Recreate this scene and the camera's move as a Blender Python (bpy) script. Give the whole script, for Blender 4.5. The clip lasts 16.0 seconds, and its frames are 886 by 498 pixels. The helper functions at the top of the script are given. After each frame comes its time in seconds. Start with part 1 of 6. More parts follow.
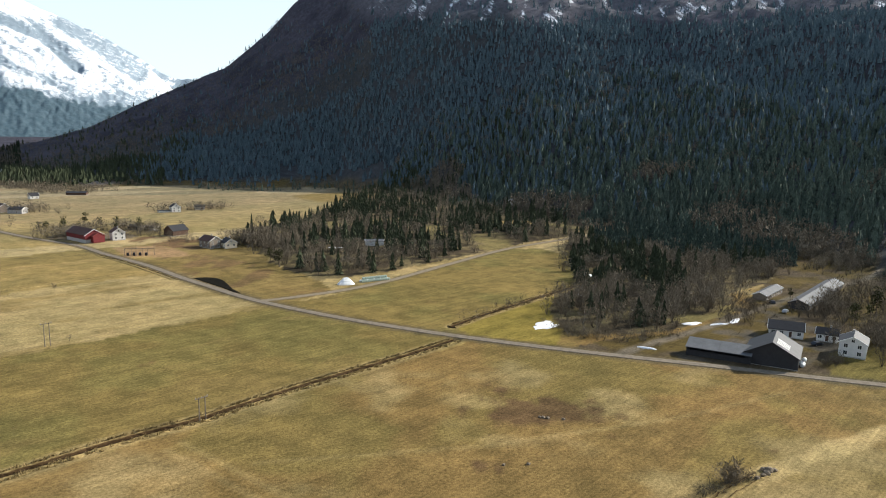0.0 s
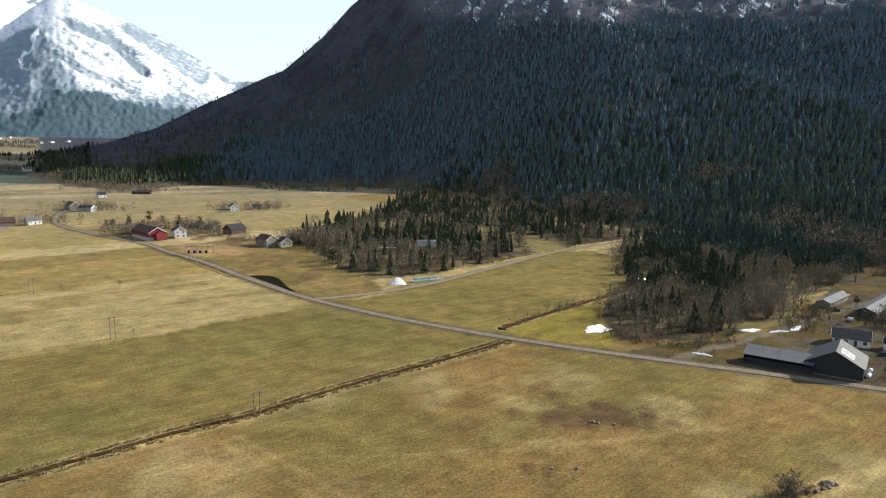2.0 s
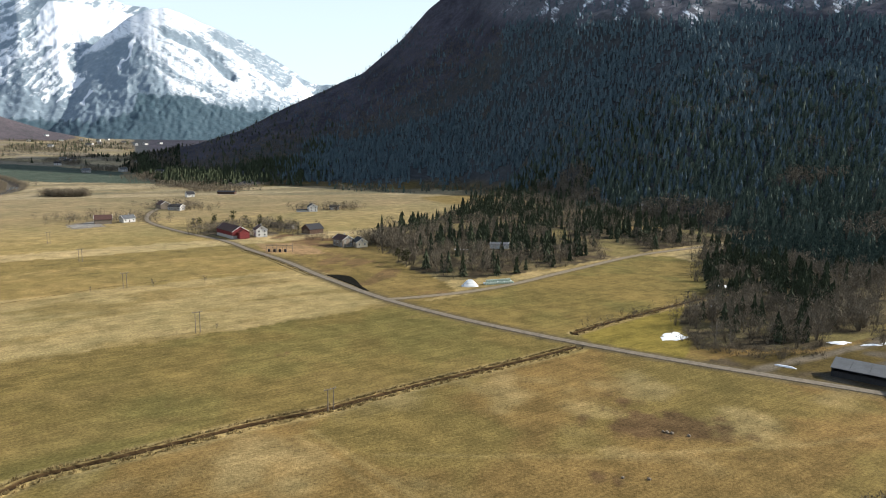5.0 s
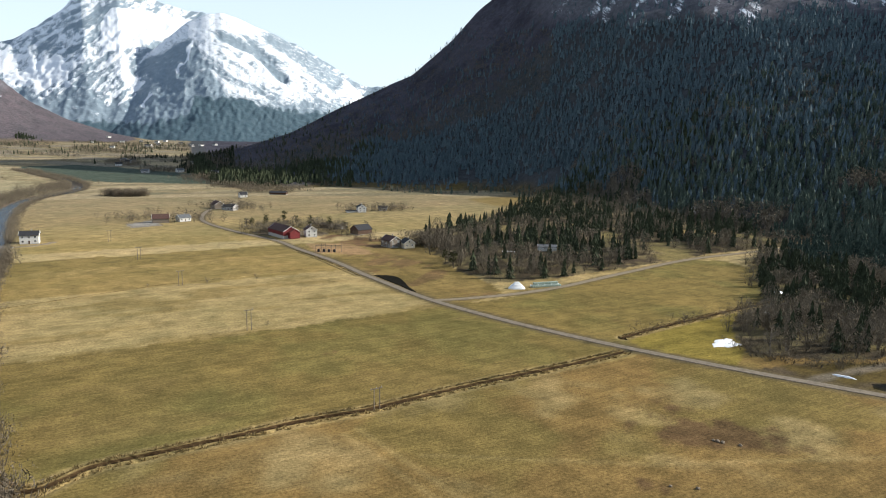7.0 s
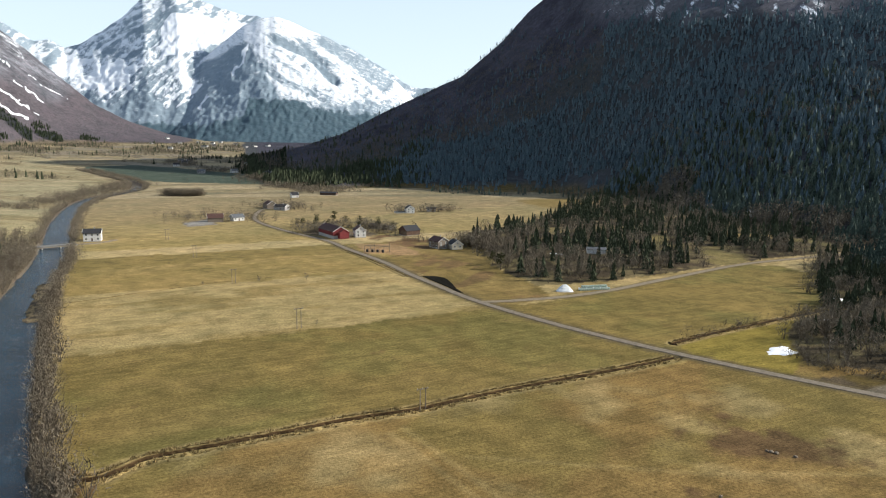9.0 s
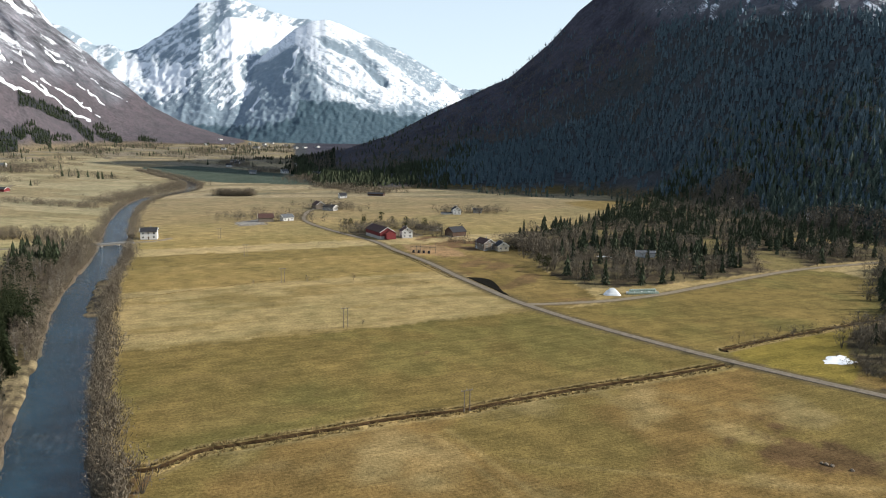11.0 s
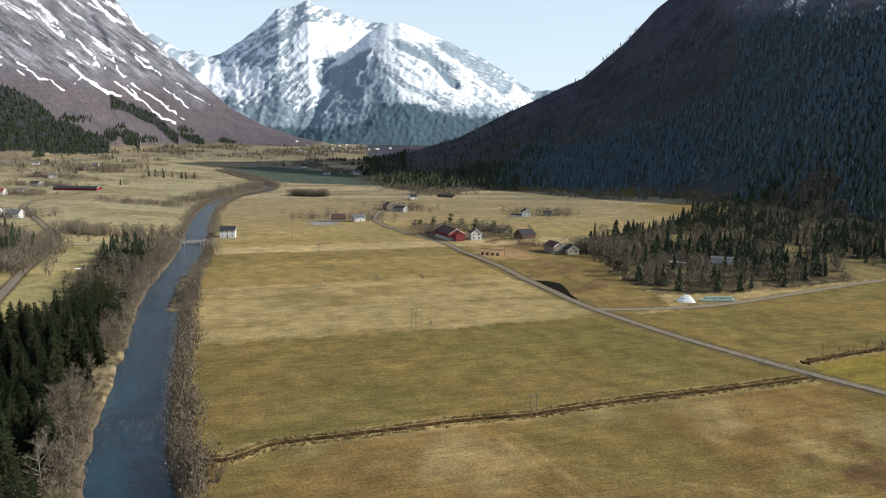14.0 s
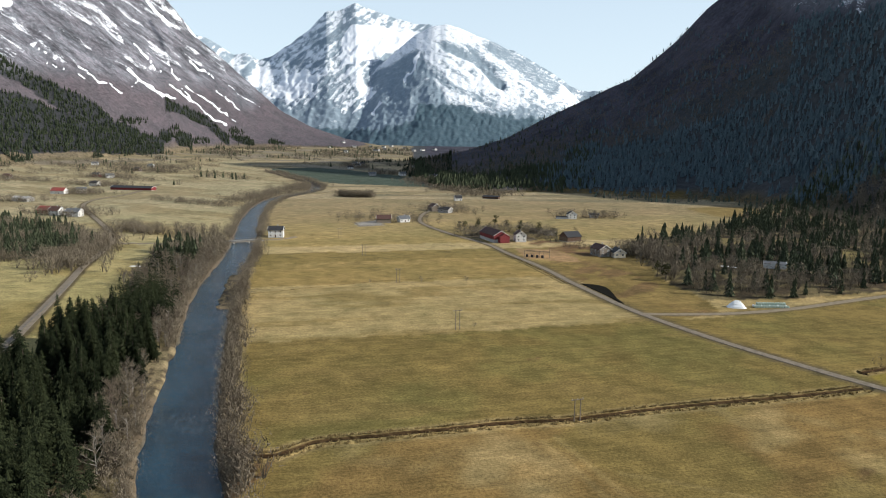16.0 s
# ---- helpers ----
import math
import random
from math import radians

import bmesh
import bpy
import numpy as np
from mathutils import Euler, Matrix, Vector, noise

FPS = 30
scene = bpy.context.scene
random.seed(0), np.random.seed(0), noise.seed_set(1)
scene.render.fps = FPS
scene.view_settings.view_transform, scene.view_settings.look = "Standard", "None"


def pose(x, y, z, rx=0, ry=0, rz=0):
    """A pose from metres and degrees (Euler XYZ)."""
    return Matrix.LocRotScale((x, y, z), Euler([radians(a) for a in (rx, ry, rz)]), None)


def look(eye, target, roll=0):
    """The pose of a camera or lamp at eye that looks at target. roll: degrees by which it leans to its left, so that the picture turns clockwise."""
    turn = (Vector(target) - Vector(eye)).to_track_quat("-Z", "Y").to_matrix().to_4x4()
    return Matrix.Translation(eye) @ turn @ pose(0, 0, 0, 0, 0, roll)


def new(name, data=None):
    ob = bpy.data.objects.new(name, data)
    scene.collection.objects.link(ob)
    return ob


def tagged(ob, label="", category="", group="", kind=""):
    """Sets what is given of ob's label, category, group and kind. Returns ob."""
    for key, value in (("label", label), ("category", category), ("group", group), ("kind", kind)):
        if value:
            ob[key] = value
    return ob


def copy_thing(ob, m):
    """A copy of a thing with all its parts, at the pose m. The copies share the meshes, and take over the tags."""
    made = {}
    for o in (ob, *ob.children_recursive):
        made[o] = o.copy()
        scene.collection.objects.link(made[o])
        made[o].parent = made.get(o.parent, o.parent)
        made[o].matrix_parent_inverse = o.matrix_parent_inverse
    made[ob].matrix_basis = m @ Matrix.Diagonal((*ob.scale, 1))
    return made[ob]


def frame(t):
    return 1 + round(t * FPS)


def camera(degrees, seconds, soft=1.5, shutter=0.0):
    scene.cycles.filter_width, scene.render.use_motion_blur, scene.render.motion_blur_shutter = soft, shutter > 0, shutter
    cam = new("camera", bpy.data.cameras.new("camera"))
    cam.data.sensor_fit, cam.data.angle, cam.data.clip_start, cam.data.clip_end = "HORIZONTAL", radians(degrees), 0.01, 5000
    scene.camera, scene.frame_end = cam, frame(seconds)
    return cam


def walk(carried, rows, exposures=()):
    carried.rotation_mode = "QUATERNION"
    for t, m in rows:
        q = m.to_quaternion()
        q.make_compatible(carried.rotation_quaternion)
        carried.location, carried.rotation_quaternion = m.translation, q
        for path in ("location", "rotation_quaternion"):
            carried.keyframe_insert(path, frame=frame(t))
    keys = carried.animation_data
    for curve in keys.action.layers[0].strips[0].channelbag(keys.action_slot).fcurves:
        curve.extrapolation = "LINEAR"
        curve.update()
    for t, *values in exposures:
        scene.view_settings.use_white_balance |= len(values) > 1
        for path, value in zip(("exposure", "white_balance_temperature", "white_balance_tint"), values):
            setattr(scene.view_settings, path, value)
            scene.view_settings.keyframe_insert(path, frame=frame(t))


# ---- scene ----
cam = camera(65.73, 16.0, 1.05)

# seconds, place, pitch, roll, yaw: a drone that hovers and turns to the left
ROWS = [
    (0, 0.000, 0.000, 70.000, -8.990, 0.8044, -0.030),
    (1, 0.168, -0.295, 70.134, -8.988, 0.7905, 2.222),
    (2, 0.332, -0.583, 70.268, -8.983, 0.7779, 4.372),
    (3, 0.486, -0.853, 70.402, -8.970, 0.7675, 6.425),
    (4, 0.633, -1.110, 70.536, -8.950, 0.7586, 8.510),
    (5.5, 0.839, -1.467, 70.738, -8.915, 0.7488, 11.590),
    (7, 1.027, -1.791, 70.939, -8.872, 0.7430, 14.580),
    (9, 1.251, -2.175, 71.207, -8.838, 0.7415, 18.620),
    (10.5, 1.398, -2.424, 71.408, -8.810, 0.7451, 21.550),
    (12, 1.528, -2.642, 71.609, -8.778, 0.7528, 24.450),
    (14, 1.675, -2.882, 71.877, -8.752, 0.7692, 28.335),
    (16, 1.791, -3.065, 72.146, -8.705, 0.7928, 32.090),
]
walk(cam, [(t, pose(x, y, z, 90 + pitch, 0, yaw) @ pose(0, 0, 0, 0, 0, roll)) for t, x, y, z, pitch, roll, yaw in ROWS],
     [(0, 0.62, 6220, 10), (8, 0.50, 6200, 10), (16, 0.31, 6120, 10)])

# ---- light ----
SUN_EL, SUN_AZ = 27.5, 65.0          # degrees above the horizon, and from +y towards +x
world = bpy.data.worlds.new("sky")
scene.world = world
world.use_nodes = True
wn = world.node_tree
sky = wn.nodes.new("ShaderNodeTexSky")
sky.sky_type, sky.sun_disc = "NISHITA", False
sky.sun_elevation, sky.sun_rotation = radians(SUN_EL), radians(SUN_AZ)
sky.air_density, sky.dust_density, sky.ozone_density = 1.0, 1.0, 1.2
wn.nodes["Background"].inputs["Strength"].default_value = 0.092
veil = wn.nodes.new("ShaderNodeMix")          # thin bright haze, thick along the horizon and clear overhead
veil.data_type = "RGBA"
veil.inputs[7].default_value = (7.7, 8.8, 9.3, 1)
aim, split, thick = wn.nodes.new("ShaderNodeTexCoord"), wn.nodes.new("ShaderNodeSeparateXYZ"), wn.nodes.new("ShaderNodeMapRange")
wn.links.new(aim.outputs["Generated"], split.inputs[0])
wn.links.new(split.outputs[2], thick.inputs["Value"])
thick.inputs["From Min"].default_value, thick.inputs["From Max"].default_value = 0.0, 0.85
thick.inputs["To Min"].default_value, thick.inputs["To Max"].default_value = 0.85, 0.06
wn.links.new(thick.outputs[0], veil.inputs[0])
wn.links.new(sky.outputs["Color"], veil.inputs[6])
wn.links.new(veil.outputs[2], wn.nodes["Background"].inputs["Color"])
sun = new("sun", bpy.data.lights.new("sun", "SUN"))
sun.data.energy, sun.data.angle, sun.data.color = 5.0, radians(0.6), (1.0, 0.925, 0.79)
sun.matrix_world = look((0, 0, 0), (-math.sin(radians(SUN_AZ)) * math.cos(radians(SUN_EL)),
                                    -math.cos(radians(SUN_AZ)) * math.cos(radians(SUN_EL)), -math.sin(radians(SUN_EL))))

# ---- numbers, noise and shapes ----
rng = np.random.default_rng(7)
LATTICE = rng.random((8, 256, 256))


def vnoise(x, y, k=0):
    """Smooth noise in 0..1 on a unit lattice."""
    xi, yi = np.floor(x).astype(int), np.floor(y).astype(int)
    fx, fy = x - xi, y - yi
    fx, fy = fx * fx * (3 - 2 * fx), fy * fy * (3 - 2 * fy)
    g = LATTICE[k % 8]
    a, b = g[xi % 256, yi % 256], g[(xi + 1) % 256, yi % 256]
    c, d = g[xi % 256, (yi + 1) % 256], g[(xi + 1) % 256, (yi + 1) % 256]
    return (a * (1 - fx) + b * fx) * (1 - fy) + (c * (1 - fx) + d * fx) * fy


def fbm(x, y, octaves=4, k=0):
    s, a, n = 0.0, 0.5, 0.0
    for i in range(octaves):
        s, n = s + a * vnoise(x * 2 ** i + 17.3 * i, y * 2 ** i + 9.1 * i, k + i), n + a
        a *= 0.5
    return s / n


def ridged(x, y, octaves=4, k=0):
    s, a, n = 0.0, 0.5, 0.0
    for i in range(octaves):
        s, n = s + a * (1 - np.abs(2 * vnoise(x * 2 ** i + 5.7 * i, y * 2 ** i + 3.3 * i, k + i) - 1)), n + a
        a *= 0.5
    return s / n


def step(a, b, v):
    u = np.clip((v - a) / (b - a), 0, 1)
    return u * u * (3 - 2 * u)


def lane(x, y, line):
    """Distance to a polyline; places over some 40 m away count as far."""
    x, y = np.asarray(x, float), np.asarray(y, float)
    best = np.full(x.shape, 1e3)
    for k in range(0, len(line) - 1, 8):
        group = line[k:k + 9]
        xs, ys = [p[0] for p in group], [p[1] for p in group]
        at = np.nonzero((x > min(xs) - 40) & (x < max(xs) + 40) & (y > min(ys) - 40) & (y < max(ys) + 40))
        gx, gy = x[at], y[at]
        if not gx.size:
            continue
        near = best[at]
        for (ax, ay), (bx, by) in zip(group, group[1:]):
            dx, dy = bx - ax, by - ay
            u = np.clip(((gx - ax) * dx + (gy - ay) * dy) / (dx * dx + dy * dy), 0, 1)
            near = np.minimum(near, np.hypot(gx - ax - u * dx, gy - ay - u * dy))
        best[at] = near
    return best


def inside(x, y, poly):
    hit = np.zeros(np.shape(x), bool)
    for (ax, ay), (bx, by) in zip(poly, poly[1:] + poly[:1]):
        cross = (ay > y) != (by > y)
        hit ^= cross & (x < (bx - ax) * (y - ay) / ((by - ay) or 1e-9) + ax)
    return hit


def smooth_line(line, each=8.0):
    """A rounded polyline with a point about every few metres."""
    pts = [Vector((*p, 0)) for p in line]
    pts = [pts[0] * 2 - pts[1]] + pts + [pts[-1] * 2 - pts[-2]]
    out = []
    for i in range(1, len(pts) - 2):
        a, b, c, d = pts[i - 1:i + 3]
        n = max(2, int((c - b).length / each))
        for j in range(n):
            u = j / n
            out.append(0.5 * (2 * b + (c - a) * u + (2 * a - 5 * b + 4 * c - d) * u * u + (3 * b - a - 3 * c + d) * u ** 3))
    out.append(pts[-2])
    return [(p.x, p.y) for p in out]


# ---- the plan ----
RIVER = smooth_line([(60, -140), (-20, -60), (-62, 25), (-92, 63), (-113, 80), (-134, 95), (-160, 118), (-205, 159), (-269, 218),
                     (-361, 316), (-505, 457), (-604, 567), (-668, 660), (-722, 780), (-850, 900), (-1100, 1050)], 12)
ROAD = smooth_line([(420, 120), (300, 146), (210, 170), (132, 195), (91, 209.3), (42, 226), (7, 240), (-18, 252), (-41, 264.5), (-68, 282),
                    (-90, 299), (-112, 320), (-130, 337), (-163, 371), (-204, 406.5), (-237, 437), (-295, 474), (-352, 522), (-392, 585),
                    (-412, 640), (-418, 690)], 6)
SIDE_ROAD = smooth_line([(-79, 291), (-73, 294), (-63, 301), (-44, 317), (-24, 342), (5, 389), (43, 447), (89, 496), (128, 538)], 6)
LEFT_ROAD = smooth_line([(-180, 40), (-247, 108), (-282, 138), (-339, 184), (-378, 215), (-427, 258), (-486, 301), (-604, 359), (-720, 415),
                         (-790, 470), (-850, 560), (-960, 680)], 8)
BRIDGE_ROAD = smooth_line([(-500, 262), (-451, 279), (-416, 299), (-393, 322), (-378, 350), (-371, 366), (-372, 378)], 6)
YARD_ROAD = smooth_line([(60, 222), (78, 238), (108, 262), (140, 292), (170, 318), (215, 350), (262, 400), (330, 500)], 6)
DITCH = smooth_line([(-114, 100.5), (-110, 104.5), (-107.5, 114), (-94, 129), (-84, 140), (-74, 151), (-62, 161.4), (-53, 172), (-42, 185),
                     (-27, 201), (-11, 217.5), (5, 236)], 4)
TRACK_DITCH = smooth_line([(69, 138.5), (62, 133), (52, 124), (38, 110)], 4)
FIELD_DITCH = smooth_line([(4, 253.5), (17, 271), (38, 297), (59, 322), (80, 345)], 5)
TRACK = smooth_line([(170, 196), (110, 161), (78, 143), (61, 132), (40, 112)], 6)
LOOP = smooth_line([(-119, 103), (-110, 100), (-107, 93), (-104, 84), (-96, 70)], 3)
WOOD_MID = [(-150, 520), (-136, 474), (-96, 380), (-62, 337), (-28, 362), (27, 432), (60, 478), (140, 552), (270, 560), (420, 700), (300, 1000),
            (-60, 1000), (-100, 760), (-118, 600)]
WOOD_RIGHT = [(43, 262), (50, 244), (70, 246), (92, 256), (124, 282), (138, 320), (170, 350), (215, 420), (300, 520), (250, 575), (140, 530), (86, 470),
              (75, 400), (68, 345), (47, 290)]
WOOD_FAR_RIGHT = [(200, 300), (330, 240), (700, 300), (700, 700), (420, 700), (300, 520), (285, 420), (240, 360)]
WOOD_LEFT = [(-60, 10), (-100, 55), (-127, 78), (-168, 111), (-213, 156), (-278, 215), (-364, 303), (-392, 326), (-420, 318), (-404, 290), (-361, 246),
             (-306, 192), (-268, 165), (-240, 130), (-216, 100), (-200, 80), (-170, 40), (-130, -10)]
WORN_BANK = [(-200, 140), (-186, 128), (-170, 114)]
HOLLOW_SHADE = [(-128, 340), (-120, 341.5), (-112, 338), (-104, 326), (-97, 313), (-90, 303.2), (-93, 304.5), (-103, 315.5), (-114, 326)]
WOOD_LEFT_REAR = [(-435, 190), (-418, 248), (-470, 287), (-545, 300), (-640, 300), (-600, 240), (-520, 170)]
WOODS = (WOOD_MID, WOOD_RIGHT, WOOD_FAR_RIGHT, WOOD_LEFT, WOOD_LEFT_REAR)

# azimuth to the left of +y: foot distance, crest distance, crest elevation seen from the air over the field
# crests below azimuth 8 are unseen; their heights are set to steer the shade
RIGHT_HILL = np.array([(-180, 900, 1500, 3), (-110, 500, 1400, 7), (-60, 430, 1500, 8.5), (-35, 430, 1600, 12.8), (-20, 520, 1650, 15.5), (-14, 580, 1675, 17), (-8, 640, 1700, 19.5),
                       (0, 760, 1750, 22.5), (6, 900, 1750, 16.7), (9, 1000, 1750, 12.8), (12, 1010, 1750, 10.45), (14, 1000, 1750, 8.2), (17.2, 1020, 1750, 5.4),
                       (20.5, 1050, 1760, 3.8), (23.5, 1060, 1780, 2.4), (27, 1030, 1780, 0.6), (30, 1000, 1720, -0.35), (32, 1060, 1650, -0.85),
                       (34.3, 1230, 1620, -1.45), (36, 1450, 1700, -1.95), (180, 1950, 2350, -3.0)])
LEFT_HILL = np.array([(-180, 900, 2200, 4), (34, 2800, 3300, -0.3), (37, 2780, 3250, -0.2), (39.9, 2750, 3200, 0.3), (43, 2700, 3150, 1.3), (45.2, 2650, 3200, 2.45), (47.3, 2600, 3250, 4.3),
                      (49.4, 2500, 3250, 6.1), (51.4, 2350, 3250, 7.7), (53.3, 2200, 3200, 10.15), (55.2, 2100, 3150, 11.6), (60, 1900, 3050, 14.5), (66, 1750, 2950, 17),
                      (78, 1500, 2800, 19), (110, 900, 2200, 15), (180, 900, 2200, 4)])
EYE = 70.0


def floor_z(r):
    """The valley floor rises slowly towards its head."""
    return 62 * step(900, 3300, r)


def hill(table, az, r, power):
    foot, crest, el = (np.interp(az, table[:, 0], table[:, i]) for i in (1, 2, 3))
    top = np.maximum(EYE + crest * np.tan(np.radians(el)) - floor_z(crest), 0)
    u = np.clip((r - foot) / (crest - foot), 0, 1)
    back = np.maximum(r - crest, 0) * 0.35
    return np.where(r > foot, np.maximum(top * u ** power - back, 0), 0), u * step(8, 30, top)


# snow tongues on the west hill: azimuth and elevation along each gully, and half its width
GULLIES = [([(59.6, 5.15), (58.5, 4.34), (56.8, 3.4)], 0.14), ([(56.3, 5.05), (55.8, 4.48), (54.1, 3.43), (53.2, 3.24)], 0.19), ([(55.8, 4.4), (56.1, 3.75)], 0.12),
           ([(53.6, 4.28), (52.1, 3.2), (51.1, 2.06), (49.5, 1.23)], 0.15), ([(52.8, 4.09), (52.1, 3.35)], 0.08), ([(52.5, 4.18), (50.9, 3.08), (48.8, 1.57)], 0.12),
           ([(53.6, 5.78), (53.4, 4.97), (52.7, 4.7)], 0.10), ([(55.8, 7.1), (55.4, 6.6), (54.2, 5.2)], 0.09), ([(61.8, 5.36), (60.3, 4.96), (59.2, 4.31)], 0.07),
           ([(50.2, 3.85), (48.4, 2.5)], 0.13), ([(49.3, 4.26), (46.8, 2.54)], 0.09), ([(52.0, 6.05), (50.4, 4.93)], 0.13), ([(54.9, 10.05), (53.1, 8.48)], 0.20),
           ([(53.7, 9.9), (51.5, 7.9)], 0.12), ([(62.5, 6.6), (61.0, 5.7)], 0.08), ([(57.6, 7.9), (56.6, 7.2)], 0.10)]
BARS = [((-291, 250), (-238, 198), 5.0)]     # gravel banks in the river: ends and half width


def ground_z(x, y, fine=True):
    """Height of the ground, and how far up each hillside a place is (0 to 1)."""
    x, y = np.asarray(x, float), np.asarray(y, float)
    r, az = np.hypot(x, y), np.degrees(np.arctan2(-x, y))
    wob = 0.5 * (fbm(x / 300, y / 300, 3, 2) - 0.5)
    za, ua = hill(RIGHT_HILL, az + wob, r, 1.38)
    zb, ub = hill(LEFT_HILL, az + wob, r, 1.35)
    z = floor_z(r) + np.maximum(za, zb)
    rough = np.maximum(za, zb)
    edge = 4 * np.maximum(ua * (1 - ua), ub * (1 - ub))
    z = z + np.minimum(rough, 160) * (0.30 * edge * (ridged(x / 260, y / 260, 4, 1) - 0.6) + 0.12 * edge * (fbm(x / 45, y / 45, 3, 3) - 0.5))
    roads = np.minimum.reduce([lane(x, y, q) for q in (ROAD[::2], SIDE_ROAD[::2], LEFT_ROAD[::2], BRIDGE_ROAD)])
    free = step(5, 25, roads) * step(6, 30, np.minimum(lane(x, y, DITCH[::2]), lane(x, y, FIELD_DITCH[::2])))
    z = z + free * (1.6 * (fbm(x / 55, y / 55, 3, 4) - 0.5) * step(230, 420, r) + 0.5 * (fbm(x / 14, y / 14, 2, 5) - 0.5))
    side = inside(x, y, WOOD_MID)
    z = z + side * free * 4 * step(340, 520, r) * fbm(x / 70, y / 70, 2, 6)
    # a gentle knoll with the far hay meadow
    z = z + 5.0 * np.exp(-((x + 130) / 110) ** 2 - ((y - 760) / 130) ** 2)
    if fine:
        d = lane(x, y, RIVER) + 2.4 * (fbm(x / 8, y / 8, 3, 1) - 0.5)
        deep = 3.0 * (1 - step(6.2, 10.2, d))
        for a, b, w in BARS:
            k = lane(x, y, [a, b]) + 4.0 * (fbm(x / 5, y / 5, 3, 2) - 0.5)
            deep = deep * step(w * 0.6, w * 1.5, k) + np.minimum(deep, 0.75) * (1 - step(w * 0.6, w * 1.5, k))
        z = z - deep
        z = z - 1.5 * (1 - step(0.8, 2.2, lane(x, y, DITCH)))
        z = z - 1.0 * (1 - step(0.8, 2.2, lane(x, y, FIELD_DITCH)))
    return z, ua, ub


def spruce_belt(x, y, z):
    """Where planted spruce covers the lower west hillside."""
    r, az = np.hypot(x, y), np.degrees(np.arctan2(-x, y))
    el = np.degrees(np.arctan2(z - EYE, r))
    rag = 0.6 * (fbm(az * 0.9, el * 1.1, 3, 2) - 0.5)
    top = np.interp(az, [54.2, 57.5, 59.5, 62.4, 64.4, 70], [0.15, 1.4, 3.2, 4.5, 5.4, 7.5]) + rag
    gap = (az > 60.3) & (el < np.interp(az, [60.3, 62.1, 63.2, 64.5, 70], [1.85, 2.95, 3.6, 4.5, 6.5]) + rag) \
        & (el > np.interp(az, [60.3, 63.2, 64.5, 70], [1.8, 3.0, 3.2, 4.6]) + rag)
    belt = (el > -1.0 + rag) & (el < top) & (az > 54.2) & ~gap
    mid = np.interp(az, [49.4, 51.1, 53.9], [0.25, 1.8, 2.9])
    belt |= (np.abs(el + rag - mid + 0.15) < 0.42) & (az > 49.3) & (az < 53.9)
    belt |= np.hypot((az - 54.0) / 0.45, (el - 0.35) / 0.5) < 1
    belt |= np.hypot((az - 52.7) / 0.6, (el - 0.1) / 0.55) < 1
    belt |= np.hypot((az - 48.3) / 0.9, (el - 0.1 - 0.3 * (az - 48.3)) / 0.3) < 1
    return belt & (LEFT_FOOT(az) < r)


def LEFT_FOOT(az):
    return np.interp(az, LEFT_HILL[:, 0], LEFT_HILL[:, 1])


def zat(x, y):
    return float(ground_z(np.array([x]), np.array([y]))[0][0])


# ---- mesh helpers ----
def mesh_of(name, verts, tris, mat, colours=None, masks=None, smooth=False):
    """A mesh from arrays: corners, faces of one length, and colours or values for each corner."""
    verts, tris = np.asarray(verts, np.float32), np.asarray(tris, np.int32)
    me = bpy.data.meshes.new(name)
    k = tris.shape[1]
    me.vertices.add(len(verts))
    me.vertices.foreach_set("co", verts.ravel())
    me.loops.add(tris.size)
    me.loops.foreach_set("vertex_index", tris.ravel())
    me.polygons.add(len(tris))
    me.polygons.foreach_set("loop_start", np.arange(0, tris.size, k, dtype=np.int32))
    me.polygons.foreach_set("use_smooth", np.full(len(tris), smooth))
    if colours is not None:
        a = me.attributes.new("tint", "FLOAT_COLOR", "POINT")
        a.data.foreach_set("color", np.concatenate([colours, np.ones((len(colours), 1))], 1).astype(np.float32).ravel())
    for key, values in (masks or {}).items():
        a = me.attributes.new(key, "FLOAT", "POINT")
        a.data.foreach_set("value", np.asarray(values, np.float32))
    me.update()
    me.validate()
    if mat:
        me.materials.append(mat)
    return me


def part(name, bm, mat, parent=None, label="", smooth=False):
    """One bmesh as one mesh object, under a thing or a part."""
    me = bpy.data.meshes.new(name)
    bmesh.ops.recalc_face_normals(bm, faces=bm.faces)
    for f in bm.faces:
        f.smooth = smooth
    bm.to_mesh(me)
    bm.free()
    me.materials.append(mat)
    ob = new(name, me)
    ob.parent = parent
    return tagged(ob, label) if label else ob


def box(bm, cx, cy, cz, sx, sy, sz, turn=None):
    """Adds a box with its middle at cx, cy, cz."""
    m = Matrix.Translation((cx, cy, cz)) @ (turn or Matrix.Identity(4)) @ Matrix.Diagonal((sx, sy, sz, 1))
    bmesh.ops.create_cube(bm, size=1, matrix=m)
    return bm


def prism(bm, outline, along, start, end):
    """A closed outline in one plane drawn out along x or y."""
    rows = []
    for s in (start, end):
        rows.append([bm.verts.new((s, a, b) if along == "x" else (a, s, b)) for a, b in outline])
    n = len(outline)
    bm.faces.new(rows[0])
    bm.faces.new(rows[1][::-1])
    for i in range(n):
        bm.faces.new((rows[0][i], rows[1][i], rows[1][(i + 1) % n], rows[0][(i + 1) % n]))
    return bm


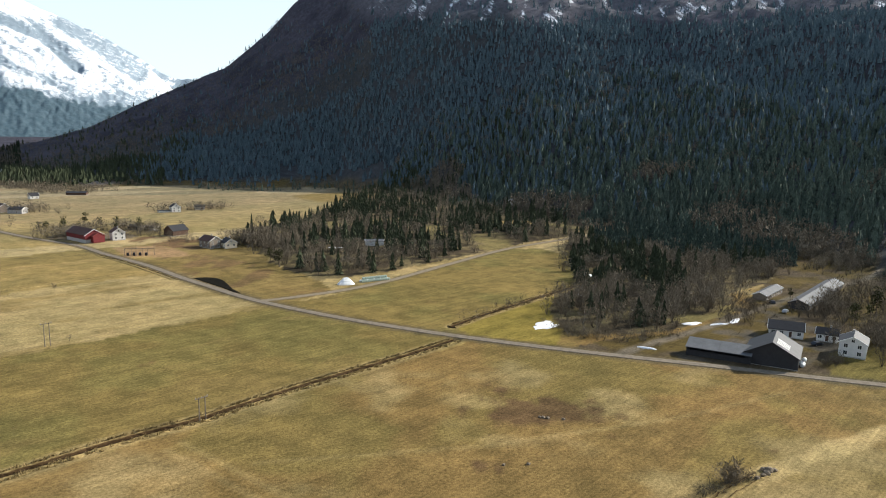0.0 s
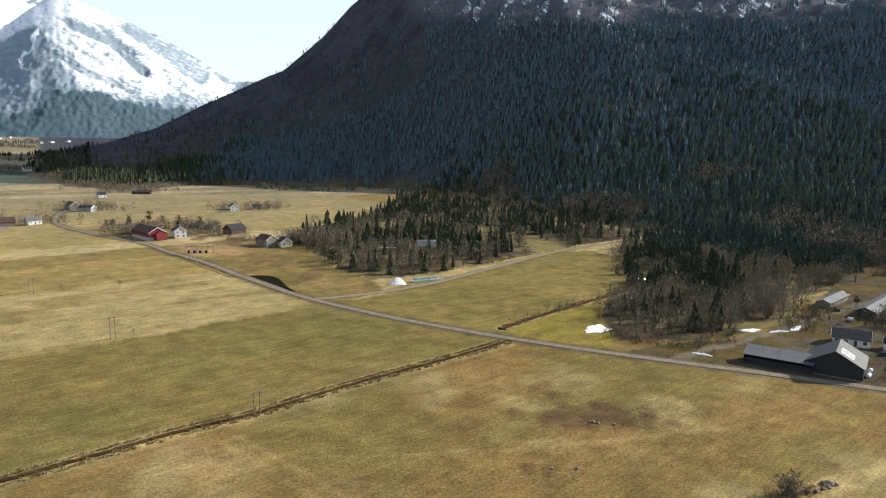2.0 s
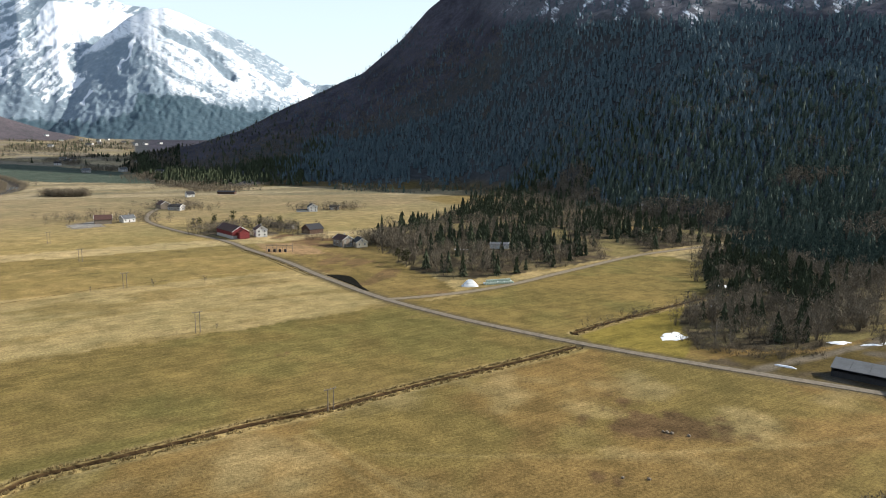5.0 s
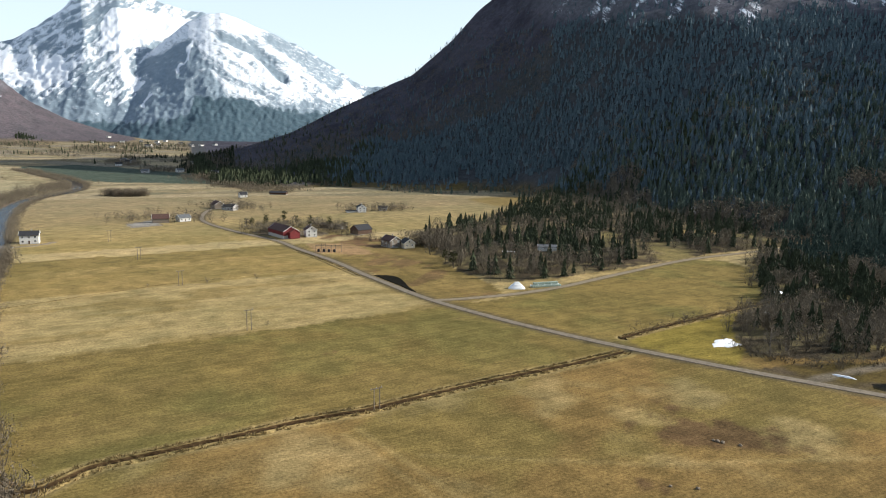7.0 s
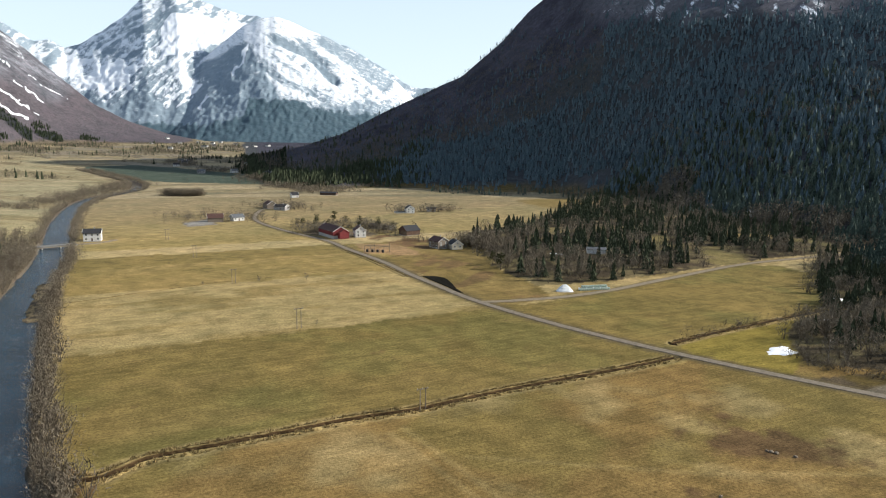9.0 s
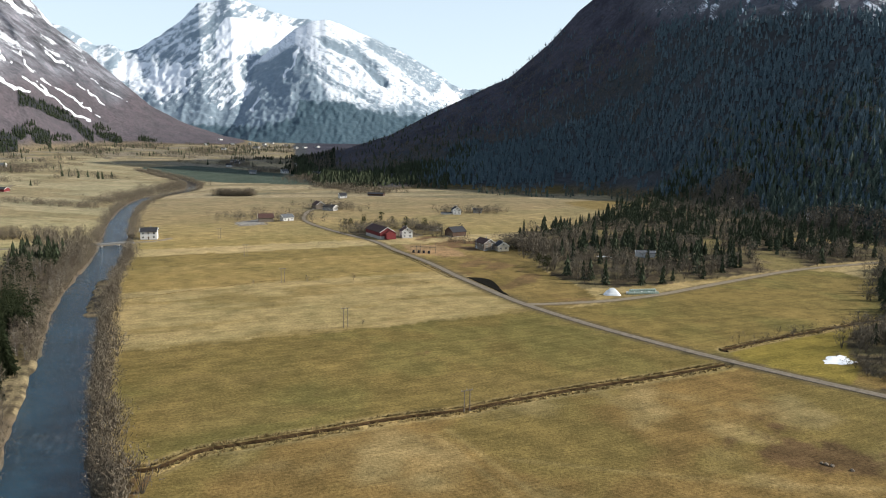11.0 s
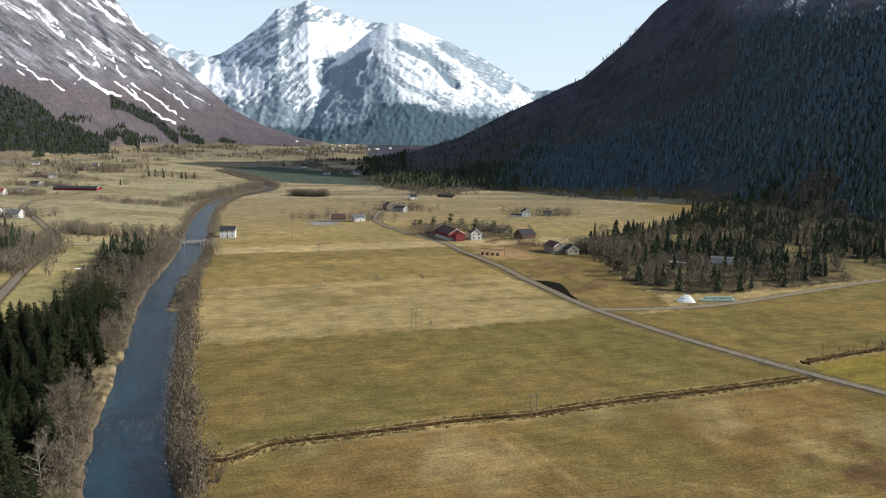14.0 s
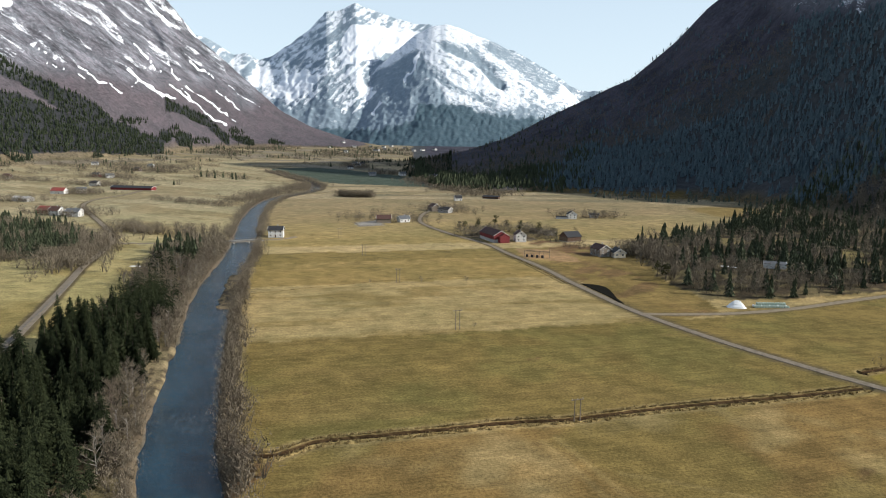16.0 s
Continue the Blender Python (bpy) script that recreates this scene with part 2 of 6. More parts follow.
def rod(bm, a, b, ra, rb, sides=6):
    """A tapered round bar from a to b."""
    a, b = Vector(a), Vector(b)
    q = (b - a).to_track_quat("Z", "Y")
    rings = [[bm.verts.new(p + q @ Vector((rr * math.cos(2 * math.pi * i / sides), rr * math.sin(2 * math.pi * i / sides), 0))) for i in range(sides)]
             for p, rr in ((a, ra), (b, rb))]
    for i in range(sides):
        j = (i + 1) % sides
        bm.faces.new((rings[0][i], rings[0][j], rings[1][j], rings[1][i]))
    bm.faces.new(rings[0][::-1])
    bm.faces.new(rings[1])
    return bm


# ---- materials ----
def material(name, rough=0.8):
    m = bpy.data.materials.new(name)
    m.use_nodes = True
    b = m.node_tree.nodes["Principled BSDF"]
    b.inputs["Roughness"].default_value = rough
    b.inputs["Specular IOR Level"].default_value = 0.25
    return m, m.node_tree, b


def node(tree, kind, **values):
    n = tree.nodes.new("ShaderNode" + kind)
    for key, v in values.items():
        if key == "op":
            n.operation = v
        elif key == "blend":
            n.data_type, n.blend_type = "RGBA", v
        else:
            n.inputs[key].default_value = v
    return n


def noise_of(tree, scale, detail=4.0, rough=0.6, stretch=None, at=None):
    """World-space noise, scale in cycles per metre."""
    if at is None:
        at = tree.nodes.new("ShaderNodeNewGeometry").outputs["Position"]
    if stretch:
        if len(stretch) > 3:
            turn = tree.nodes.new("ShaderNodeMapping")
            turn.inputs["Rotation"].default_value = (0, 0, radians(stretch[3]))
            tree.links.new(at, turn.inputs["Vector"])
            at = turn.outputs["Vector"]
        mp = tree.nodes.new("ShaderNodeMapping")
        mp.inputs["Scale"].default_value = stretch[:3]
        tree.links.new(at, mp.inputs["Vector"])
        at = mp.outputs["Vector"]
    n = node(tree, "TexNoise", Scale=scale, Detail=detail, Roughness=rough)
    tree.links.new(at, n.inputs["Vector"])
    return n.outputs["Fac"]


def ramp(tree, fac, *stops):
    r = tree.nodes.new("ShaderNodeValToRGB")
    while len(r.color_ramp.elements) < len(stops):
        r.color_ramp.elements.new(0.5)
    for e, (p, c) in zip(r.color_ramp.elements, stops):
        e.position, e.color = p, (*(c if isinstance(c, tuple) else (c, c, c)), 1)
    tree.links.new(fac, r.inputs["Fac"])
    return r.outputs["Color"]


def blend(tree, fac, a, b, how="MIX"):
    n = tree.nodes.new("ShaderNodeMix")
    n.data_type, n.blend_type = "RGBA", how
    for sock, v in ((n.inputs[0], fac), (n.inputs[6], a), (n.inputs[7], b)):
        if isinstance(v, (int, float)):
            sock.default_value = v
        elif isinstance(v, tuple):
            sock.default_value = (*v, 1)
        else:
            tree.links.new(v, sock)
    return n.outputs[2]


def bump(tree, b, fac, strength, distance):
    n = node(tree, "Bump", Strength=strength, Distance=distance)
    tree.links.new(fac, n.inputs["Height"])
    tree.links.new(n.outputs["Normal"], b.inputs["Normal"])


def plain(name, colour, rough=0.7, scale=1.5, spread=0.25, relief=0.02, metal=0.0, stretch=None):
    """A surface of one paint or stuff with grain and blotches."""
    m, t, b = material(name, rough)
    n1, n2 = noise_of(t, scale, 5, 0.65, stretch), noise_of(t, scale * 9, 3, 0.6, stretch)
    lo, hi = tuple(c * (1 - spread) for c in colour), tuple(min(1, c * (1 + spread)) for c in colour)
    c1 = ramp(t, n1, (0.3, lo), (0.7, hi))
    c2 = ramp(t, n2, (0.3, 1 - spread * 0.6), (0.7, 1.0))
    t.links.new(blend(t, 1.0, c1, c2, "MULTIPLY"), b.inputs["Base Color"])
    b.inputs["Metallic"].default_value = metal
    bump(t, b, n2, 0.5, relief)
    return m


def leafy(name, dark, light, rough=0.75):
    """Foliage whose tone changes from tree to tree and within a crown."""
    m, t, b = material(name, rough)
    b.inputs["Specular IOR Level"].default_value = 0.04
    g = t.nodes.new("ShaderNodeNewGeometry")
    o = t.nodes.new("ShaderNodeObjectInfo")
    add = node(t, "Math", op="ADD")
    t.links.new(g.outputs["Random Per Island"], add.inputs[0])
    t.links.new(o.outputs["Random"], add.inputs[1])
    half = node(t, "Math", op="MULTIPLY")
    half.inputs[1].default_value = 0.5
    t.links.new(add.outputs[0], half.inputs[0])
    c = ramp(t, half.outputs[0], (0.1, dark), (0.9, light))
    n = noise_of(t, 0.9, 3, 0.6)
    c = blend(t, 1.0, c, ramp(t, n, (0.3, 0.6), (0.7, 1.25)), "MULTIPLY")
    t.links.new(c, b.inputs["Base Color"])
    return m


def ground_material():
    m, t, b = material("meadow", 0.95)
    b.inputs["Specular IOR Level"].default_value = 0.03
    tint = t.nodes.new("ShaderNodeAttribute")
    tint.attribute_name = "tint"
    broad = noise_of(t, 0.018, 6, 0.62)
    mid = noise_of(t, 0.11, 6, 0.68)
    rows = noise_of(t, 1.0, 4, 0.65, (0.025, 0.45, 0.0, -46.5))
    grain = noise_of(t, 1.3, 5, 0.75)
    c = tint.outputs["Color"]
    c = blend(t, 1.0, c, ramp(t, broad, (0.3, (0.80, 0.85, 0.82)), (0.7, (1.18, 1.13, 1.10))), "MULTIPLY")
    c = blend(t, 1.0, c, ramp(t, mid, (0.30, (0.64, 0.66, 0.64)), (0.70, (1.32, 1.30, 1.26))), "MULTIPLY")
    c = blend(t, 1.0, c, ramp(t, rows, (0.3, 0.84), (0.7, 1.14)), "MULTIPLY")
    c = blend(t, 1.0, c, ramp(t, grain, (0.3, 0.52), (0.7, 1.44)), "MULTIPLY")
    fibre = noise_of(t, 1.0, 4, 0.7, (0.16, 1.5, 0.0, -46.5))
    c = blend(t, 1.0, c, ramp(t, fibre, (0.3, 0.80), (0.7, 1.18)), "MULTIPLY")
    # snow and bare rock on the heights
    snow = t.nodes.new("ShaderNodeAttribute")
    snow.attribute_name = "snow"
    fall, along, stony = (t.nodes.new("ShaderNodeAttribute") for _ in range(3))
    fall.attribute_name, along.attribute_name, stony.attribute_name = "fall", "along", "stony"
    slant = t.nodes.new("ShaderNodeCombineXYZ")
    t.links.new(fall.outputs["Fac"], slant.inputs[0])
    t.links.new(along.outputs["Fac"], slant.inputs[1])
    streak = noise_of(t, 1.0, 9, 0.72, (2.8, 0.5, 1), slant.outputs[0])
    veins = noise_of(t, 1.0, 8, 0.78, (17.0, 5.5, 1), slant.outputs[0])
    c = blend(t, stony.outputs["Fac"], c, blend(t, 1.0, c, ramp(t, streak, (0.36, 0.42), (0.62, 1.5)), "MULTIPLY"))
    c = blend(t, stony.outputs["Fac"], c, blend(t, 1.0, c, ramp(t, veins, (0.35, 0.55), (0.65, 1.4)), "MULTIPLY"))
    cut = node(t, "Math", op="ADD")
    t.links.new(snow.outputs["Fac"], cut.inputs[0])
    t.links.new(blend(t, 0.45, streak, veins), cut.inputs[1])
    c = blend(t, ramp(t, cut.outputs[0], (0.93, 0.0), (1.05, 1.0)), c, (0.80, 0.83, 0.88))
    t.links.new(c, b.inputs["Base Color"])
    bump(t, b, grain, 0.6, 0.25)
    return m


MEADOW = ground_material()


def field_colours(x, y, ua, ub):
    """Colours of fields, lanes, wood floors and rock for places on the ground, with some haze and shade painted in."""
    r, az = np.hypot(x, y), np.degrees(np.arctan2(-x, y))
    jit = 2.5 * (fbm(x / 7, y / 7, 3, 5) - 0.5) * 2
    v = -0.725 * x + 0.69 * y + jit            # up the valley
    u = 0.69 * x + 0.725 * y                   # across it
    straw, pale, olive = np.array((0.255, 0.180, 0.068)), np.array((0.315, 0.235, 0.108)), np.array((0.165, 0.120, 0.042))
    green, brown, ochre = np.array((0.122, 0.106, 0.036)), np.array((0.128, 0.078, 0.040)), np.array((0.215, 0.140, 0.052))
    n = x.size
    col = np.tile(straw, (n, 1))

    def lay(mask, c):
        mask = np.clip(np.asarray(mask, float), 0, 1)[:, None]
        col[:] = col * (1 - mask) + np.asarray(c) * mask

    river = lane(x, y, RIVER)
    lay(v < 155, ochre * 0.9)
    patch = fbm(x / 40, y / 40, 4, 2)
    lay((v < 155) * step(0.50, 0.62, patch), olive * 1.05)
    lay((v < 155) * step(0.55, 0.75, fbm(x / 25, y / 25, 4, 6)) * 0.8, pale * 0.85)
    lay((v > 157) & (v < 246), olive * 1.05)
    lay(((v > 157) & (v < 246)) * step(0.42, 0.60, fbm(x / 32, y / 32, 4, 1)) * 0.6, green * 1.05 + olive * 0.12)
    lay(((v > 157) & (v < 246)) * step(0.55, 0.7, fbm(u / 30, v / 9, 3, 3)) * 0.5, straw * 0.8)
    lay((v > 246) & (v < 346), pale)
    lay(((v > 246) & (v < 346)) * step(0.5, 0.7, fbm(u / 40, v / 8, 4, 3)) * 0.7, straw * 0.82)
    lay((v > 346) & (v < 412), straw)
    lay(((v > 346) & (v < 412)) * step(0.45, 0.65, fbm(u / 60, v / 14, 3, 0)) * 0.6, olive * 1.3)
    lay((v > 412) & (v < 450), olive * 1.15)
    lay((v > 450) & (v < 480), pale * 1.05)
    lay((v > 480) & (v < 620), olive * 1.6)
    lay((v > 620) & (v < 1125), straw * 1.02)
    lay(((v > 480) & (v < 1125)) * step(0.48, 0.62, fbm(u / 90, v / 22, 3, 4)) * 0.6, olive * 1.35)
    strips = fbm(u / 160, v / 40, 3, 6)
    lay((r > 900) * (ua < 0.02) * step(0.50, 0.54, strips) * 0.8, pale * 1.0)
    lay((r > 900) * (ua < 0.02) * (1 - step(0.40, 0.44, strips)) * 0.8, (0.16, 0.14, 0.07))
    lay((r > 1500) * step(0.5, 0.56, fbm(x / 120, y / 60, 3, 3)), (0.20, 0.165, 0.11))
    # green field, its colour darkened towards teal for the hill's shadow
    dark = [(-861, 905), (-757, 905), (-640, 940), (-597, 960), (-700, 1100), (-997, 1193), (-1107, 1203), (-1149, 1100), (-1048, 1003)]
    lay(inside(x + jit * 2, y + jit * 2, dark), (0.045, 0.085, 0.062))
    # river-side strip of uncut straw
    lay((1 - step(12, 17, river + jit)) * (v > 150) * 0.9, pale * 0.95)
    # west of the river
    west = inside(x, y, [(-60, -100), (-92, 63), (-160, 118), (-269, 218), (-361, 316), (-505, 457), (-604, 567), (-668, 660), (-722, 780), (-1500, 1300), (-1500, -100)])
    lay(west & (river > 10), np.array((0.30, 0.245, 0.108)))
    lay(west * (river > 10) * step(0.45, 0.6, fbm(x / 90, y / 30, 3, 1)) * 0.7, olive * 1.35)
    lay(inside(x, y, [(-399, 482), (-376, 462), (-363.5, 482), (-396, 516)]), (0.24, 0.22, 0.19))
    # far fields greyed: distance haze mixed into their colour
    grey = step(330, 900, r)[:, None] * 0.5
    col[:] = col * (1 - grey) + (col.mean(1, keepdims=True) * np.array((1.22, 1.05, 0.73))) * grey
    col[:] = col * (1 + 0.12 * step(330, 480, r)[:, None])          # up to 12% lighter beyond 330 m
    # the meadow between the roads
    between = [(8, 243), (-18, 255), (-60, 283), (-40, 318), (-20, 345), (5, 389), (43, 447), (66, 450), (80, 420), (66, 345), (62, 322), (40, 300), (16, 274), (4, 255)]
    lay(inside(x, y, between), olive * 1.15)
    lay(inside(x, y, between) * step(0.45, 0.65, fbm(x / 30, y / 30, 3, 0)) * 0.6, green * 1.2)
    small = [(10, 243), (4, 255), (16, 274), (40, 300), (60, 320), (62, 300), (50, 275), (46, 262), (43, 240), (40, 230)]
    lay(inside(x, y, small), (0.205, 0.155, 0.038))
    # ground by the road in front of the wood, and yards
    rough_land = [(-68, 285), (-90, 303), (-130, 345), (-170, 380), (-150, 440), (-130, 470), (-96, 380), (-62, 337), (-50, 312)]
    lay(inside(x, y, rough_land), straw * 0.78)
    lay(inside(x, y, rough_land) * step(0.52, 0.62, fbm(x / 18, y / 18, 3, 3)) * 0.7, olive * 0.9)
    lay(inside(x, y, rough_land) * step(0.60, 0.68, fbm(x / 12, y / 22, 3, 5)) * 0.7, brown * 1.1)
    yard = [(-186, 396), (-173, 398), (-150, 404), (-165, 425), (-186, 442), (-210, 430)]
    lay(inside(x, y, yard), (0.28, 0.18, 0.09))
    earth = [(-215, 480), (-180, 470), (-150, 470), (-135, 450), (-150, 425), (-185, 440), (-215, 462)]
    lay(inside(x + jit, y + jit, earth) * step(0.3, 0.5, fbm(x / 15, y / 15, 3, 3)), brown * 1.15)
    lay(np.exp(-((x + 245) / 30) ** 2 - ((y - 475) / 18) ** 2) > 0.35, (0.14, 0.11, 0.07))
    farmyard = [(60, 217), (118, 214), (150, 222), (152, 250), (150, 300), (125, 290), (105, 262), (78, 240)]
    east = [(45, 228), (90, 212), (132, 198), (330, 150), (360, 330), (330, 520), (215, 420), (165, 345), (130, 285), (92, 250), (60, 240)]
    lay(inside(x, y, east), olive * 0.55)
    lay(inside(x, y, east) * step(0.45, 0.60, fbm(x / 16, y / 16, 4, 6)), (0.080, 0.060, 0.038))
    lay(inside(x, y, farmyard) * step(0.46, 0.58, fbm(x / 14, y / 14, 3, 2)), (0.085, 0.072, 0.055))
    lawn = [(118, 200), (170, 185), (190, 225), (170, 245), (150, 232), (134, 228)]
    lay(inside(x, y, lawn), (0.15, 0.115, 0.035))
    # churned soil
    soil = 1.1 * np.exp(-(((x - 25) / 21) ** 2 + ((y - 170) / 10) ** 2)) + 0.7 * np.exp(-(((x - 12) / 8) ** 2 + ((y - 142) / 4) ** 2)) \
        + 0.5 * np.exp(-(((x - 16) / 9) ** 2 + ((y - 190) / 7) ** 2))
    rim = np.exp(-(((x - 9) / 9) ** 2 + ((y - 178) / 8) ** 2)) + 0.8 * np.exp(-(((x - 14) / 14) ** 2 + ((y - 154) / 6) ** 2))
    lay(step(0.4, 0.9, rim + 1.0 * (fbm(x / 8, y / 8, 4, 6) - 0.5)) * 0.5, pale * 0.95)
    lay(step(0.38, 0.75, soil + 1.5 * (fbm(x / 6, y / 6, 4, 4) - 0.5)) * 0.9, brown * 0.82)
    # wood floors: brown litter, its colour darkened for the shade under the trees
    wood = np.zeros(n, bool)
    for w in WOODS:
        wood |= inside(x + jit * 2, y + jit * 2, w)
    clearing = step(0.65, 0.73, fbm(x / 45, y / 45, 3, 7))
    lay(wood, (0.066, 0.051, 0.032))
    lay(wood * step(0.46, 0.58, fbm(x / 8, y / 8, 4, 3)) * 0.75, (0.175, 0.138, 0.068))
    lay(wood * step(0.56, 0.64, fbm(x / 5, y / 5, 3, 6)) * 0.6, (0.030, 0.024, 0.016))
    lay(wood * clearing * (x > -140), (0.17, 0.135, 0.055))
    lay(lane(x, y, RIVER) < 12 + jit, (0.12, 0.092, 0.062))
    lay(lane(x, y, RIVER) < 8.6, (0.10, 0.085, 0.065))
    worn = 1 - step(3.5, 6, lane(x, y, WORN_BANK) + jit)          # a washed-out bank of straw and stones
    lay(worn, (0.23, 0.18, 0.105))
    lay(worn * step(0.48, 0.58, fbm(x / 2.2, y / 2.2, 3, 2)) * 0.85, (0.055, 0.043, 0.030))
    # ditches and their straw banks
    for line, w in ((DITCH, 1.0), (FIELD_DITCH, 0.8)):
        d = lane(x, y, line) + 0.2 * jit
        lay(1 - step(2.4 * w, 4.6 * w, d), pale * 0.9)
        lay(1 - step(1.0 * w, 2.0 * w, d), (0.075, 0.045, 0.022))
    d = lane(x, y, TRACK)
    lay((1 - step(1.8, 3.6, d + 0.6 * jit)) * 0.85 * (x > 66), pale * 1.12)
    for a, b, w in BARS:
        bar = 1 - step(w, w * 1.6, lane(x, y, [a, b]) + jit)
        lay(bar, (0.20, 0.155, 0.09))
        lay(bar * step(0.46, 0.58, fbm(x / 2.5, y / 2.5, 3, 2)), (0.06, 0.05, 0.04))
    # old wheel tracks
    for line in ([(-60, 150), (-20, 118), (30, 95)], [(-62, 146), (-22, 114.5), (28, 92)], [(-40, 140), (10, 150), (60, 168), (100, 188)]):
        lay((1 - step(0.5, 1.4, lane(x, y, line))) * 0.25, pale * 1.1)
    d = lane(x, y, LOOP)
    lay((1 - step(0.4, 1.2, np.abs(d - 1.2))) * 0.9, brown * 0.9)
    for line, w in ((ROAD, 4.4), (SIDE_ROAD, 3.2), (LEFT_ROAD, 4.0), (YARD_ROAD, 3.0)):
        d = lane(x, y, line)
        lay(1 - step(w - 1.2, w + 0.6, d + jit * 0.3), (0.115, 0.088, 0.048))
    lay((1 - step(1.2, 2.6, lane(x, y, YARD_ROAD) + 0.4 * jit)) * 0.85, (0.15, 0.125, 0.095))
    lay(1 - step(1.5, 2.6, lane(x, y, BRIDGE_ROAD)), (0.22, 0.20, 0.17))
    # hillsides: rough pasture at the foot, woodland floor, then scrub, then rock
    scrub, rock, floor = np.array((0.080, 0.071, 0.072)), np.array((0.150, 0.152, 0.158)), np.array((0.060, 0.064, 0.062))
    # the woodland floor's grey-blue carries painted haze
    lay(step(0.0, 0.05, ua), floor)
    foot = step(0.0, 0.01, ua) * (1 - step(0.05, 0.11, ua + 0.12 * (fbm(x / 60, y / 60, 3, 5) - 0.5))) * step(-1, 5, az) * (1 - step(28, 33, az))
    lay(foot, olive * 0.75)
    lay(foot * step(0.48, 0.58, fbm(x / 14, y / 14, 3, 2)) * 0.7, (0.085, 0.070, 0.042))
    hay = np.exp(-((x + 120) / 55) ** 2 - ((y - 800) / 90) ** 2) + np.exp(-((x - 195) / 22) ** 2 - ((y - 618) / 8) ** 2) + np.exp(-((x - 58) / 30) ** 2 - ((y - 575) / 24) ** 2)
    lay(step(0.35, 0.6, hay + 0.5 * (fbm(x / 25, y / 25, 3, 1) - 0.5)), straw * 0.85)
    # heights tinted towards navy: shade and haze put into the scrub colour
    high = step(0.45, 0.62, ua + 0.25 * (fbm(x / 160, y / 160, 3, 3) - 0.5))
    lay(high, np.array((0.066, 0.064, 0.073)))
    lay(high * step(0.45, 0.62, fbm(x / 28, y / 28, 4, 2)), np.array((0.044, 0.044, 0.052)))
    el = np.degrees(np.arctan2(ground_z(x, y, False)[0] - EYE, r))
    lay((ua > 0.3) * (1 - step(5, 9, az)) * step(8.6, 10.5, el + 2.0 * (fbm(az * 0.4, el * 0.4, 3, 1) - 0.5)), rock * 0.75)
    across, down = el - 0.66 * az, az
    lay(step(0.01, 0.08, ub) * (1 - step(0.02, 0.1, ua)), scrub * 1.2)
    pasture = (ub > 0.0) * (1 - step(0.05, 0.13, ub + 0.12 * (fbm(x / 120, y / 120, 3, 1) - 0.5)))
    lay(pasture * 0.75, (0.17, 0.135, 0.075))
    # floor colour darkened so the belt reads solid between its trees
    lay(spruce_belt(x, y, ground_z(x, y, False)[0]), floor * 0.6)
    bare = step(3.0, 5.2, el + 2.2 * (fbm(az * 0.5, el * 0.5, 4, 2) - 0.5) - 0.10 * (az - 54)) * (ub > 0)
    lay(bare, rock * 1.05)
    lay(bare * step(0.50, 0.60, fbm(across * 1.2, down * 0.5, 4, 1)) * 0.6, rock * 0.62)

    # snow: tongues in the gullies of the west hill, scraps near the top of the east hill
    wig_a, wig_e = 0.55 * (fbm(az * 1.3, el * 1.3, 4, 1) - 0.5), 0.55 * (fbm(az * 1.3, el * 1.3, 4, 6) - 0.5)
    gully = np.zeros(n)
    for line, wide in GULLIES:
        best = np.full(n, 9.0)
        for (a0, e0), (a1, e1) in zip(line, line[1:]):
            k = np.clip(((az + wig_a - a0) * (a1 - a0) + (el + wig_e - e0) * (e1 - e0)) / ((a1 - a0) ** 2 + (e1 - e0) ** 2), 0, 1)
            best = np.minimum(best, np.hypot(az + wig_a - a0 - k * (a1 - a0), el + wig_e - e0 - k * (e1 - e0)))
        gully = np.maximum(gully, 1 - step(wide * 0.25, wide * 0.9, best))
    # cleft drawn as a dark line in the colour, with no relief to shade it
    cleft = (1 - step(0.06, 0.2, np.abs(az + wig_a * 0.5 - np.interp(el, [6.2, 7.5, 8.7], [53.65, 54.05, 54.7])))) * (el > 6.1) * (el < 8.8)
    lay((ub > 0.1) * cleft * 0.8, (0.05, 0.055, 0.065))
    specks = fbm(across * 2.6, down * 0.5, 4, 6)
    snow = (ub > 0.02) * np.maximum(0.64 * gully, step(3.9, 5.4, el - 0.04 * (az - 54)) * (0.31 + 0.13 * step(0.48, 0.62, specks)))
    snow = np.maximum(snow, (ub > 0.1) * 0.62 * step(0.45, 0.6, fbm(az * 1.1, el * 1.1, 3, 3) + 0.5 * step(62, 65, az) - 0.25) * step(61.2, 62.5, az) * step(8.0, 9.2, el))
    top = step(8.4, 9.8, el + 3.0 * (fbm(az * 0.5, el * 0.35, 3, 6) - 0.5)) * (0.24 + 0.20 * step(0.42, 0.62, fbm(az * 1.6, el * 1.1, 4, 4)))
    snow = np.maximum(snow, np.where((az < 7) & (ua > 0.2), top, 0))
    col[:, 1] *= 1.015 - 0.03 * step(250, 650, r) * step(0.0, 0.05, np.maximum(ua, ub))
    # blue rises with distance, more haze put into the ground colour
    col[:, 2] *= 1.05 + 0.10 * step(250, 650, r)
    return col, snow, el - 0.70 * az, az + 0.70 * el, bare


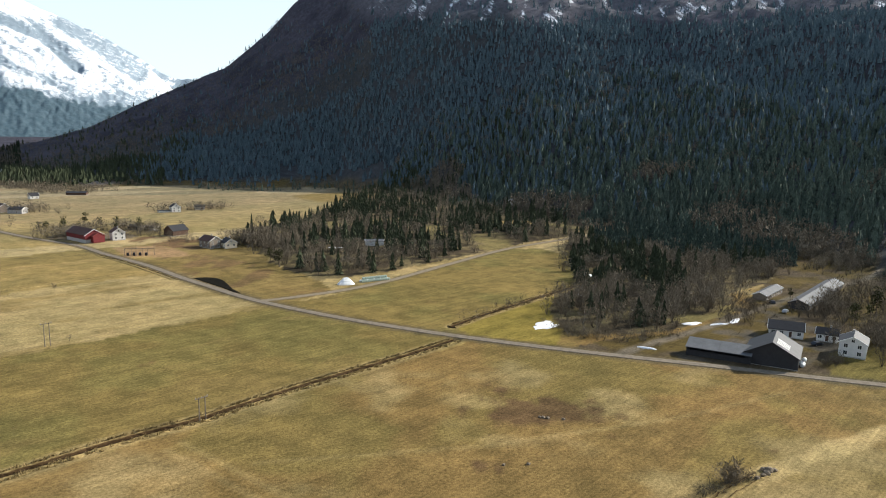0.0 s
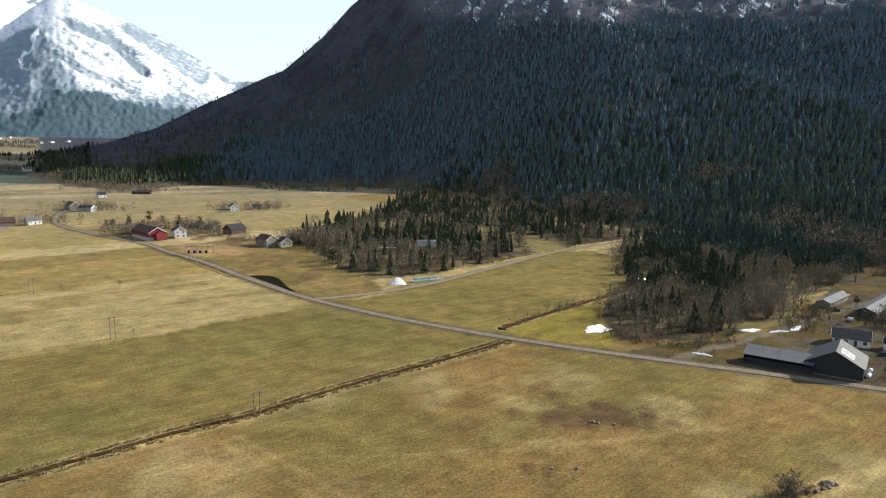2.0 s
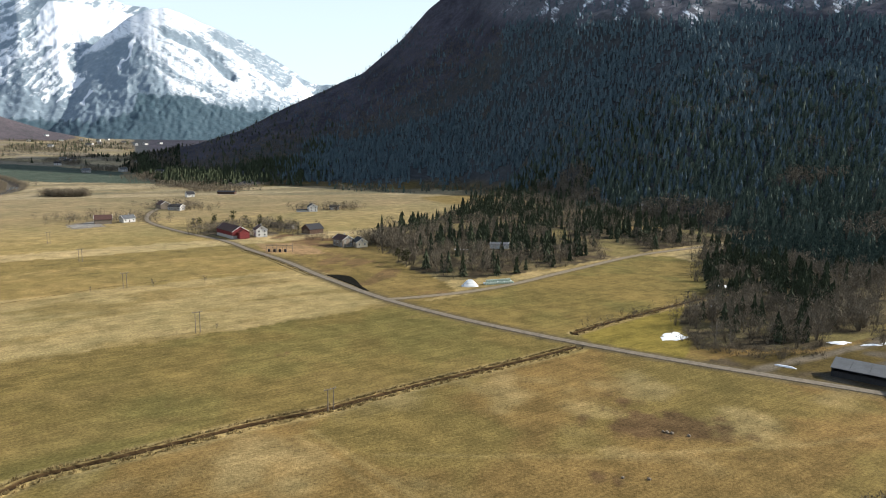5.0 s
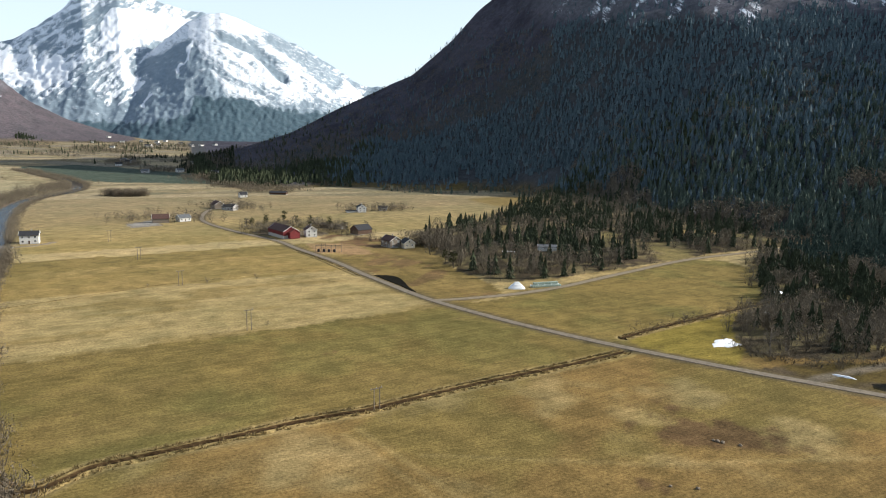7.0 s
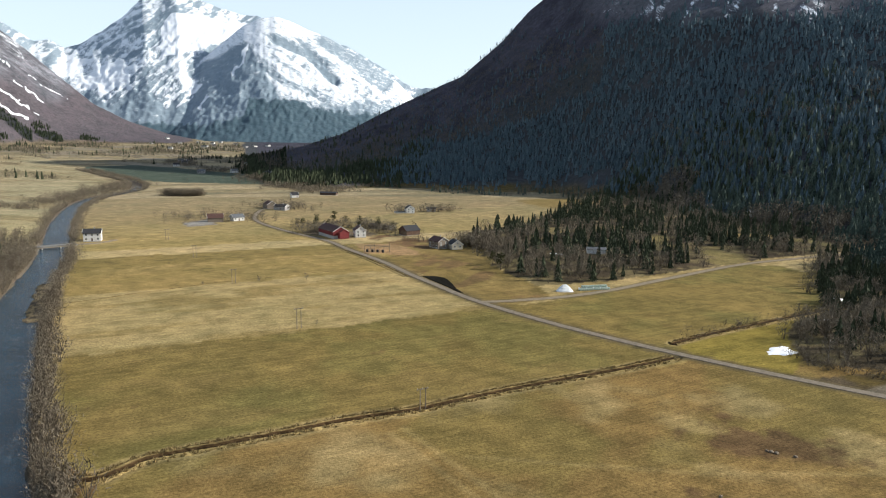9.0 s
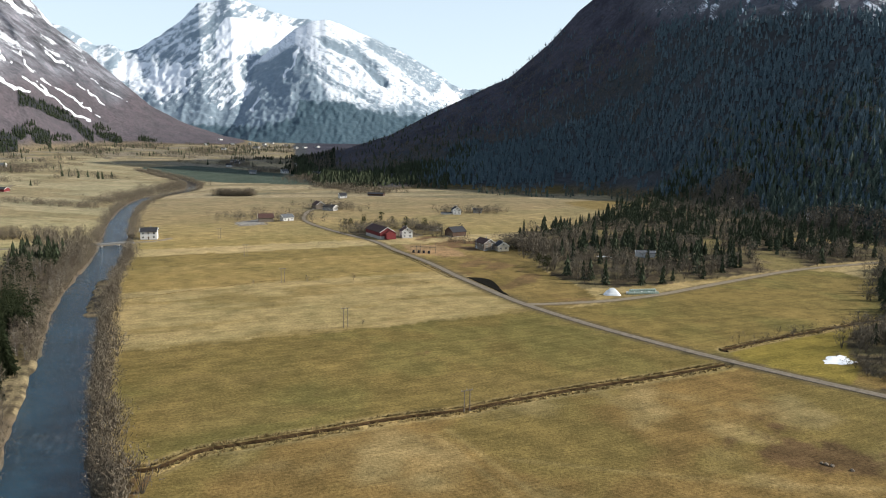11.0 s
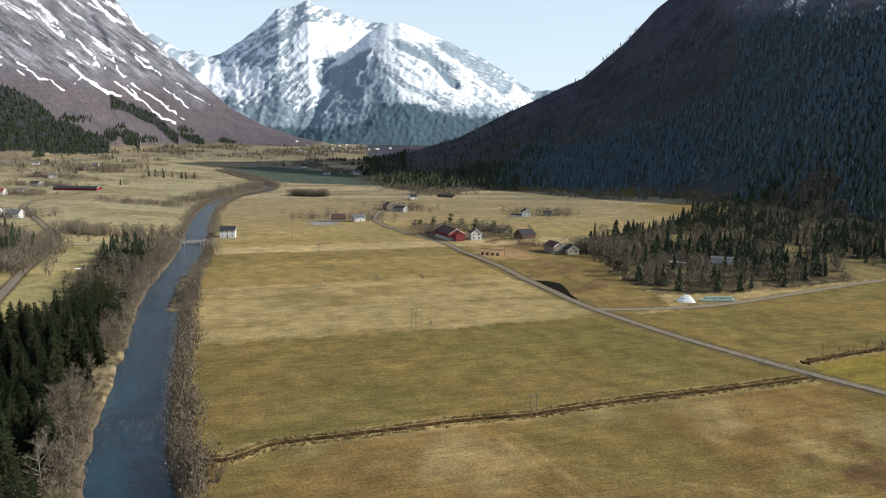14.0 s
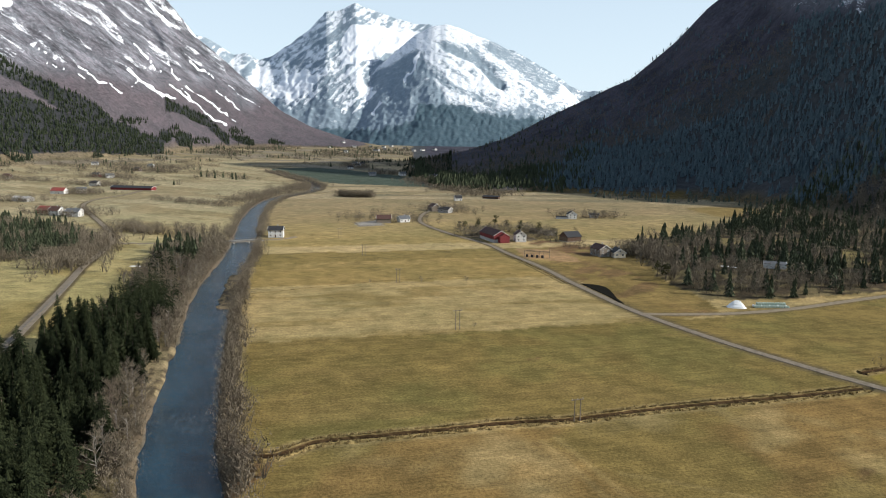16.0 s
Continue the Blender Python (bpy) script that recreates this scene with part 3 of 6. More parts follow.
def build_ground():
    fine = np.radians(np.concatenate([np.arange(-42, 44, 0.23), np.arange(44, 66, 0.11), np.arange(66, 80, 0.23)]))
    coarse = np.radians(np.arange(80, 318, 4.0))
    az = np.concatenate([fine, coarse])
    rr = np.concatenate([[0.01, 20, 40, 58], 72 * np.exp(np.arange(0, 2.63, 0.0105)), 1000 * np.exp(np.arange(0, 0.56, 0.0085)),
                         1755 * np.exp(np.arange(0, 0.63, 0.0038)), 3310 * np.exp(np.arange(0, 0.41, 0.02))])
    A, R = np.meshgrid(az, rr)
    x, y = (-R * np.sin(A)).ravel(), (R * np.cos(A)).ravel()
    z, ua, ub = ground_z(x, y)
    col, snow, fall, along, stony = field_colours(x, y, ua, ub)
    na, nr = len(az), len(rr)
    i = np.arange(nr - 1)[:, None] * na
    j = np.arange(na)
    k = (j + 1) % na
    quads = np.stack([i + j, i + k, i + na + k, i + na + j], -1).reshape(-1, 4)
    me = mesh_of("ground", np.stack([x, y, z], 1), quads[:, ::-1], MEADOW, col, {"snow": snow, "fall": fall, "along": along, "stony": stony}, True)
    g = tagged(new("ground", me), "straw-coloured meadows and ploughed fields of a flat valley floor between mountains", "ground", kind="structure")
    return g


build_ground()


def snow_mountain_material():
    m, t, b = material("alpine_snow", 0.6)
    cover = t.nodes.new("ShaderNodeAttribute")
    cover.attribute_name = "snow"
    pos = t.nodes.new("ShaderNodeNewGeometry").outputs["Position"]
    fall, along = t.nodes.new("ShaderNodeAttribute"), t.nodes.new("ShaderNodeAttribute")
    fall.attribute_name, along.attribute_name = "fall", "along"
    slant = t.nodes.new("ShaderNodeCombineXYZ")
    t.links.new(fall.outputs["Fac"], slant.inputs[0])
    t.links.new(along.outputs["Fac"], slant.inputs[1])
    n1, n2 = noise_of(t, 1.0, 10, 0.74, (6.5, 1.8, 1), slant.outputs[0]), noise_of(t, 0.05, 6, 0.75, None, pos)
    n1 = blend(t, 0.55, n1, noise_of(t, 1.0, 9, 0.78, (26.0, 8.0, 1), slant.outputs[0]))
    add = node(t, "Math", op="ADD")
    t.links.new(cover.outputs["Fac"], add.inputs[0])
    soft = node(t, "Math", op="MULTIPLY_ADD")
    soft.inputs[1].default_value, soft.inputs[2].default_value = 3.6, -1.32
    t.links.new(n1, soft.inputs[0])
    t.links.new(soft.outputs[0], add.inputs[1])
    # rock tinted pale blue: distance haze is in its colour
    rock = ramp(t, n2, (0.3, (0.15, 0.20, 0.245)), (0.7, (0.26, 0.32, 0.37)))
    c = blend(t, ramp(t, add.outputs[0], (0.80, 0.0), (1.05, 1.0)), rock, ramp(t, n2, (0.3, (0.66, 0.70, 0.76)), (0.7, (0.85, 0.87, 0.90))))
    wood = t.nodes.new("ShaderNodeAttribute")
    wood.attribute_name = "wood"
    # forest belt blued by the same painted haze
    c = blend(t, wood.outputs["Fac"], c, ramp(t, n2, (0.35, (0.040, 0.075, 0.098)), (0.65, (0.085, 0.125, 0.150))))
    t.links.new(c, b.inputs["Base Color"])
    bump(t, b, n2, 0.35, 3.0)
    return m


def build_snow_mountain():
    """The white massif at the head of the valley: a front hump and a sharper peak behind it."""
    front = np.array([(12, 2.5), (20.2, 3.0), (21.2, 3.7), (22.4, 4.7), (24.4, 6.2), (26.2, 7.2), (28, 8.1), (30.3, 9.0), (32.1, 9.63), (33.3, 9.3), (34.5, 8.75), (35.3, 8.1),
                      (36.4, 7.2), (37.6, 6.1), (38.9, 4.6), (40.3, 2.6), (42, 0.8), (43.5, 0.2), (60, 0)])
    rear = np.array([(12, 3.5), (19, 4.3), (20.8, 4.45), (22, 4.8), (23.5, 5.9), (25.5, 7.0), (26.6, 7.6), (28, 7.9), (32, 8.8), (33.4, 9.5), (34.7, 9.55), (36.2, 10.0), (38.4, 10.6), (39.3, 11.0),
                     (40.5, 10.4), (41.7, 10.2), (42.6, 9.2), (44.1, 8.0), (46, 6.7), (46.9, 6.35), (47.8, 6.87), (48.8, 6.7), (50.7, 7.85), (55, 8.4), (60, 8)])
    az, rr = np.arange(14, 58, 0.11), np.arange(2900, 4950, 12.0)
    A, R = np.meshgrid(az, rr)
    x, y = -R * np.sin(np.radians(A)), R * np.cos(np.radians(A))
    rag = 0.22 * (fbm(A * 1.6, A * 0 + 3, 4, 3) - 0.5)

    def massif(table, foot, crest, power):
        top = EYE + crest * np.tan(np.radians(np.interp(A, table[:, 0], table[:, 1]) + rag))
        u = np.clip((R - foot) / (crest - foot), 0, 1)
        return top * u ** power - np.maximum(R - crest, 0) * 1.2, u

    za, ua = massif(front, 3050, 4150, 1.15)
    zb, ub = massif(rear, 3300, 4780, 1.1)
    ahead = za > zb
    z = np.maximum(za, zb)
    u = np.where(ahead, ua, ub)
    edge = np.clip(4 * u * (1 - u), 0, 1)
    el = np.degrees(np.arctan2(z - EYE, R))
    warp = 0.8 * (fbm(A * 0.7, el * 0.7, 3, 4) - 0.5)
    fine = fbm(A * 2.2, el * 2.2, 4, 7) - 0.5

    def streak(line, wide):
        """1 along a line of azimuths and elevations, fading to the sides."""
        best = np.full(A.shape, 9.0)
        a, e = A + 0.5 * fine, el + 0.35 * fine
        for (a0, e0), (a1, e1) in zip(line, line[1:]):
            k = np.clip(((a - a0) * (a1 - a0) + (e - e0) * (e1 - e0)) / ((a1 - a0) ** 2 + (e1 - e0) ** 2), 0, 1)
            best = np.minimum(best, np.hypot(a - a0 - k * (a1 - a0), e - e0 - k * (e1 - e0)))
        return 1 - step(wide * 0.6, wide * 1.5, best)

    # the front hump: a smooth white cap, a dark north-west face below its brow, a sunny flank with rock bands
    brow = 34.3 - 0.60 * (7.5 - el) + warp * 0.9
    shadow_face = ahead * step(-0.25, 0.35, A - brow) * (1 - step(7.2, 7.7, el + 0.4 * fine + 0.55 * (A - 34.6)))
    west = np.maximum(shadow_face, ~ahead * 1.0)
    right_ribs = ridged((el - 0.50 * A) * 1.7 + warp * 1.4, A * 0.22, 5, 2)
    left_ribs = ridged((el + 0.75 * A) * 2.0 + warp * 1.6, A * 0.5, 5, 6)
    crag = fbm(A * 4.5, el * 5.0, 5, 5)
    z = z + edge * (15 * (ridged(A * 0.9 + el * 0.7 * west - el * 0.4, el * 0.8, 4, 3) - 0.6) * (0.35 + 1.2 * west) + 20 * (crag - 0.5) + 9 * west * (left_ribs - 0.5))
    z = z - 30 * ahead * edge * np.maximum(streak([(32.1, 7.95), (29.6, 6.95), (27.6, 5.05)], 0.35), streak([(27.8, 7.6), (25.5, 6.2), (23.6, 4.9)], 0.5)) * right_ribs
    z = np.maximum(z, 0)
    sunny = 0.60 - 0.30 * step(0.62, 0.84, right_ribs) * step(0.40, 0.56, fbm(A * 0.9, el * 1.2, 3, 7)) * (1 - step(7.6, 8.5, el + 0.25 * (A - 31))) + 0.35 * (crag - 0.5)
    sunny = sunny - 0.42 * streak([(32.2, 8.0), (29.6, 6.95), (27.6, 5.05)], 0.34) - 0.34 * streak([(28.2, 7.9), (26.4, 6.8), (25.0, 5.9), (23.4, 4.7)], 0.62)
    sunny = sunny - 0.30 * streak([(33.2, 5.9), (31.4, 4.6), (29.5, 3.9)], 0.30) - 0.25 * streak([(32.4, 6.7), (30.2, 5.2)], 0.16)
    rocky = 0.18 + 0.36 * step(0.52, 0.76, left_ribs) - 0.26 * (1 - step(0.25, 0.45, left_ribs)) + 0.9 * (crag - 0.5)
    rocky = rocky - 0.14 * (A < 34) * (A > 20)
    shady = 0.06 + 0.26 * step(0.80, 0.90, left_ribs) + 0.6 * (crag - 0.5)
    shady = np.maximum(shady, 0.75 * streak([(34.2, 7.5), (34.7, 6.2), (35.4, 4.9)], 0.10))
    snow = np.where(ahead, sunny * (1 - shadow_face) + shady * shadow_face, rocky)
    # the snow ramp under the north ridge, the snow bowl between the summits and the fan below it
    ramp_snow = streak([(46.6, 4.9), (45.0, 4.2), (43.6, 4.9)], 0.75) + 0.7 * streak([(44.6, 3.0), (43.4, 4.2)], 0.4)
    snow = snow + 0.42 * np.clip(ramp_snow, 0, 1) * ~ahead
    bowl = (1 - step(0.0, 0.25, np.maximum.reduce([el - np.interp(A, [34.4, 36.0, 37.4, 39.6, 40.2], [8.9, 8.75, 9.2, 9.2, 8.6]), 6.35 + 0.28 * (40.3 - A) - el, A - 40.25 - 0.1 * (8 - el), 34.2 - A])
                     + 0.5 * fine))
    snow = np.maximum(snow, 0.95 * bowl * ~ahead)
    fan = streak([(39.1, 5.9), (39.3, 4.9), (38.4, 4.0)], 0.45) * 0.55 + 0.75 * np.maximum.reduce([streak([(38.5, 4.4), (40.4, 2.6)], 0.13), streak([(37.9, 4.2), (39.6, 2.5)], 0.10), streak([(37.4, 3.2), (38.0, 2.4)], 0.14)])
    snow = np.maximum(snow, np.clip(fan, 0, 0.8))
    snow = snow - 0.32 * (1 - step(2.6, 4.0, el + 1.2 * (crag - 0.5))) * (1 - 0.3 * west) * (1 - np.clip(fan, 0, 1)) - 0.2 * ~ahead * (1 - step(2.4, 3.4, el)) * (fan < 0.2)
    belt = np.interp(A, [18, 22, 26, 29.6, 29.9, 34.2, 34.6, 37, 60], [1.9, 2.2, 2.45, 2.75, 3.3, 3.35, 2.0, 1.2, 1.0]) + 0.45 * (fbm(A * 1.6, A * 0, 3, 1) - 0.5) + 0.6 * (crag - 0.5)
    wood = 1 - step(-0.12, 0.12, el - belt)
    n, k = len(az), len(rr)
    i = np.arange(k - 1)[:, None] * n
    j = np.arange(n - 1)
    quads = np.stack([i + j, i + j + 1, i + n + j + 1, i + n + j], -1).reshape(-1, 4)
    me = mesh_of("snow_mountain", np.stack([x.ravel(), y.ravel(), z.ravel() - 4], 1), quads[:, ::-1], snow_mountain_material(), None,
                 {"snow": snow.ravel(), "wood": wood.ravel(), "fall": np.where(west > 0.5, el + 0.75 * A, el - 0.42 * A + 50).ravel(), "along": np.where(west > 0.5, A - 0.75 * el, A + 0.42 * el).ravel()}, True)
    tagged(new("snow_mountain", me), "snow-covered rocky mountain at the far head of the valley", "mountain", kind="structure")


build_snow_mountain()

# ---- water, lanes ----
def water_material():
    m, t, b = material("river_water", 0.12)
    b.inputs["Specular IOR Level"].default_value = 0.65
    n1, n2 = noise_of(t, 0.05, 5, 0.6), noise_of(t, 0.55, 5, 0.75, (1.7, 0.5, 1, 46))
    c = ramp(t, n1, (0.3, (0.005, 0.024, 0.042)), (0.7, (0.014, 0.050, 0.082)))
    foam = ramp(t, blend(t, 0.5, noise_of(t, 0.5, 7, 0.8, (0.5, 1.6, 1, 46)), noise_of(t, 0.03, 3, 0.6)), (0.54, 0.0), (0.74, 0.22))
    t.links.new(blend(t, foam, c, (0.4, 0.45, 0.46)), b.inputs["Base Color"])
    bump(t, b, n2, 0.9, 0.6)
    return m


def ribbon(name, line, width, mat, label, category, lift=0.12, ragged=0.0, flat=None, thick=0.3):
    """A lane with thickness that follows the ground along a line."""
    pts = np.array(line)
    d = np.gradient(pts, axis=0)
    d /= np.linalg.norm(d, axis=1)[:, None]
    side = np.stack([-d[:, 1], d[:, 0]], 1)
    rows = []
    offs = np.array([-1, -0.97, -0.5, 0, 0.5, 0.97, 1])
    drop = np.array([-thick, 0, 0.03, 0.05, 0.03, 0, -thick])
    base = np.full(len(pts), flat) if flat is not None else ground_z(pts[:, 0], pts[:, 1], False)[0] + lift
    for o, h in zip(offs, drop):
        wig = ragged * (fbm(np.arange(len(pts)) * 0.7, np.full(len(pts), o * 9.0), 3, 1) - 0.5) * 2
        q = pts + side * (o * width / 2 + np.sign(o) * wig)[:, None]
        rows.append(np.column_stack([q, base + h * (flat is None)]))
    v = np.stack(rows, 1).reshape(-1, 3)
    n, k = len(pts), len(offs)
    i = np.arange(n - 1)[:, None] * k
    j = np.arange(k - 1)
    quads = np.stack([i + j, i + k + j, i + k + j + 1, i + j + 1], -1).reshape(-1, 4)
    me = mesh_of(name, v, quads[:, ::-1], mat, None, None, False)
    return tagged(new(name, me), label, category, kind="structure")


WATER = water_material()
ASPHALT = plain("worn_asphalt", (0.205, 0.172, 0.132), 0.9, 0.5, 0.28, 0.02)
GRAVEL = plain("gravel", (0.23, 0.19, 0.135), 0.95, 0.6, 0.25, 0.05)
for m in (ASPHALT, GRAVEL):
    m.node_tree.nodes["Principled BSDF"].inputs["Specular IOR Level"].default_value = 0.05
ribbon("river", RIVER, 26, WATER, "shallow blue-green river with riffles between brushy banks", "river", flat=-1.15)


def trench(name, line, wide, deep, label):
    """A ditch with a dark bed and straw banks."""
    pts = np.array(line)
    d = np.gradient(pts, axis=0)
    d /= np.linalg.norm(d, axis=1)[:, None]
    side = np.stack([-d[:, 1], d[:, 0]], 1)
    offs = np.array([-2.1, -1.45, -1.05, -0.75, -0.35, 0, 0.35, 0.75, 1.05, 1.45, 2.1]) * wide
    high = np.array([-0.5, 0.12, 0.28, 0.05, -0.7, -0.8, -0.7, 0.05, 0.28, 0.12, -0.5]) * deep
    n = len(pts)
    base = ground_z(pts[:, 0], pts[:, 1], False)[0]
    v, c = [], []
    for k, (o, h) in enumerate(zip(offs, high)):
        wig = 0.35 * wide * (fbm(np.arange(n) * 0.45, np.full(n, k * 3.7), 3, k) - 0.5) * 2
        lump = 0.5 * deep * (fbm(np.arange(n) * 0.9, np.full(n, k * 5.1), 3, k + 2) - 0.5)
        v.append(np.column_stack([pts + side * (o + wig)[:, None], base + h + lump]))
        t = abs(o) / wide
        tone = (0.030, 0.020, 0.012) if t < 0.6 else (0.065, 0.040, 0.020) if t < 0.9 else (0.27, 0.20, 0.09)
        c.append(np.tile(tone, (n, 1)) * (0.8 + 0.4 * fbm(np.arange(n) * 0.6, np.full(n, k * 1.0), 2, 1))[:, None])
    k = len(offs)
    v, c = np.stack(v, 1).reshape(-1, 3), np.stack(c, 1).reshape(-1, 3)
    i = np.arange(n - 1)[:, None] * k
    j = np.arange(k - 1)
    quads = np.stack([i + j, i + k + j, i + k + j + 1, i + j + 1], -1).reshape(-1, 4)
    me = mesh_of(name, v, quads[:, ::-1], MEADOW, c, {"snow": np.zeros(len(v))})
    return tagged(new(name, me), label, "ditch", kind="structure")


def finer(line, each):
    return smooth_line(line[:-1:2] + [line[-1]], each)


trench("ditch", finer(DITCH, 0.9), 1.35, 0.9, "dark drainage ditch with straw banks across the meadow")
trench("field_ditch", finer(FIELD_DITCH, 0.9), 1.3, 0.8, "narrow brushy ditch between two meadows")
trench("track_ditch", finer(TRACK_DITCH, 0.9), 1.3, 0.8, "overgrown dark ditch with stones beside the track")
trench("furrow", smooth_line([(-247, 221), (-226, 260), (-209, 288), (-185, 318), (-165, 345)], 1.5), 0.8, 0.5, "shallow furrow with dry grass between two hay fields")
trench("roadside_ditch", smooth_line([(-205.5, 402), (-184.5, 384), (-166.5, 367.5), (-147.5, 348.5), (-132, 332.5)], 1.5), 1.2, 1.2, "deep dark ditch beside the country road")
ribbon("road", ROAD, 3.7, ASPHALT, "narrow grey country road along the fields", "road", 0.16)
ribbon("side_road", SIDE_ROAD, 3.6, GRAVEL, "light gravel lane climbing to the wood", "road", 0.14, 0.2)
ribbon("bridge_road", BRIDGE_ROAD, 3.4, GRAVEL, "gravel lane leading over the bridge", "road", 0.14)
ribbon("left_road", LEFT_ROAD, 3.8, ASPHALT, "grey country road on the far bank", "road", 0.16)

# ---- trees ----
# needles in tone steps: distance haze is painted into the paler, bluer ones
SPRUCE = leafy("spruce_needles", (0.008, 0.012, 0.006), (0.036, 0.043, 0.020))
LIGHT_HAZE_SPRUCE = leafy("light_haze_needles", (0.032, 0.050, 0.042), (0.094, 0.120, 0.094))
FAINT_HAZE_SPRUCE = leafy("faint_haze_needles", (0.016, 0.023, 0.014), (0.060, 0.071, 0.041))
BLUE_HAZE_SPRUCE = leafy("blue_haze_needles", (0.052, 0.084, 0.104), (0.115, 0.158, 0.178))
PINE = leafy("pine_needles", (0.026, 0.030, 0.012), (0.070, 0.070, 0.028))
TWIGS = leafy("bare_twigs", (0.105, 0.086, 0.063), (0.200, 0.168, 0.124), 0.9)
BARK = plain("bark", (0.13, 0.10, 0.08), 0.9, 3.0, 0.3, 0.03)
PALE_BARK = plain("birch_bark", (0.24, 0.215, 0.19), 0.85, 3.0, 0.4, 0.02)


def spruce_arrays(seed, tiers, sides, width=0.2):
    """Crown of a spruce of height 1: ragged drooping skirts of boughs, uneven all round."""
    q = np.random.default_rng(seed)
    v, f = [], []
    lean, thin = q.uniform(-0.03, 0.03, 2), q.uniform(0.50, 0.85)
    for k in range(tiers):
        u = (k + q.uniform(-0.25, 0.25)) / tiers
        lo = 0.05 + 0.86 * max(u, 0)
        hi = min(1.0, lo + 1.7 / tiers + 0.045) if k < tiers - 1 else 1.0
        rad = width * (1 - u) ** thin * q.uniform(0.72, 1.18) + 0.012
        s, n = len(v), 2 * sides
        bx, by = lean * lo + q.normal(size=2) * 0.10 * rad
        v.append((lean[0] * hi, lean[1] * hi, hi))
        for i in range(n):
            a = 6.283 * (i + q.uniform(-0.35, 0.35)) / n + 0.7 * k
            rr = rad * (q.uniform(0.70, 1.40) if i % 2 else q.uniform(0.25, 0.65))
            v.append((bx + rr * math.cos(a), by + rr * math.sin(a), lo - (0.30 * rr if i % 2 else -0.12 * rr) + q.uniform(-0.012, 0.012)))
        f += [(s, s + 1 + i, s + 1 + (i + 1) % n) for i in range(n)]
    return np.array(v, float), np.array(f)


def bough_arrays(seed, whorls, boughs, width=0.2, sprays=4):
    """Crown of a spruce of height 1 out of single drooping boughs, each a stem with side sprays."""
    q = np.random.default_rng(seed)
    v, f = [], []
    lean, thin = q.uniform(-0.025, 0.025, 2), q.uniform(0.60, 0.95)
    for k in range(whorls):
        h = 0.06 + 0.92 * (k + q.uniform(-0.3, 0.3)) / whorls
        reach = width * max(1 - h, 0.02) ** thin * q.uniform(0.8, 1.15) + 0.012
        for b in range(max(3, round(boughs * (1 - 0.45 * h)))):
            a = q.uniform(0, 6.283)
            L = reach * q.uniform(0.55, 1.2)
            fall, c, s = q.uniform(0.20, 0.55), math.cos(a), math.sin(a)

            def at(out, side, down):
                return (lean[0] * h + c * out - s * side, lean[1] * h + s * out + c * side, min(h - down, 1.0))

            o = len(v)
            v += [at(0, 0.05 * L, -0.2 * L), at(0, -0.05 * L, -0.2 * L), at(L, 0, fall * 0.85 * L)]
            f.append((o, o + 1, o + 2))
            for k2 in range(sprays):
                u = (k2 + q.uniform(0.3, 1.0)) / sprays
                for side in (-1, 1):
                    reach2, sag = L * q.uniform(0.22, 0.42) * (1.15 - 0.6 * u), q.uniform(0.10, 0.30)
                    o = len(v)
                    v += [at((u - 0.10) * L, 0, (fall * u * 0.85 - 0.2 * (1 - u)) * L), at((u + 0.10) * L, 0, (fall * u * 0.85 - 0.2 * (1 - u)) * L),
                          at((u + 0.16) * L, side * reach2, (fall * u + sag) * L)]
                    f.append((o, o + 1, o + 2))
    o = len(v)
    v += [(lean[0], lean[1], 1.0)] + [(0.015 * math.cos(i * 1.257), 0.015 * math.sin(i * 1.257), 0.86) for i in range(5)]
    f += [(o, o + 1 + i, o + 1 + (i + 1) % 5) for i in range(5)]
    return np.array(v, float), np.array(f)


def far_spruce_arrays(seed, tiers=3, sides=5):
    """A plainer spruce for far slopes: ragged stacked skirts."""
    q = np.random.default_rng(seed)
    v, f = [], []
    for k in range(tiers):
        lo, hi = 0.05 + 0.80 * k / tiers, 0.05 + 0.80 * k / tiers + 0.95 * (1 - 0.5 * k / tiers) * 0.62
        hi = 1.0 if k == tiers - 1 else min(hi, 0.95)
        rad = 0.20 * (1 - 0.75 * k / tiers)
        s = len(v)
        v.append((0, 0, hi))
        for i in range(sides):
            a = 6.283 * (i + q.uniform(-0.3, 0.3)) / sides
            rr = rad * q.uniform(0.6, 1.25)
            v.append((rr * math.cos(a), rr * math.sin(a), lo + q.uniform(-0.04, 0.05)))
        f += [(s, s + 1 + i, s + 1 + (i + 1) % sides) for i in range(sides)]
    return np.array(v, float), np.array(f)


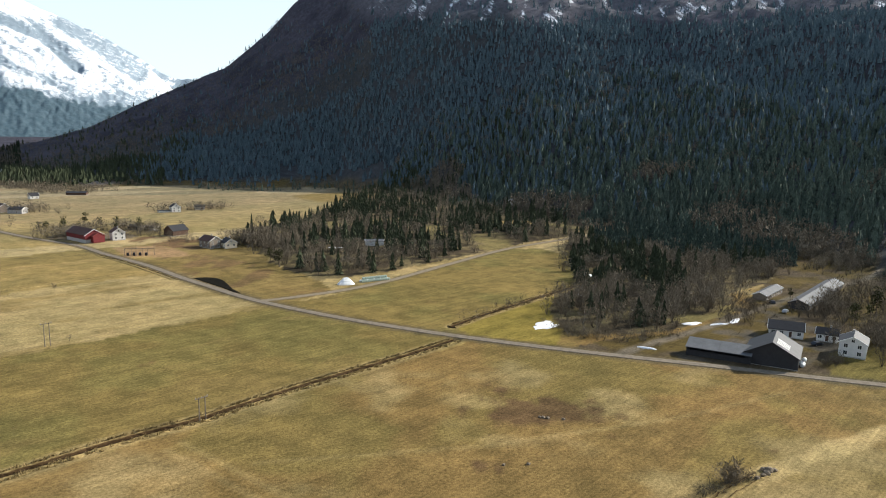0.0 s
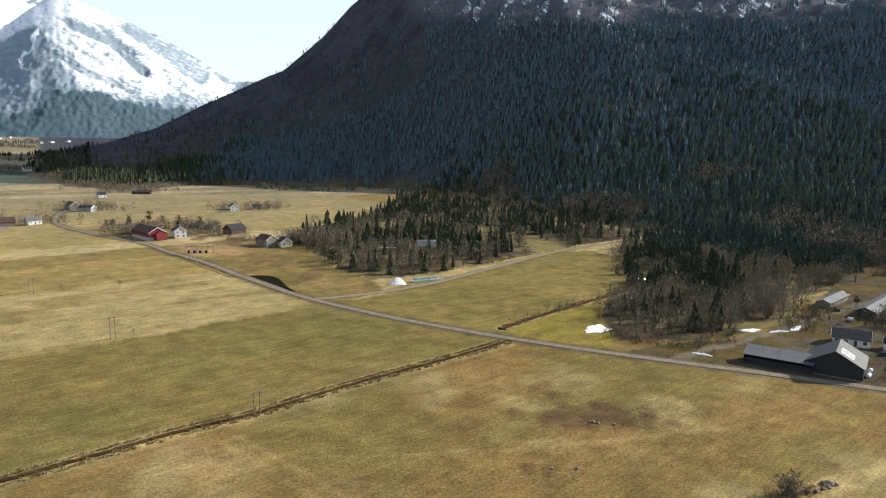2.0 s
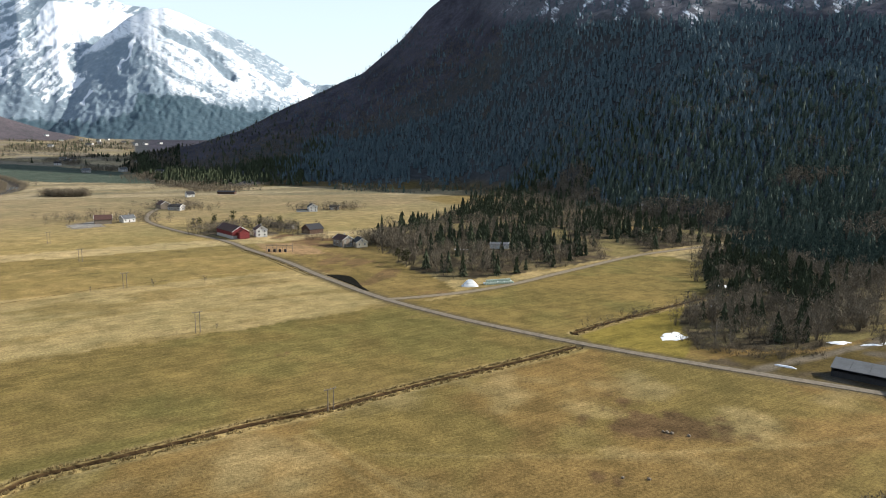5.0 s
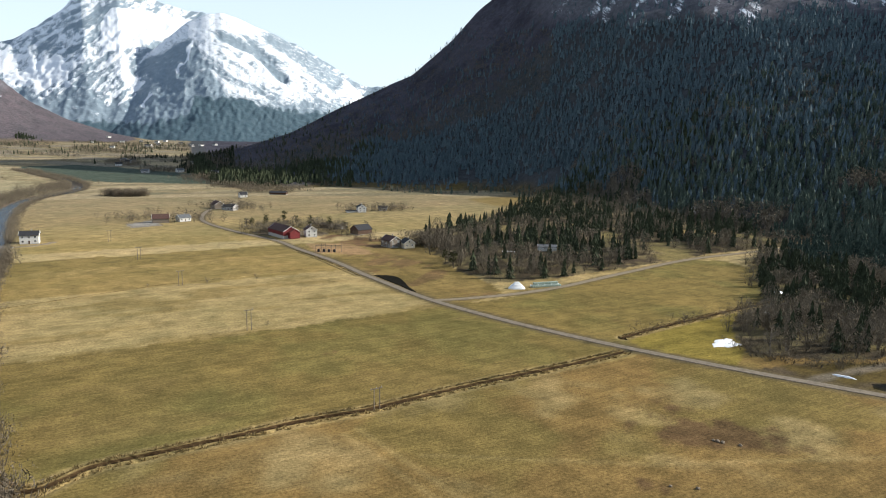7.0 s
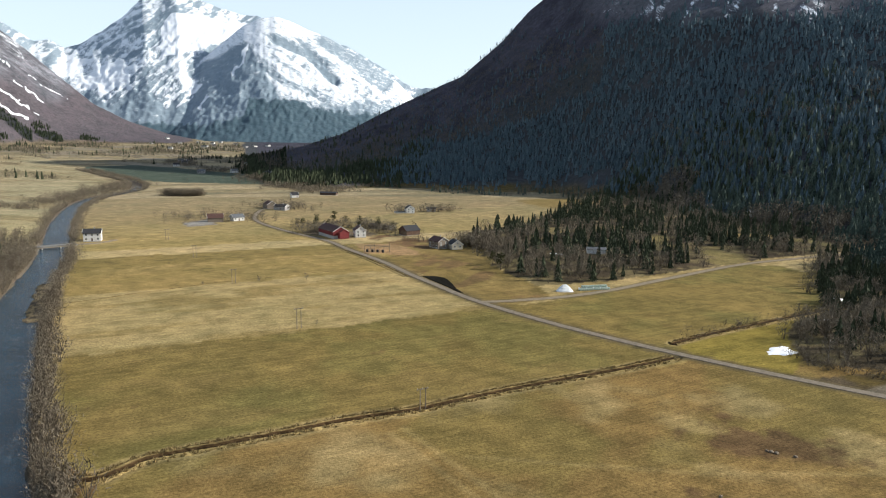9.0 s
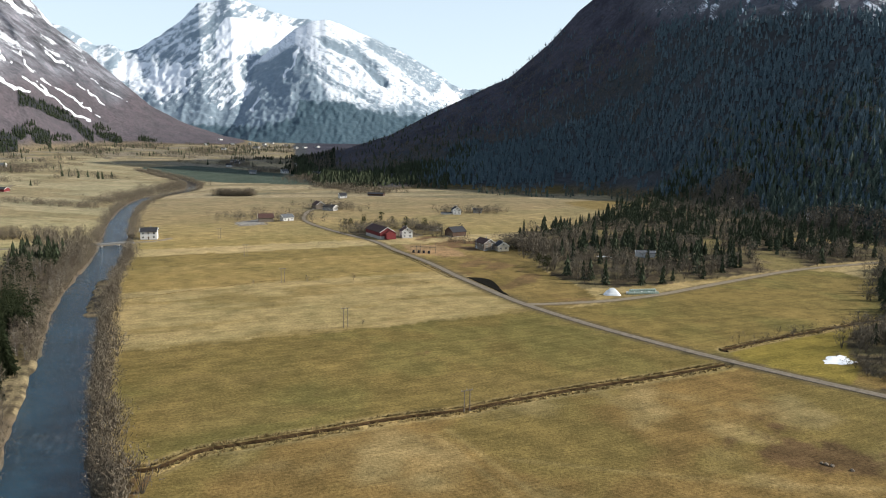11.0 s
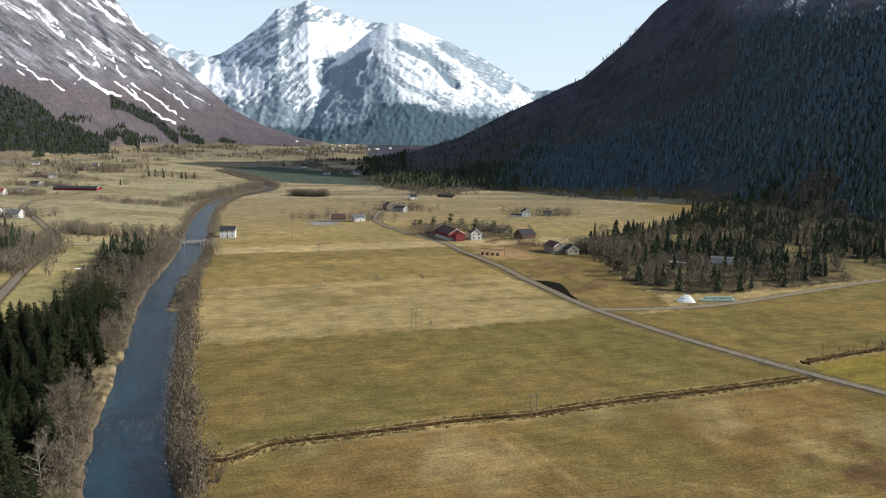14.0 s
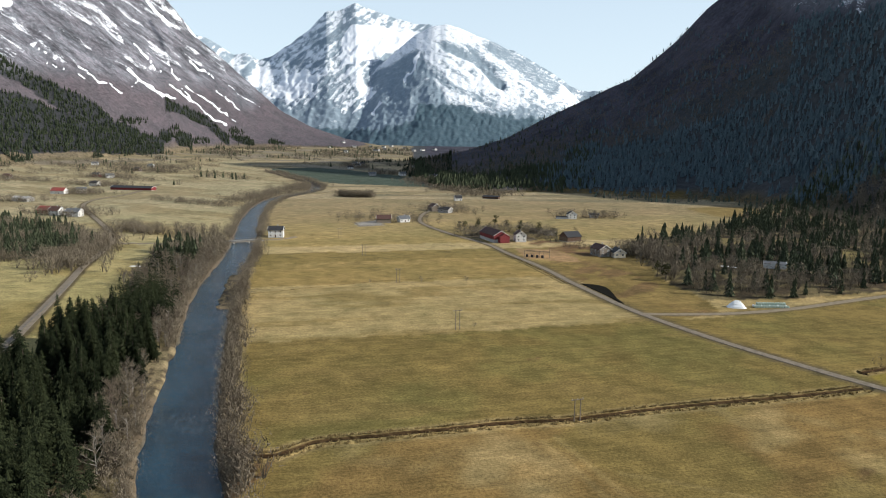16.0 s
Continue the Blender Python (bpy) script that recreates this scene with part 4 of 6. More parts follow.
def bare_arrays(seed, limbs, twigs, spread=0.26, thin=0.0045, low=0.18, trunk=True):
    """A leafless tree of height 1: tapered stem, rising limbs and a haze of fine twigs. Returns wood and twigs."""
    q = np.random.default_rng(seed)
    wv, wf, tv, tf = [], [], [], []

    def spike(a, b, ra, out_v, out_f, rb=0.0):
        a, b = np.array(a), np.array(b)
        d = b - a
        p = np.cross(d, (0.3, 0.5, 0.81))
        p /= np.linalg.norm(p) + 1e-9
        w = np.cross(d, p)
        w /= np.linalg.norm(w) + 1e-9
        s = len(out_v)
        for i in range(3):
            c = ra * (math.cos(i * 2.094) * p + math.sin(i * 2.094) * w)
            out_v.append(tuple(a + c))
        out_v.append(tuple(b))
        out_f.extend([(s, s + 1, s + 3), (s + 1, s + 2, s + 3), (s + 2, s, s + 3)])

    if trunk:
        spike((0, 0, -0.02), (q.uniform(-0.03, 0.03), q.uniform(-0.03, 0.03), 0.93), 0.016, wv, wf)
    ends = []
    for k in range(limbs):
        h = low + (0.80 - low) * (k + q.random()) / limbs
        a, up = q.uniform(0, 6.283), q.uniform(0.5, 1.0)
        L = spread * (1.15 - 0.75 * h) * q.uniform(0.7, 1.2)
        e = (L * math.cos(a), L * math.sin(a), h + L * up * 1.2)
        spike((0, 0, h), e, 0.0075, wv, wf)
        ends.append(((0, 0, h), e))
    for k in range(twigs):
        a, e = ends[q.integers(len(ends))]
        u = q.uniform(0.25, 1.0)
        p = np.array(a) * (1 - u) + np.array(e) * u
        L = q.uniform(0.05, 0.15)
        d = q.normal(size=3) * 0.55 + np.array((0, 0, 0.75))
        d *= L / np.linalg.norm(d)
        w = np.cross(d, q.normal(size=3))
        w *= thin / (np.linalg.norm(w) + 1e-9)
        s = len(tv)
        tv += [tuple(p - w), tuple(p + w), tuple(p + d)]
        tf.append((s, s + 1, s + 2))
    return np.array(wv), np.array(wf), np.array(tv), np.array(tf)


def dome_arrays(seed, stems, twigs, wide, thin, foot=0.15):
    """A leafless crown of height 1 that reads as a rounded haze: stems that fan out, and twigs that lie along its outer side."""
    q = np.random.default_rng(seed)
    v, f = [], []
    lop = q.uniform(-0.25, 0.25, 2) * wide
    for k in range(stems):
        a, rr, h = q.uniform(0, 6.283), wide * q.uniform(0.2, 0.8), q.uniform(0.6, 0.95)
        e, g = np.array((rr * math.cos(a) + lop[0], rr * math.sin(a) + lop[1], h)), np.array((-math.sin(a), math.cos(a), 0)) * 0.012
        b = e * (0.06, 0.06, 0)
        s = len(v)
        v += [b - g, b + g, e, b - g[[1, 0, 2]] * (1, -1, 1), b + g[[1, 0, 2]] * (1, -1, 1), e]
        f += [(s, s + 1, s + 2), (s + 3, s + 4, s + 5)]
    for k in range(twigs):
        a, u = q.uniform(0, 6.283), foot + (0.96 - foot) * q.random() ** 0.8
        rr = wide * math.sqrt(max(0.02, 1 - ((u - 0.48) / 0.56) ** 2)) * (0.62 + 0.42 * q.random()) * (1 + 0.25 * math.sin(3 * a + seed))
        p = np.array((rr * math.cos(a) + lop[0] * u, rr * math.sin(a) + lop[1] * u, u))
        out = np.array((math.cos(a), math.sin(a), 1.1 * (u - 0.4)))
        out /= np.linalg.norm(out)
        d = np.array((0, 0, 1.0)) - out * out[2] + q.normal(size=3) * 0.45
        d += out * 0.35
        d *= q.uniform(0.08, 0.19) / np.linalg.norm(d)
        w = np.cross(out, d)
        w *= thin * q.uniform(0.6, 1.3) / (np.linalg.norm(w) + 1e-9)
        s = len(v)
        v += [p - w, p + w, p + d]
        f.append((s, s + 1, s + 2))
    return np.array(v), np.array(f)


def scatter(templates, places, heights, seed, fat=(0.85, 1.2)):
    """Turned and scaled copies of templates joined into one set of arrays."""
    q = np.random.default_rng(seed)
    pick = q.integers(len(templates), size=len(places))
    vs, fs, base = [], [], 0
    for k, (tv, tf) in enumerate(templates):
        p, h = places[pick == k], heights[pick == k]
        if not len(p):
            continue
        a, w = q.uniform(0, 6.283, len(p)), q.uniform(*fat, len(p)) * h
        c, s = np.cos(a), np.sin(a)
        X = (tv[None, :, 0] * c[:, None] - tv[None, :, 1] * s[:, None]) * w[:, None] + p[:, None, 0]
        Y = (tv[None, :, 0] * s[:, None] + tv[None, :, 1] * c[:, None]) * w[:, None] + p[:, None, 1]
        Z = tv[None, :, 2] * h[:, None] + p[:, None, 2]
        vs.append(np.stack([X, Y, Z], -1).reshape(-1, 3))
        fs.append((tf[None] + (np.arange(len(p)) * len(tv))[:, None, None] + base).reshape(-1, 3))
        base += len(p) * len(tv)
    return np.concatenate(vs), np.concatenate(fs)


def grounded(x, y, sink=0.3):
    return np.stack([x, y, ground_z(x, y)[0] - sink], 1)


def open_land(x, y):
    """False on lanes, water, ditches and in yards."""
    ok = lane(x, y, RIVER) > 10.5
    for line, w in ((ROAD, 6), (SIDE_ROAD, 4.5), (LEFT_ROAD, 6), (YARD_ROAD, 5), (BRIDGE_ROAD, 5)):
        ok &= lane(x, y, line) > w
    for line, w in KEEP_FREE:
        ok &= lane(x, y, line) > w
    for px, py, w in YARDS:
        ok &= np.hypot(x - px, y - py) > w
    return ok


KEEP_FREE = [(WORN_BANK, 4.5), ([(150, 286), (208, 352)], 13), ([(142, 302), (168, 331)], 8), ([(84, 224), (114, 208)], 14)]
YARDS = [(100, 222, 20), (128, 246, 14), (138, 222, 12), (140, 240, 9), (180, 322, 16), (160, 300, 12), (155, 318, 16), (200, 345, 12), (-38, 335, 13), (-45, 447, 10), (-149, 437, 12), (-137, 437, 9), (60, 575, 13), (42, 257, 13),
         (76, 358, 8), (107, 264, 13), (75, 640, 16)]

# woods that cover the mountain side
q = np.random.default_rng(21)
n = 104000
az, r = np.radians(q.uniform(-40, 37, n)), np.sqrt(q.uniform(430 ** 2, 1780 ** 2, n))
x, y = -r * np.sin(az), r * np.cos(az)
z, ua, ub = ground_z(x, y)
limit = np.where(np.degrees(az) < 7, 1.0, 0.70 + 0.50 * (fbm(x / 170, y / 170, 3, 3) - 0.5) + 0.9 * (q.random(n) < 0.45))
high = np.degrees(np.arctan2(z - EYE, r)) + 2.5 * (fbm(x / 90, y / 90, 3, 2) - 0.5)
limit = np.where((high > 9.2) & (q.random(n) < 0.85), 0.0, limit)
left_side = step(10, 24, np.degrees(az))
azd = np.degrees(az)
open_foot = step(-1, 5, azd) * (1 - step(25, 30, azd)) * np.clip(0.02 + 0.24 * (fbm(x / 60, y / 60, 3, 5) - 0.30), 0, 0.14) * (q.random(n) > 0.10)
dense = (ua > 0.004 + open_foot) & (ua < limit) & (q.random(n) < np.where(r < 1000, 0.95, 0.75) * (1 - 0.45 * left_side * (fbm(x / 90, y / 90, 2, 4) > 0.5)))
dense &= open_land(x, y)
leafless = vnoise(x / 75, y / 75, 5) > np.where(ua < 0.05, 0.55, np.where(ua < 0.16, 0.80, 0.95))
leafless |= (np.degrees(az) > 6) & (ua > 0.42 + 0.4 * (fbm(x / 130, y / 130, 3, 3) - 0.5)) & (q.random(n) < 0.86)
P = np.stack([x, y, z - 0.5], 1)
hgt = (5 + 13 * q.random(n) ** 1.25) * (1 - 0.35 * np.clip(ua, 0, 1))
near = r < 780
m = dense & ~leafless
blue = q.random(n) < step(560, 1050, r)          # haze-tinted needles take over with distance
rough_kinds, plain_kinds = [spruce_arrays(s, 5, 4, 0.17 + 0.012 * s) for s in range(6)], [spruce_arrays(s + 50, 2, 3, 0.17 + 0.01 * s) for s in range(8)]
# end of the hill: darker needles stand in for the mountain's shadow
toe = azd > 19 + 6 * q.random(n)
for name, lab, pick, mat in (("spruce_forest", "dense dark spruce forest at the mountain's foot", ~blue & ~toe, LIGHT_HAZE_SPRUCE), ("mountain_forest", "dark spruce forest on the shaded mountain side", blue & ~toe, BLUE_HAZE_SPRUCE),
                             ("hill_end_forest", "spruces in shade-dark colour where the mountain side runs out into the valley", toe, FAINT_HAZE_SPRUCE)):
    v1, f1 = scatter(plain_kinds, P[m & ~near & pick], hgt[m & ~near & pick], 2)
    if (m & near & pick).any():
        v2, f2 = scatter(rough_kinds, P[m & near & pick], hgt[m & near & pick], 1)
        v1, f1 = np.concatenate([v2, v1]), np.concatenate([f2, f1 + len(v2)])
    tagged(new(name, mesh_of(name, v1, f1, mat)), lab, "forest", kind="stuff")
m = dense & leafless
keep = m & (q.random(n) < 0.8)
far_bare = [dome_arrays(40 + s, 4, 44, 0.36, 0.026) for s in range(5)]
thin_bare = [dome_arrays(140 + s, 2, 16, 0.42, 0.045) for s in range(5)]
up = keep & (r > 1000)
v1, f1 = scatter(thin_bare, P[up], hgt[up] * 0.75, 30, (1.0, 1.6))
tagged(new("hill_birches", mesh_of("hill_birches", v1, f1, TWIGS)), "leafless purple-brown birches high on the mountain side", "forest", kind="stuff")
keep &= r <= 1000
v1, f1 = scatter(far_bare, P[keep], hgt[keep] * 0.85, 3, (1.0, 1.6))
tagged(new("birch_thicket", mesh_of("birch_thicket", v1, f1, TWIGS)), "leafless grey-brown birch thickets among the spruces", "forest", kind="stuff")


q = np.random.default_rng(22)
az = q.uniform(-4, 27, 900)
r = np.interp(az, RIGHT_HILL[:, 0], RIGHT_HILL[:, 1]) + 25 - 95 * q.random(900) ** 1.6
x, y = -r * np.sin(np.radians(az)), r * np.cos(np.radians(az))
ok = open_land(x, y) & (vnoise(x / 40, y / 40, 1) > 0.38)
x, y, conifer = x[ok], y[ok], q.random(ok.sum()) < 0.3
P = np.stack([x, y, ground_z(x, y)[0] - 0.3], 1)
v1, f1 = scatter(far_bare, P[~conifer], q.uniform(2, 9, (~conifer).sum()), 71, (1.0, 1.7))
tagged(new("forest_fringe", mesh_of("forest_fringe", v1, f1, TWIGS)), "leafless bushes and birches where the meadow meets the mountain wood", "brush", kind="stuff")
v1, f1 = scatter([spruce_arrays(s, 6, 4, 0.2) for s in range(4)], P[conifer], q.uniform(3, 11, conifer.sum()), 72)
tagged(new("young_spruces", mesh_of("young_spruces", v1, f1, LIGHT_HAZE_SPRUCE)), "young spruces at the edge of the mountain wood", "forest", kind="stuff")


def sown(poly, gap, seed, keep=1.0):
    """Places spread over a wood's outline."""
    q = np.random.default_rng(seed)
    a = np.array(poly)
    lo, hi = a.min(0), a.max(0)
    n = int((hi - lo).prod() / gap ** 2)
    x, y = q.uniform(lo[0], hi[0], n), q.uniform(lo[1], hi[1], n)
    jx, jy = 26 * (fbm(x / 17, y / 17, 3, 1) - 0.5), 26 * (fbm(x / 17, y / 17, 3, 4) - 0.5)
    ok = inside(x + jx, y + jy, poly) & open_land(x, y) & (q.random(n) < keep)
    return x[ok], y[ok]


# the woods on the flat: conifers and leafless trees mixed
SINGLE_SPRUCE, SINGLE_BARE = [], []
for poly, gap, seed, share in ((WOOD_MID, 6.0, 5, 0.60), (WOOD_RIGHT, 4.6, 6, 0.30), (WOOD_FAR_RIGHT, 7.0, 8, 0.45), (WOOD_LEFT, 3.4, 7, 0.42), (WOOD_LEFT_REAR, 5.4, 9, 0.5)):
    x, y = sown(poly, gap, seed)
    if poly is WOOD_MID:
        gap_noise = fbm(x / 45, y / 45, 3, 7)
        stay = (gap_noise < 0.68) & (rng.random(len(x)) < np.where(np.hypot(x, y) > 620, 0.8, 1.0))
        edge = np.clip((lane(x, y, [(-150, 520), (-136, 474), (-96, 380), (-62, 337), (-28, 362), (27, 432)]) - 6) / 30, 0, 1)
        con = (vnoise(x / 26, y / 26, 6) < 0.20 + 0.24 * edge + 0.14 * step(480, 620, np.hypot(x, y))) ^ (rng.random(len(x)) < 0.16)
        stay &= con | (rng.random(len(x)) < 0.62)
    elif poly is WOOD_RIGHT:
        stay = np.ones(len(x), bool)
        deep = (x > 70) * step(16, 40, lane(x, y, [(43, 262), (50, 244), (70, 246), (92, 256), (124, 282), (138, 320), (170, 350)]))
        con = (vnoise(x / 22, y / 22, 6) < 0.44 * deep + 0.30 * step(400, 470, np.hypot(x, y))) ^ (rng.random(len(x)) < 0.06)
    elif poly is WOOD_LEFT:
        stay = np.ones(len(x), bool)
        bank = lane(x, y, RIVER)
        far = step(240, 380, np.hypot(x, y))
        con = (vnoise(x / 14, y / 14, 6) < 0.86 - 0.60 * far) & (bank + 12 * vnoise(x / 9, y / 9, 3) > 22 + 4 * far)
        stay = con | (rng.random(len(x)) < 0.7)
    elif poly is WOOD_LEFT_REAR:
        stay = np.ones(len(x), bool)
        con = (vnoise(x / 24, y / 24, 6) < 0.62) ^ (rng.random(len(x)) < 0.12)
    else:
        stay = fbm(x / 50, y / 50, 3, 7) < 0.60
        con = vnoise(x / 40, y / 40, 6) < 0.62
    if poly is WOOD_MID:
        stay &= ~con | (rng.random(len(x)) < 0.9)
    SINGLE_SPRUCE += list(zip(x[stay & con], y[stay & con]))
    SINGLE_BARE += list(zip(x[stay & ~con], y[stay & ~con]))

# brush along both banks and the ditches
q = np.random.default_rng(12)
BRUSH = []
for k in range(3800):
    i = q.integers(4, len(RIVER) - 1)
    (ax, ay), (bx, by) = RIVER[i - 1], RIVER[i]
    u = q.random()
    L = math.hypot(bx - ax, by - ay)
    off = q.choice((-1, 1)) * (8.9 + abs(q.normal()) * 3.4)
    if lane(np.array([ax]), np.array([ay]), [(-391, 325), (-378, 350)])[0] < 12:
        continue
    px, py = ax + (bx - ax) * u - (by - ay) / L * off, ay + (by - ay) * u + (bx - ax) / L * off
    if lane(np.array([px]), np.array([py]), WORN_BANK)[0] > 4.5:
        BRUSH.append((px, py))


def spruce_tree(seed, height):
    ob = new("spruce_tree")
    ob.empty_display_size = 1
    v, f = bough_arrays(seed, 38, 15, 0.155 + 0.025 * (seed % 3))
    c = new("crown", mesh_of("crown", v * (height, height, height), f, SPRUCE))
    c.parent = ob
    part("trunk", rod(bmesh.new(), (0, 0, -0.6), (0, 0, height * 0.8), height * 0.013, height * 0.004, 7), BARK, ob)
    return tagged(ob, "tall dark green spruce in the woods on the flat", "tree", "spruces of the valley woods")


def pine_tree(seed, height):
    """A tall stem with a few rounded, uneven clumps of needles."""
    q = np.random.default_rng(seed)
    ob = new("pine_tree")
    v, f = [], []
    for k in range(10):
        h, a, d = q.uniform(0.35, 0.90), q.uniform(0, 6.283), q.uniform(0.02, 0.20)
        d *= 1.25 - h
        c = np.array((math.cos(a) * d, math.sin(a) * d, h))
        rad = q.uniform(0.12, 0.19)
        for b in range(34):
            n = q.normal(size=3)
            n /= np.linalg.norm(n)
            p = c + n * rad * q.uniform(0.55, 1.0) * (1, 1, 0.7)
            t1, t2 = np.cross(n, q.normal(size=3)), q.normal(size=3)
            t1, t2 = t1 / np.linalg.norm(t1) * 0.035, t2 / np.linalg.norm(t2) * 0.04
            s = len(v)
            v += [p - t1, p + t1, p + t2 + n * 0.03]
            f.append((s, s + 1, s + 2))
    c = new("crown", mesh_of("crown", np.array(v) * height, np.array(f), PINE))
    c.parent = ob
    part("trunk", rod(bmesh.new(), (0, 0, -0.05 * height), (0, 0, height * 0.88), height * 0.018, height * 0.006, 7), BARK, ob)
    return tagged(ob, "pine with a bare stem and rounded dark crown", "tree", "pines round the farms")


def bare_tree(seed, height):
    ob = new("bare_tree")
    wv, wf, tv, tf = bare_arrays(seed, 16, 460, 0.32, 0.0042)
    c = new("crown", mesh_of("crown", tv * height, tf, TWIGS))
    t = new("trunk", mesh_of("trunk", wv * height, wf, PALE_BARK if seed % 3 == 0 else BARK))
    c.parent = t.parent = ob
    return tagged(ob, "leafless grey-brown tree with fine upright twigs", "tree", "leafless trees of the valley")


def plant(maker, kinds, places, seed, lo, hi, limit, about):
    """The nearest places become single trees, the rest are given back."""
    q = np.random.default_rng(seed)
    pts = np.array(places)
    order = np.argsort(np.hypot(pts[:, 0] - about[0], pts[:, 1] - about[1]))
    near, rest = pts[order[:limit]], pts[order[limit:]]
    z = ground_z(near[:, 0], near[:, 1])[0] - 0.2
    first = [maker(s, 1.0) for s in range(kinds)]
    for i, (px, py) in enumerate(near):
        tall = 1.22 if maker is spruce_tree and px < -60 else 1.0          # the river wood is older
        h = (lo + (hi - lo) * q.random() ** 1.15) * tall
        m = pose(px, py, z[i], 0, 0, q.uniform(0, 360))
        ob = first[i] if i < kinds else copy_thing(first[i % kinds], m)
        ob.matrix_basis = m @ Matrix.Diagonal((h * q.uniform(0.85, 1.15), h * q.uniform(0.85, 1.15), h, 1))
    return rest


rest = plant(spruce_tree, 7, SINGLE_SPRUCE, 1, 5, 17, 290, (-185, 125))
rest = rest[np.hypot(rest[:, 0], rest[:, 1]) > 105]
hh = 6 + 9.0 * np.random.default_rng(2).random(len(rest)) ** 1.1
rear = (rest[:, 0] > 105) & (np.hypot(rest[:, 0], rest[:, 1]) > 440)
kinds = [spruce_arrays(s, 12, 6, 0.145 + 0.014 * s) for s in range(6)]
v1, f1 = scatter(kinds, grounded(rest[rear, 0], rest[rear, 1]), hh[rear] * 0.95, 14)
tagged(new("foothill_spruces", mesh_of("foothill_spruces", v1, f1, LIGHT_HAZE_SPRUCE)), "spruces in lightly hazed colour at the mountain's foot behind the farm", "forest", kind="stuff")
rest, hh = rest[~rear], hh[~rear]
river_side = rest[:, 0] < -60 - 0.5 * (rest[:, 1] > 300) * 1000
river_side &= np.hypot(rest[:, 0], rest[:, 1]) < 420
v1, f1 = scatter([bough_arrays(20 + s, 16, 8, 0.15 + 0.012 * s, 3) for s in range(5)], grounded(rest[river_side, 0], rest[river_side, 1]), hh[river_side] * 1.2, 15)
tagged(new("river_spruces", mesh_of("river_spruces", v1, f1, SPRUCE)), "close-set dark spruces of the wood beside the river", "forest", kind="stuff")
rest, hh = rest[~river_side], hh[~river_side]
v1, f1 = scatter(kinds, grounded(rest[:, 0], rest[:, 1]), hh, 4)
tagged(new("spruce_wood", mesh_of("spruce_wood", v1, f1, FAINT_HAZE_SPRUCE)), "mixed dark green spruces of the valley woods", "forest", kind="stuff")
rest = plant(bare_tree, 6, SINGLE_BARE, 3, 5, 11, 290, (-150, 120))
mid_bare = [dome_arrays(60 + s, 6, 120, 0.26 + 0.03 * s, 0.0105) for s in range(6)]
hh = np.random.default_rng(5).uniform(5.5, 10.5, len(rest))
v1, f1 = scatter(mid_bare, grounded(rest[:, 0], rest[:, 1]), hh, 5, (0.9, 1.5))
tagged(new("bare_wood", mesh_of("bare_wood", v1, f1, TWIGS)), "leafless grey-brown trees and scrub of the valley woods", "forest", kind="stuff")
B = np.array(BRUSH)
shrub = [dome_arrays(80 + s, 5, 60, 0.48, 0.016, 0.05) for s in range(5)]
hh = np.random.default_rng(6).uniform(1.6, 6.4, len(B))
v1, f1 = scatter(shrub, grounded(B[:, 0], B[:, 1], 0.1), hh, 6, (0.9, 1.4))
tagged(new("river_brush", mesh_of("river_brush", v1, f1, TWIGS)), "leafless brown brush along the river banks", "brush", kind="stuff")

dense_bare = [dome_arrays(120 + s, 4, 56, 0.40, 0.022) for s in range(5)]
# spruce belt low on the west hill, scattered trees over the far valley floor
q = np.random.default_rng(31)
n = 42000
az, r = q.uniform(28, 70, n), np.sqrt(q.uniform(1150 ** 2, 2750 ** 2, n))
x, y = -r * np.sin(np.radians(az)), r * np.cos(np.radians(az))
z, ua, ub = ground_z(x, y)
el = np.degrees(np.arctan2(z - EYE, r))
belt = spruce_belt(x, y, z)
belt |= (ub > 0.0) & (vnoise(az * 0.9, el * 1.4, 3) > 0.76) & (el < 1.6)
P = np.stack([x, y, z - 0.6], 1)
m = belt
v1, f1 = scatter([far_spruce_arrays(s) for s in range(8)], P[m], q.uniform(9, 16, m.sum()), 8)
tagged(new("hillside_forest", mesh_of("hillside_forest", v1, f1, FAINT_HAZE_SPRUCE)), "blocks of planted spruce low on the sunny hillside", "forest", kind="stuff")
groves = (ub < 0.02) & (ua < 0.02) & (fbm(x / 130, y / 50, 3, 4) > np.where(r > 2100, 0.56, np.where(r > 1500, 0.62, 0.68))) & (lane(x, y, RIVER) > 15)
groves |= (ub >= 0.005) & (ub < 0.10) & (q.random(n) < 0.25)
groves |= (el > -2.5) & (el < -1.15) & (az > 51.5) & (q.random(n) < 0.4) & (ub < 0.12) & (vnoise(az * 1.3, el * 3.0, 5) > 0.42)
groves &= ~inside(x, y, [(-880, 880), (-560, 930), (-700, 1120), (-997, 1210), (-1107, 1220), (-1170, 1100), (-1060, 980)])
m = groves & (q.random(n) < np.where(r > 2000, 0.08, 0.03))
v1, f1 = scatter([far_spruce_arrays(s) for s in range(4)], P[m], q.uniform(7, 14, m.sum()), 9)
tagged(new("valley_spruces", mesh_of("valley_spruces", v1, f1, FAINT_HAZE_SPRUCE)), "scattered spruces between far farms", "forest", kind="stuff")
m = groves & ~m
v1, f1 = scatter(thin_bare, P[m], q.uniform(4, 9, m.sum()), 10, (1.2, 1.9))
tagged(new("valley_groves", mesh_of("valley_groves", v1, f1, TWIGS)), "leafless groves and hedges between far farms", "forest", kind="stuff")

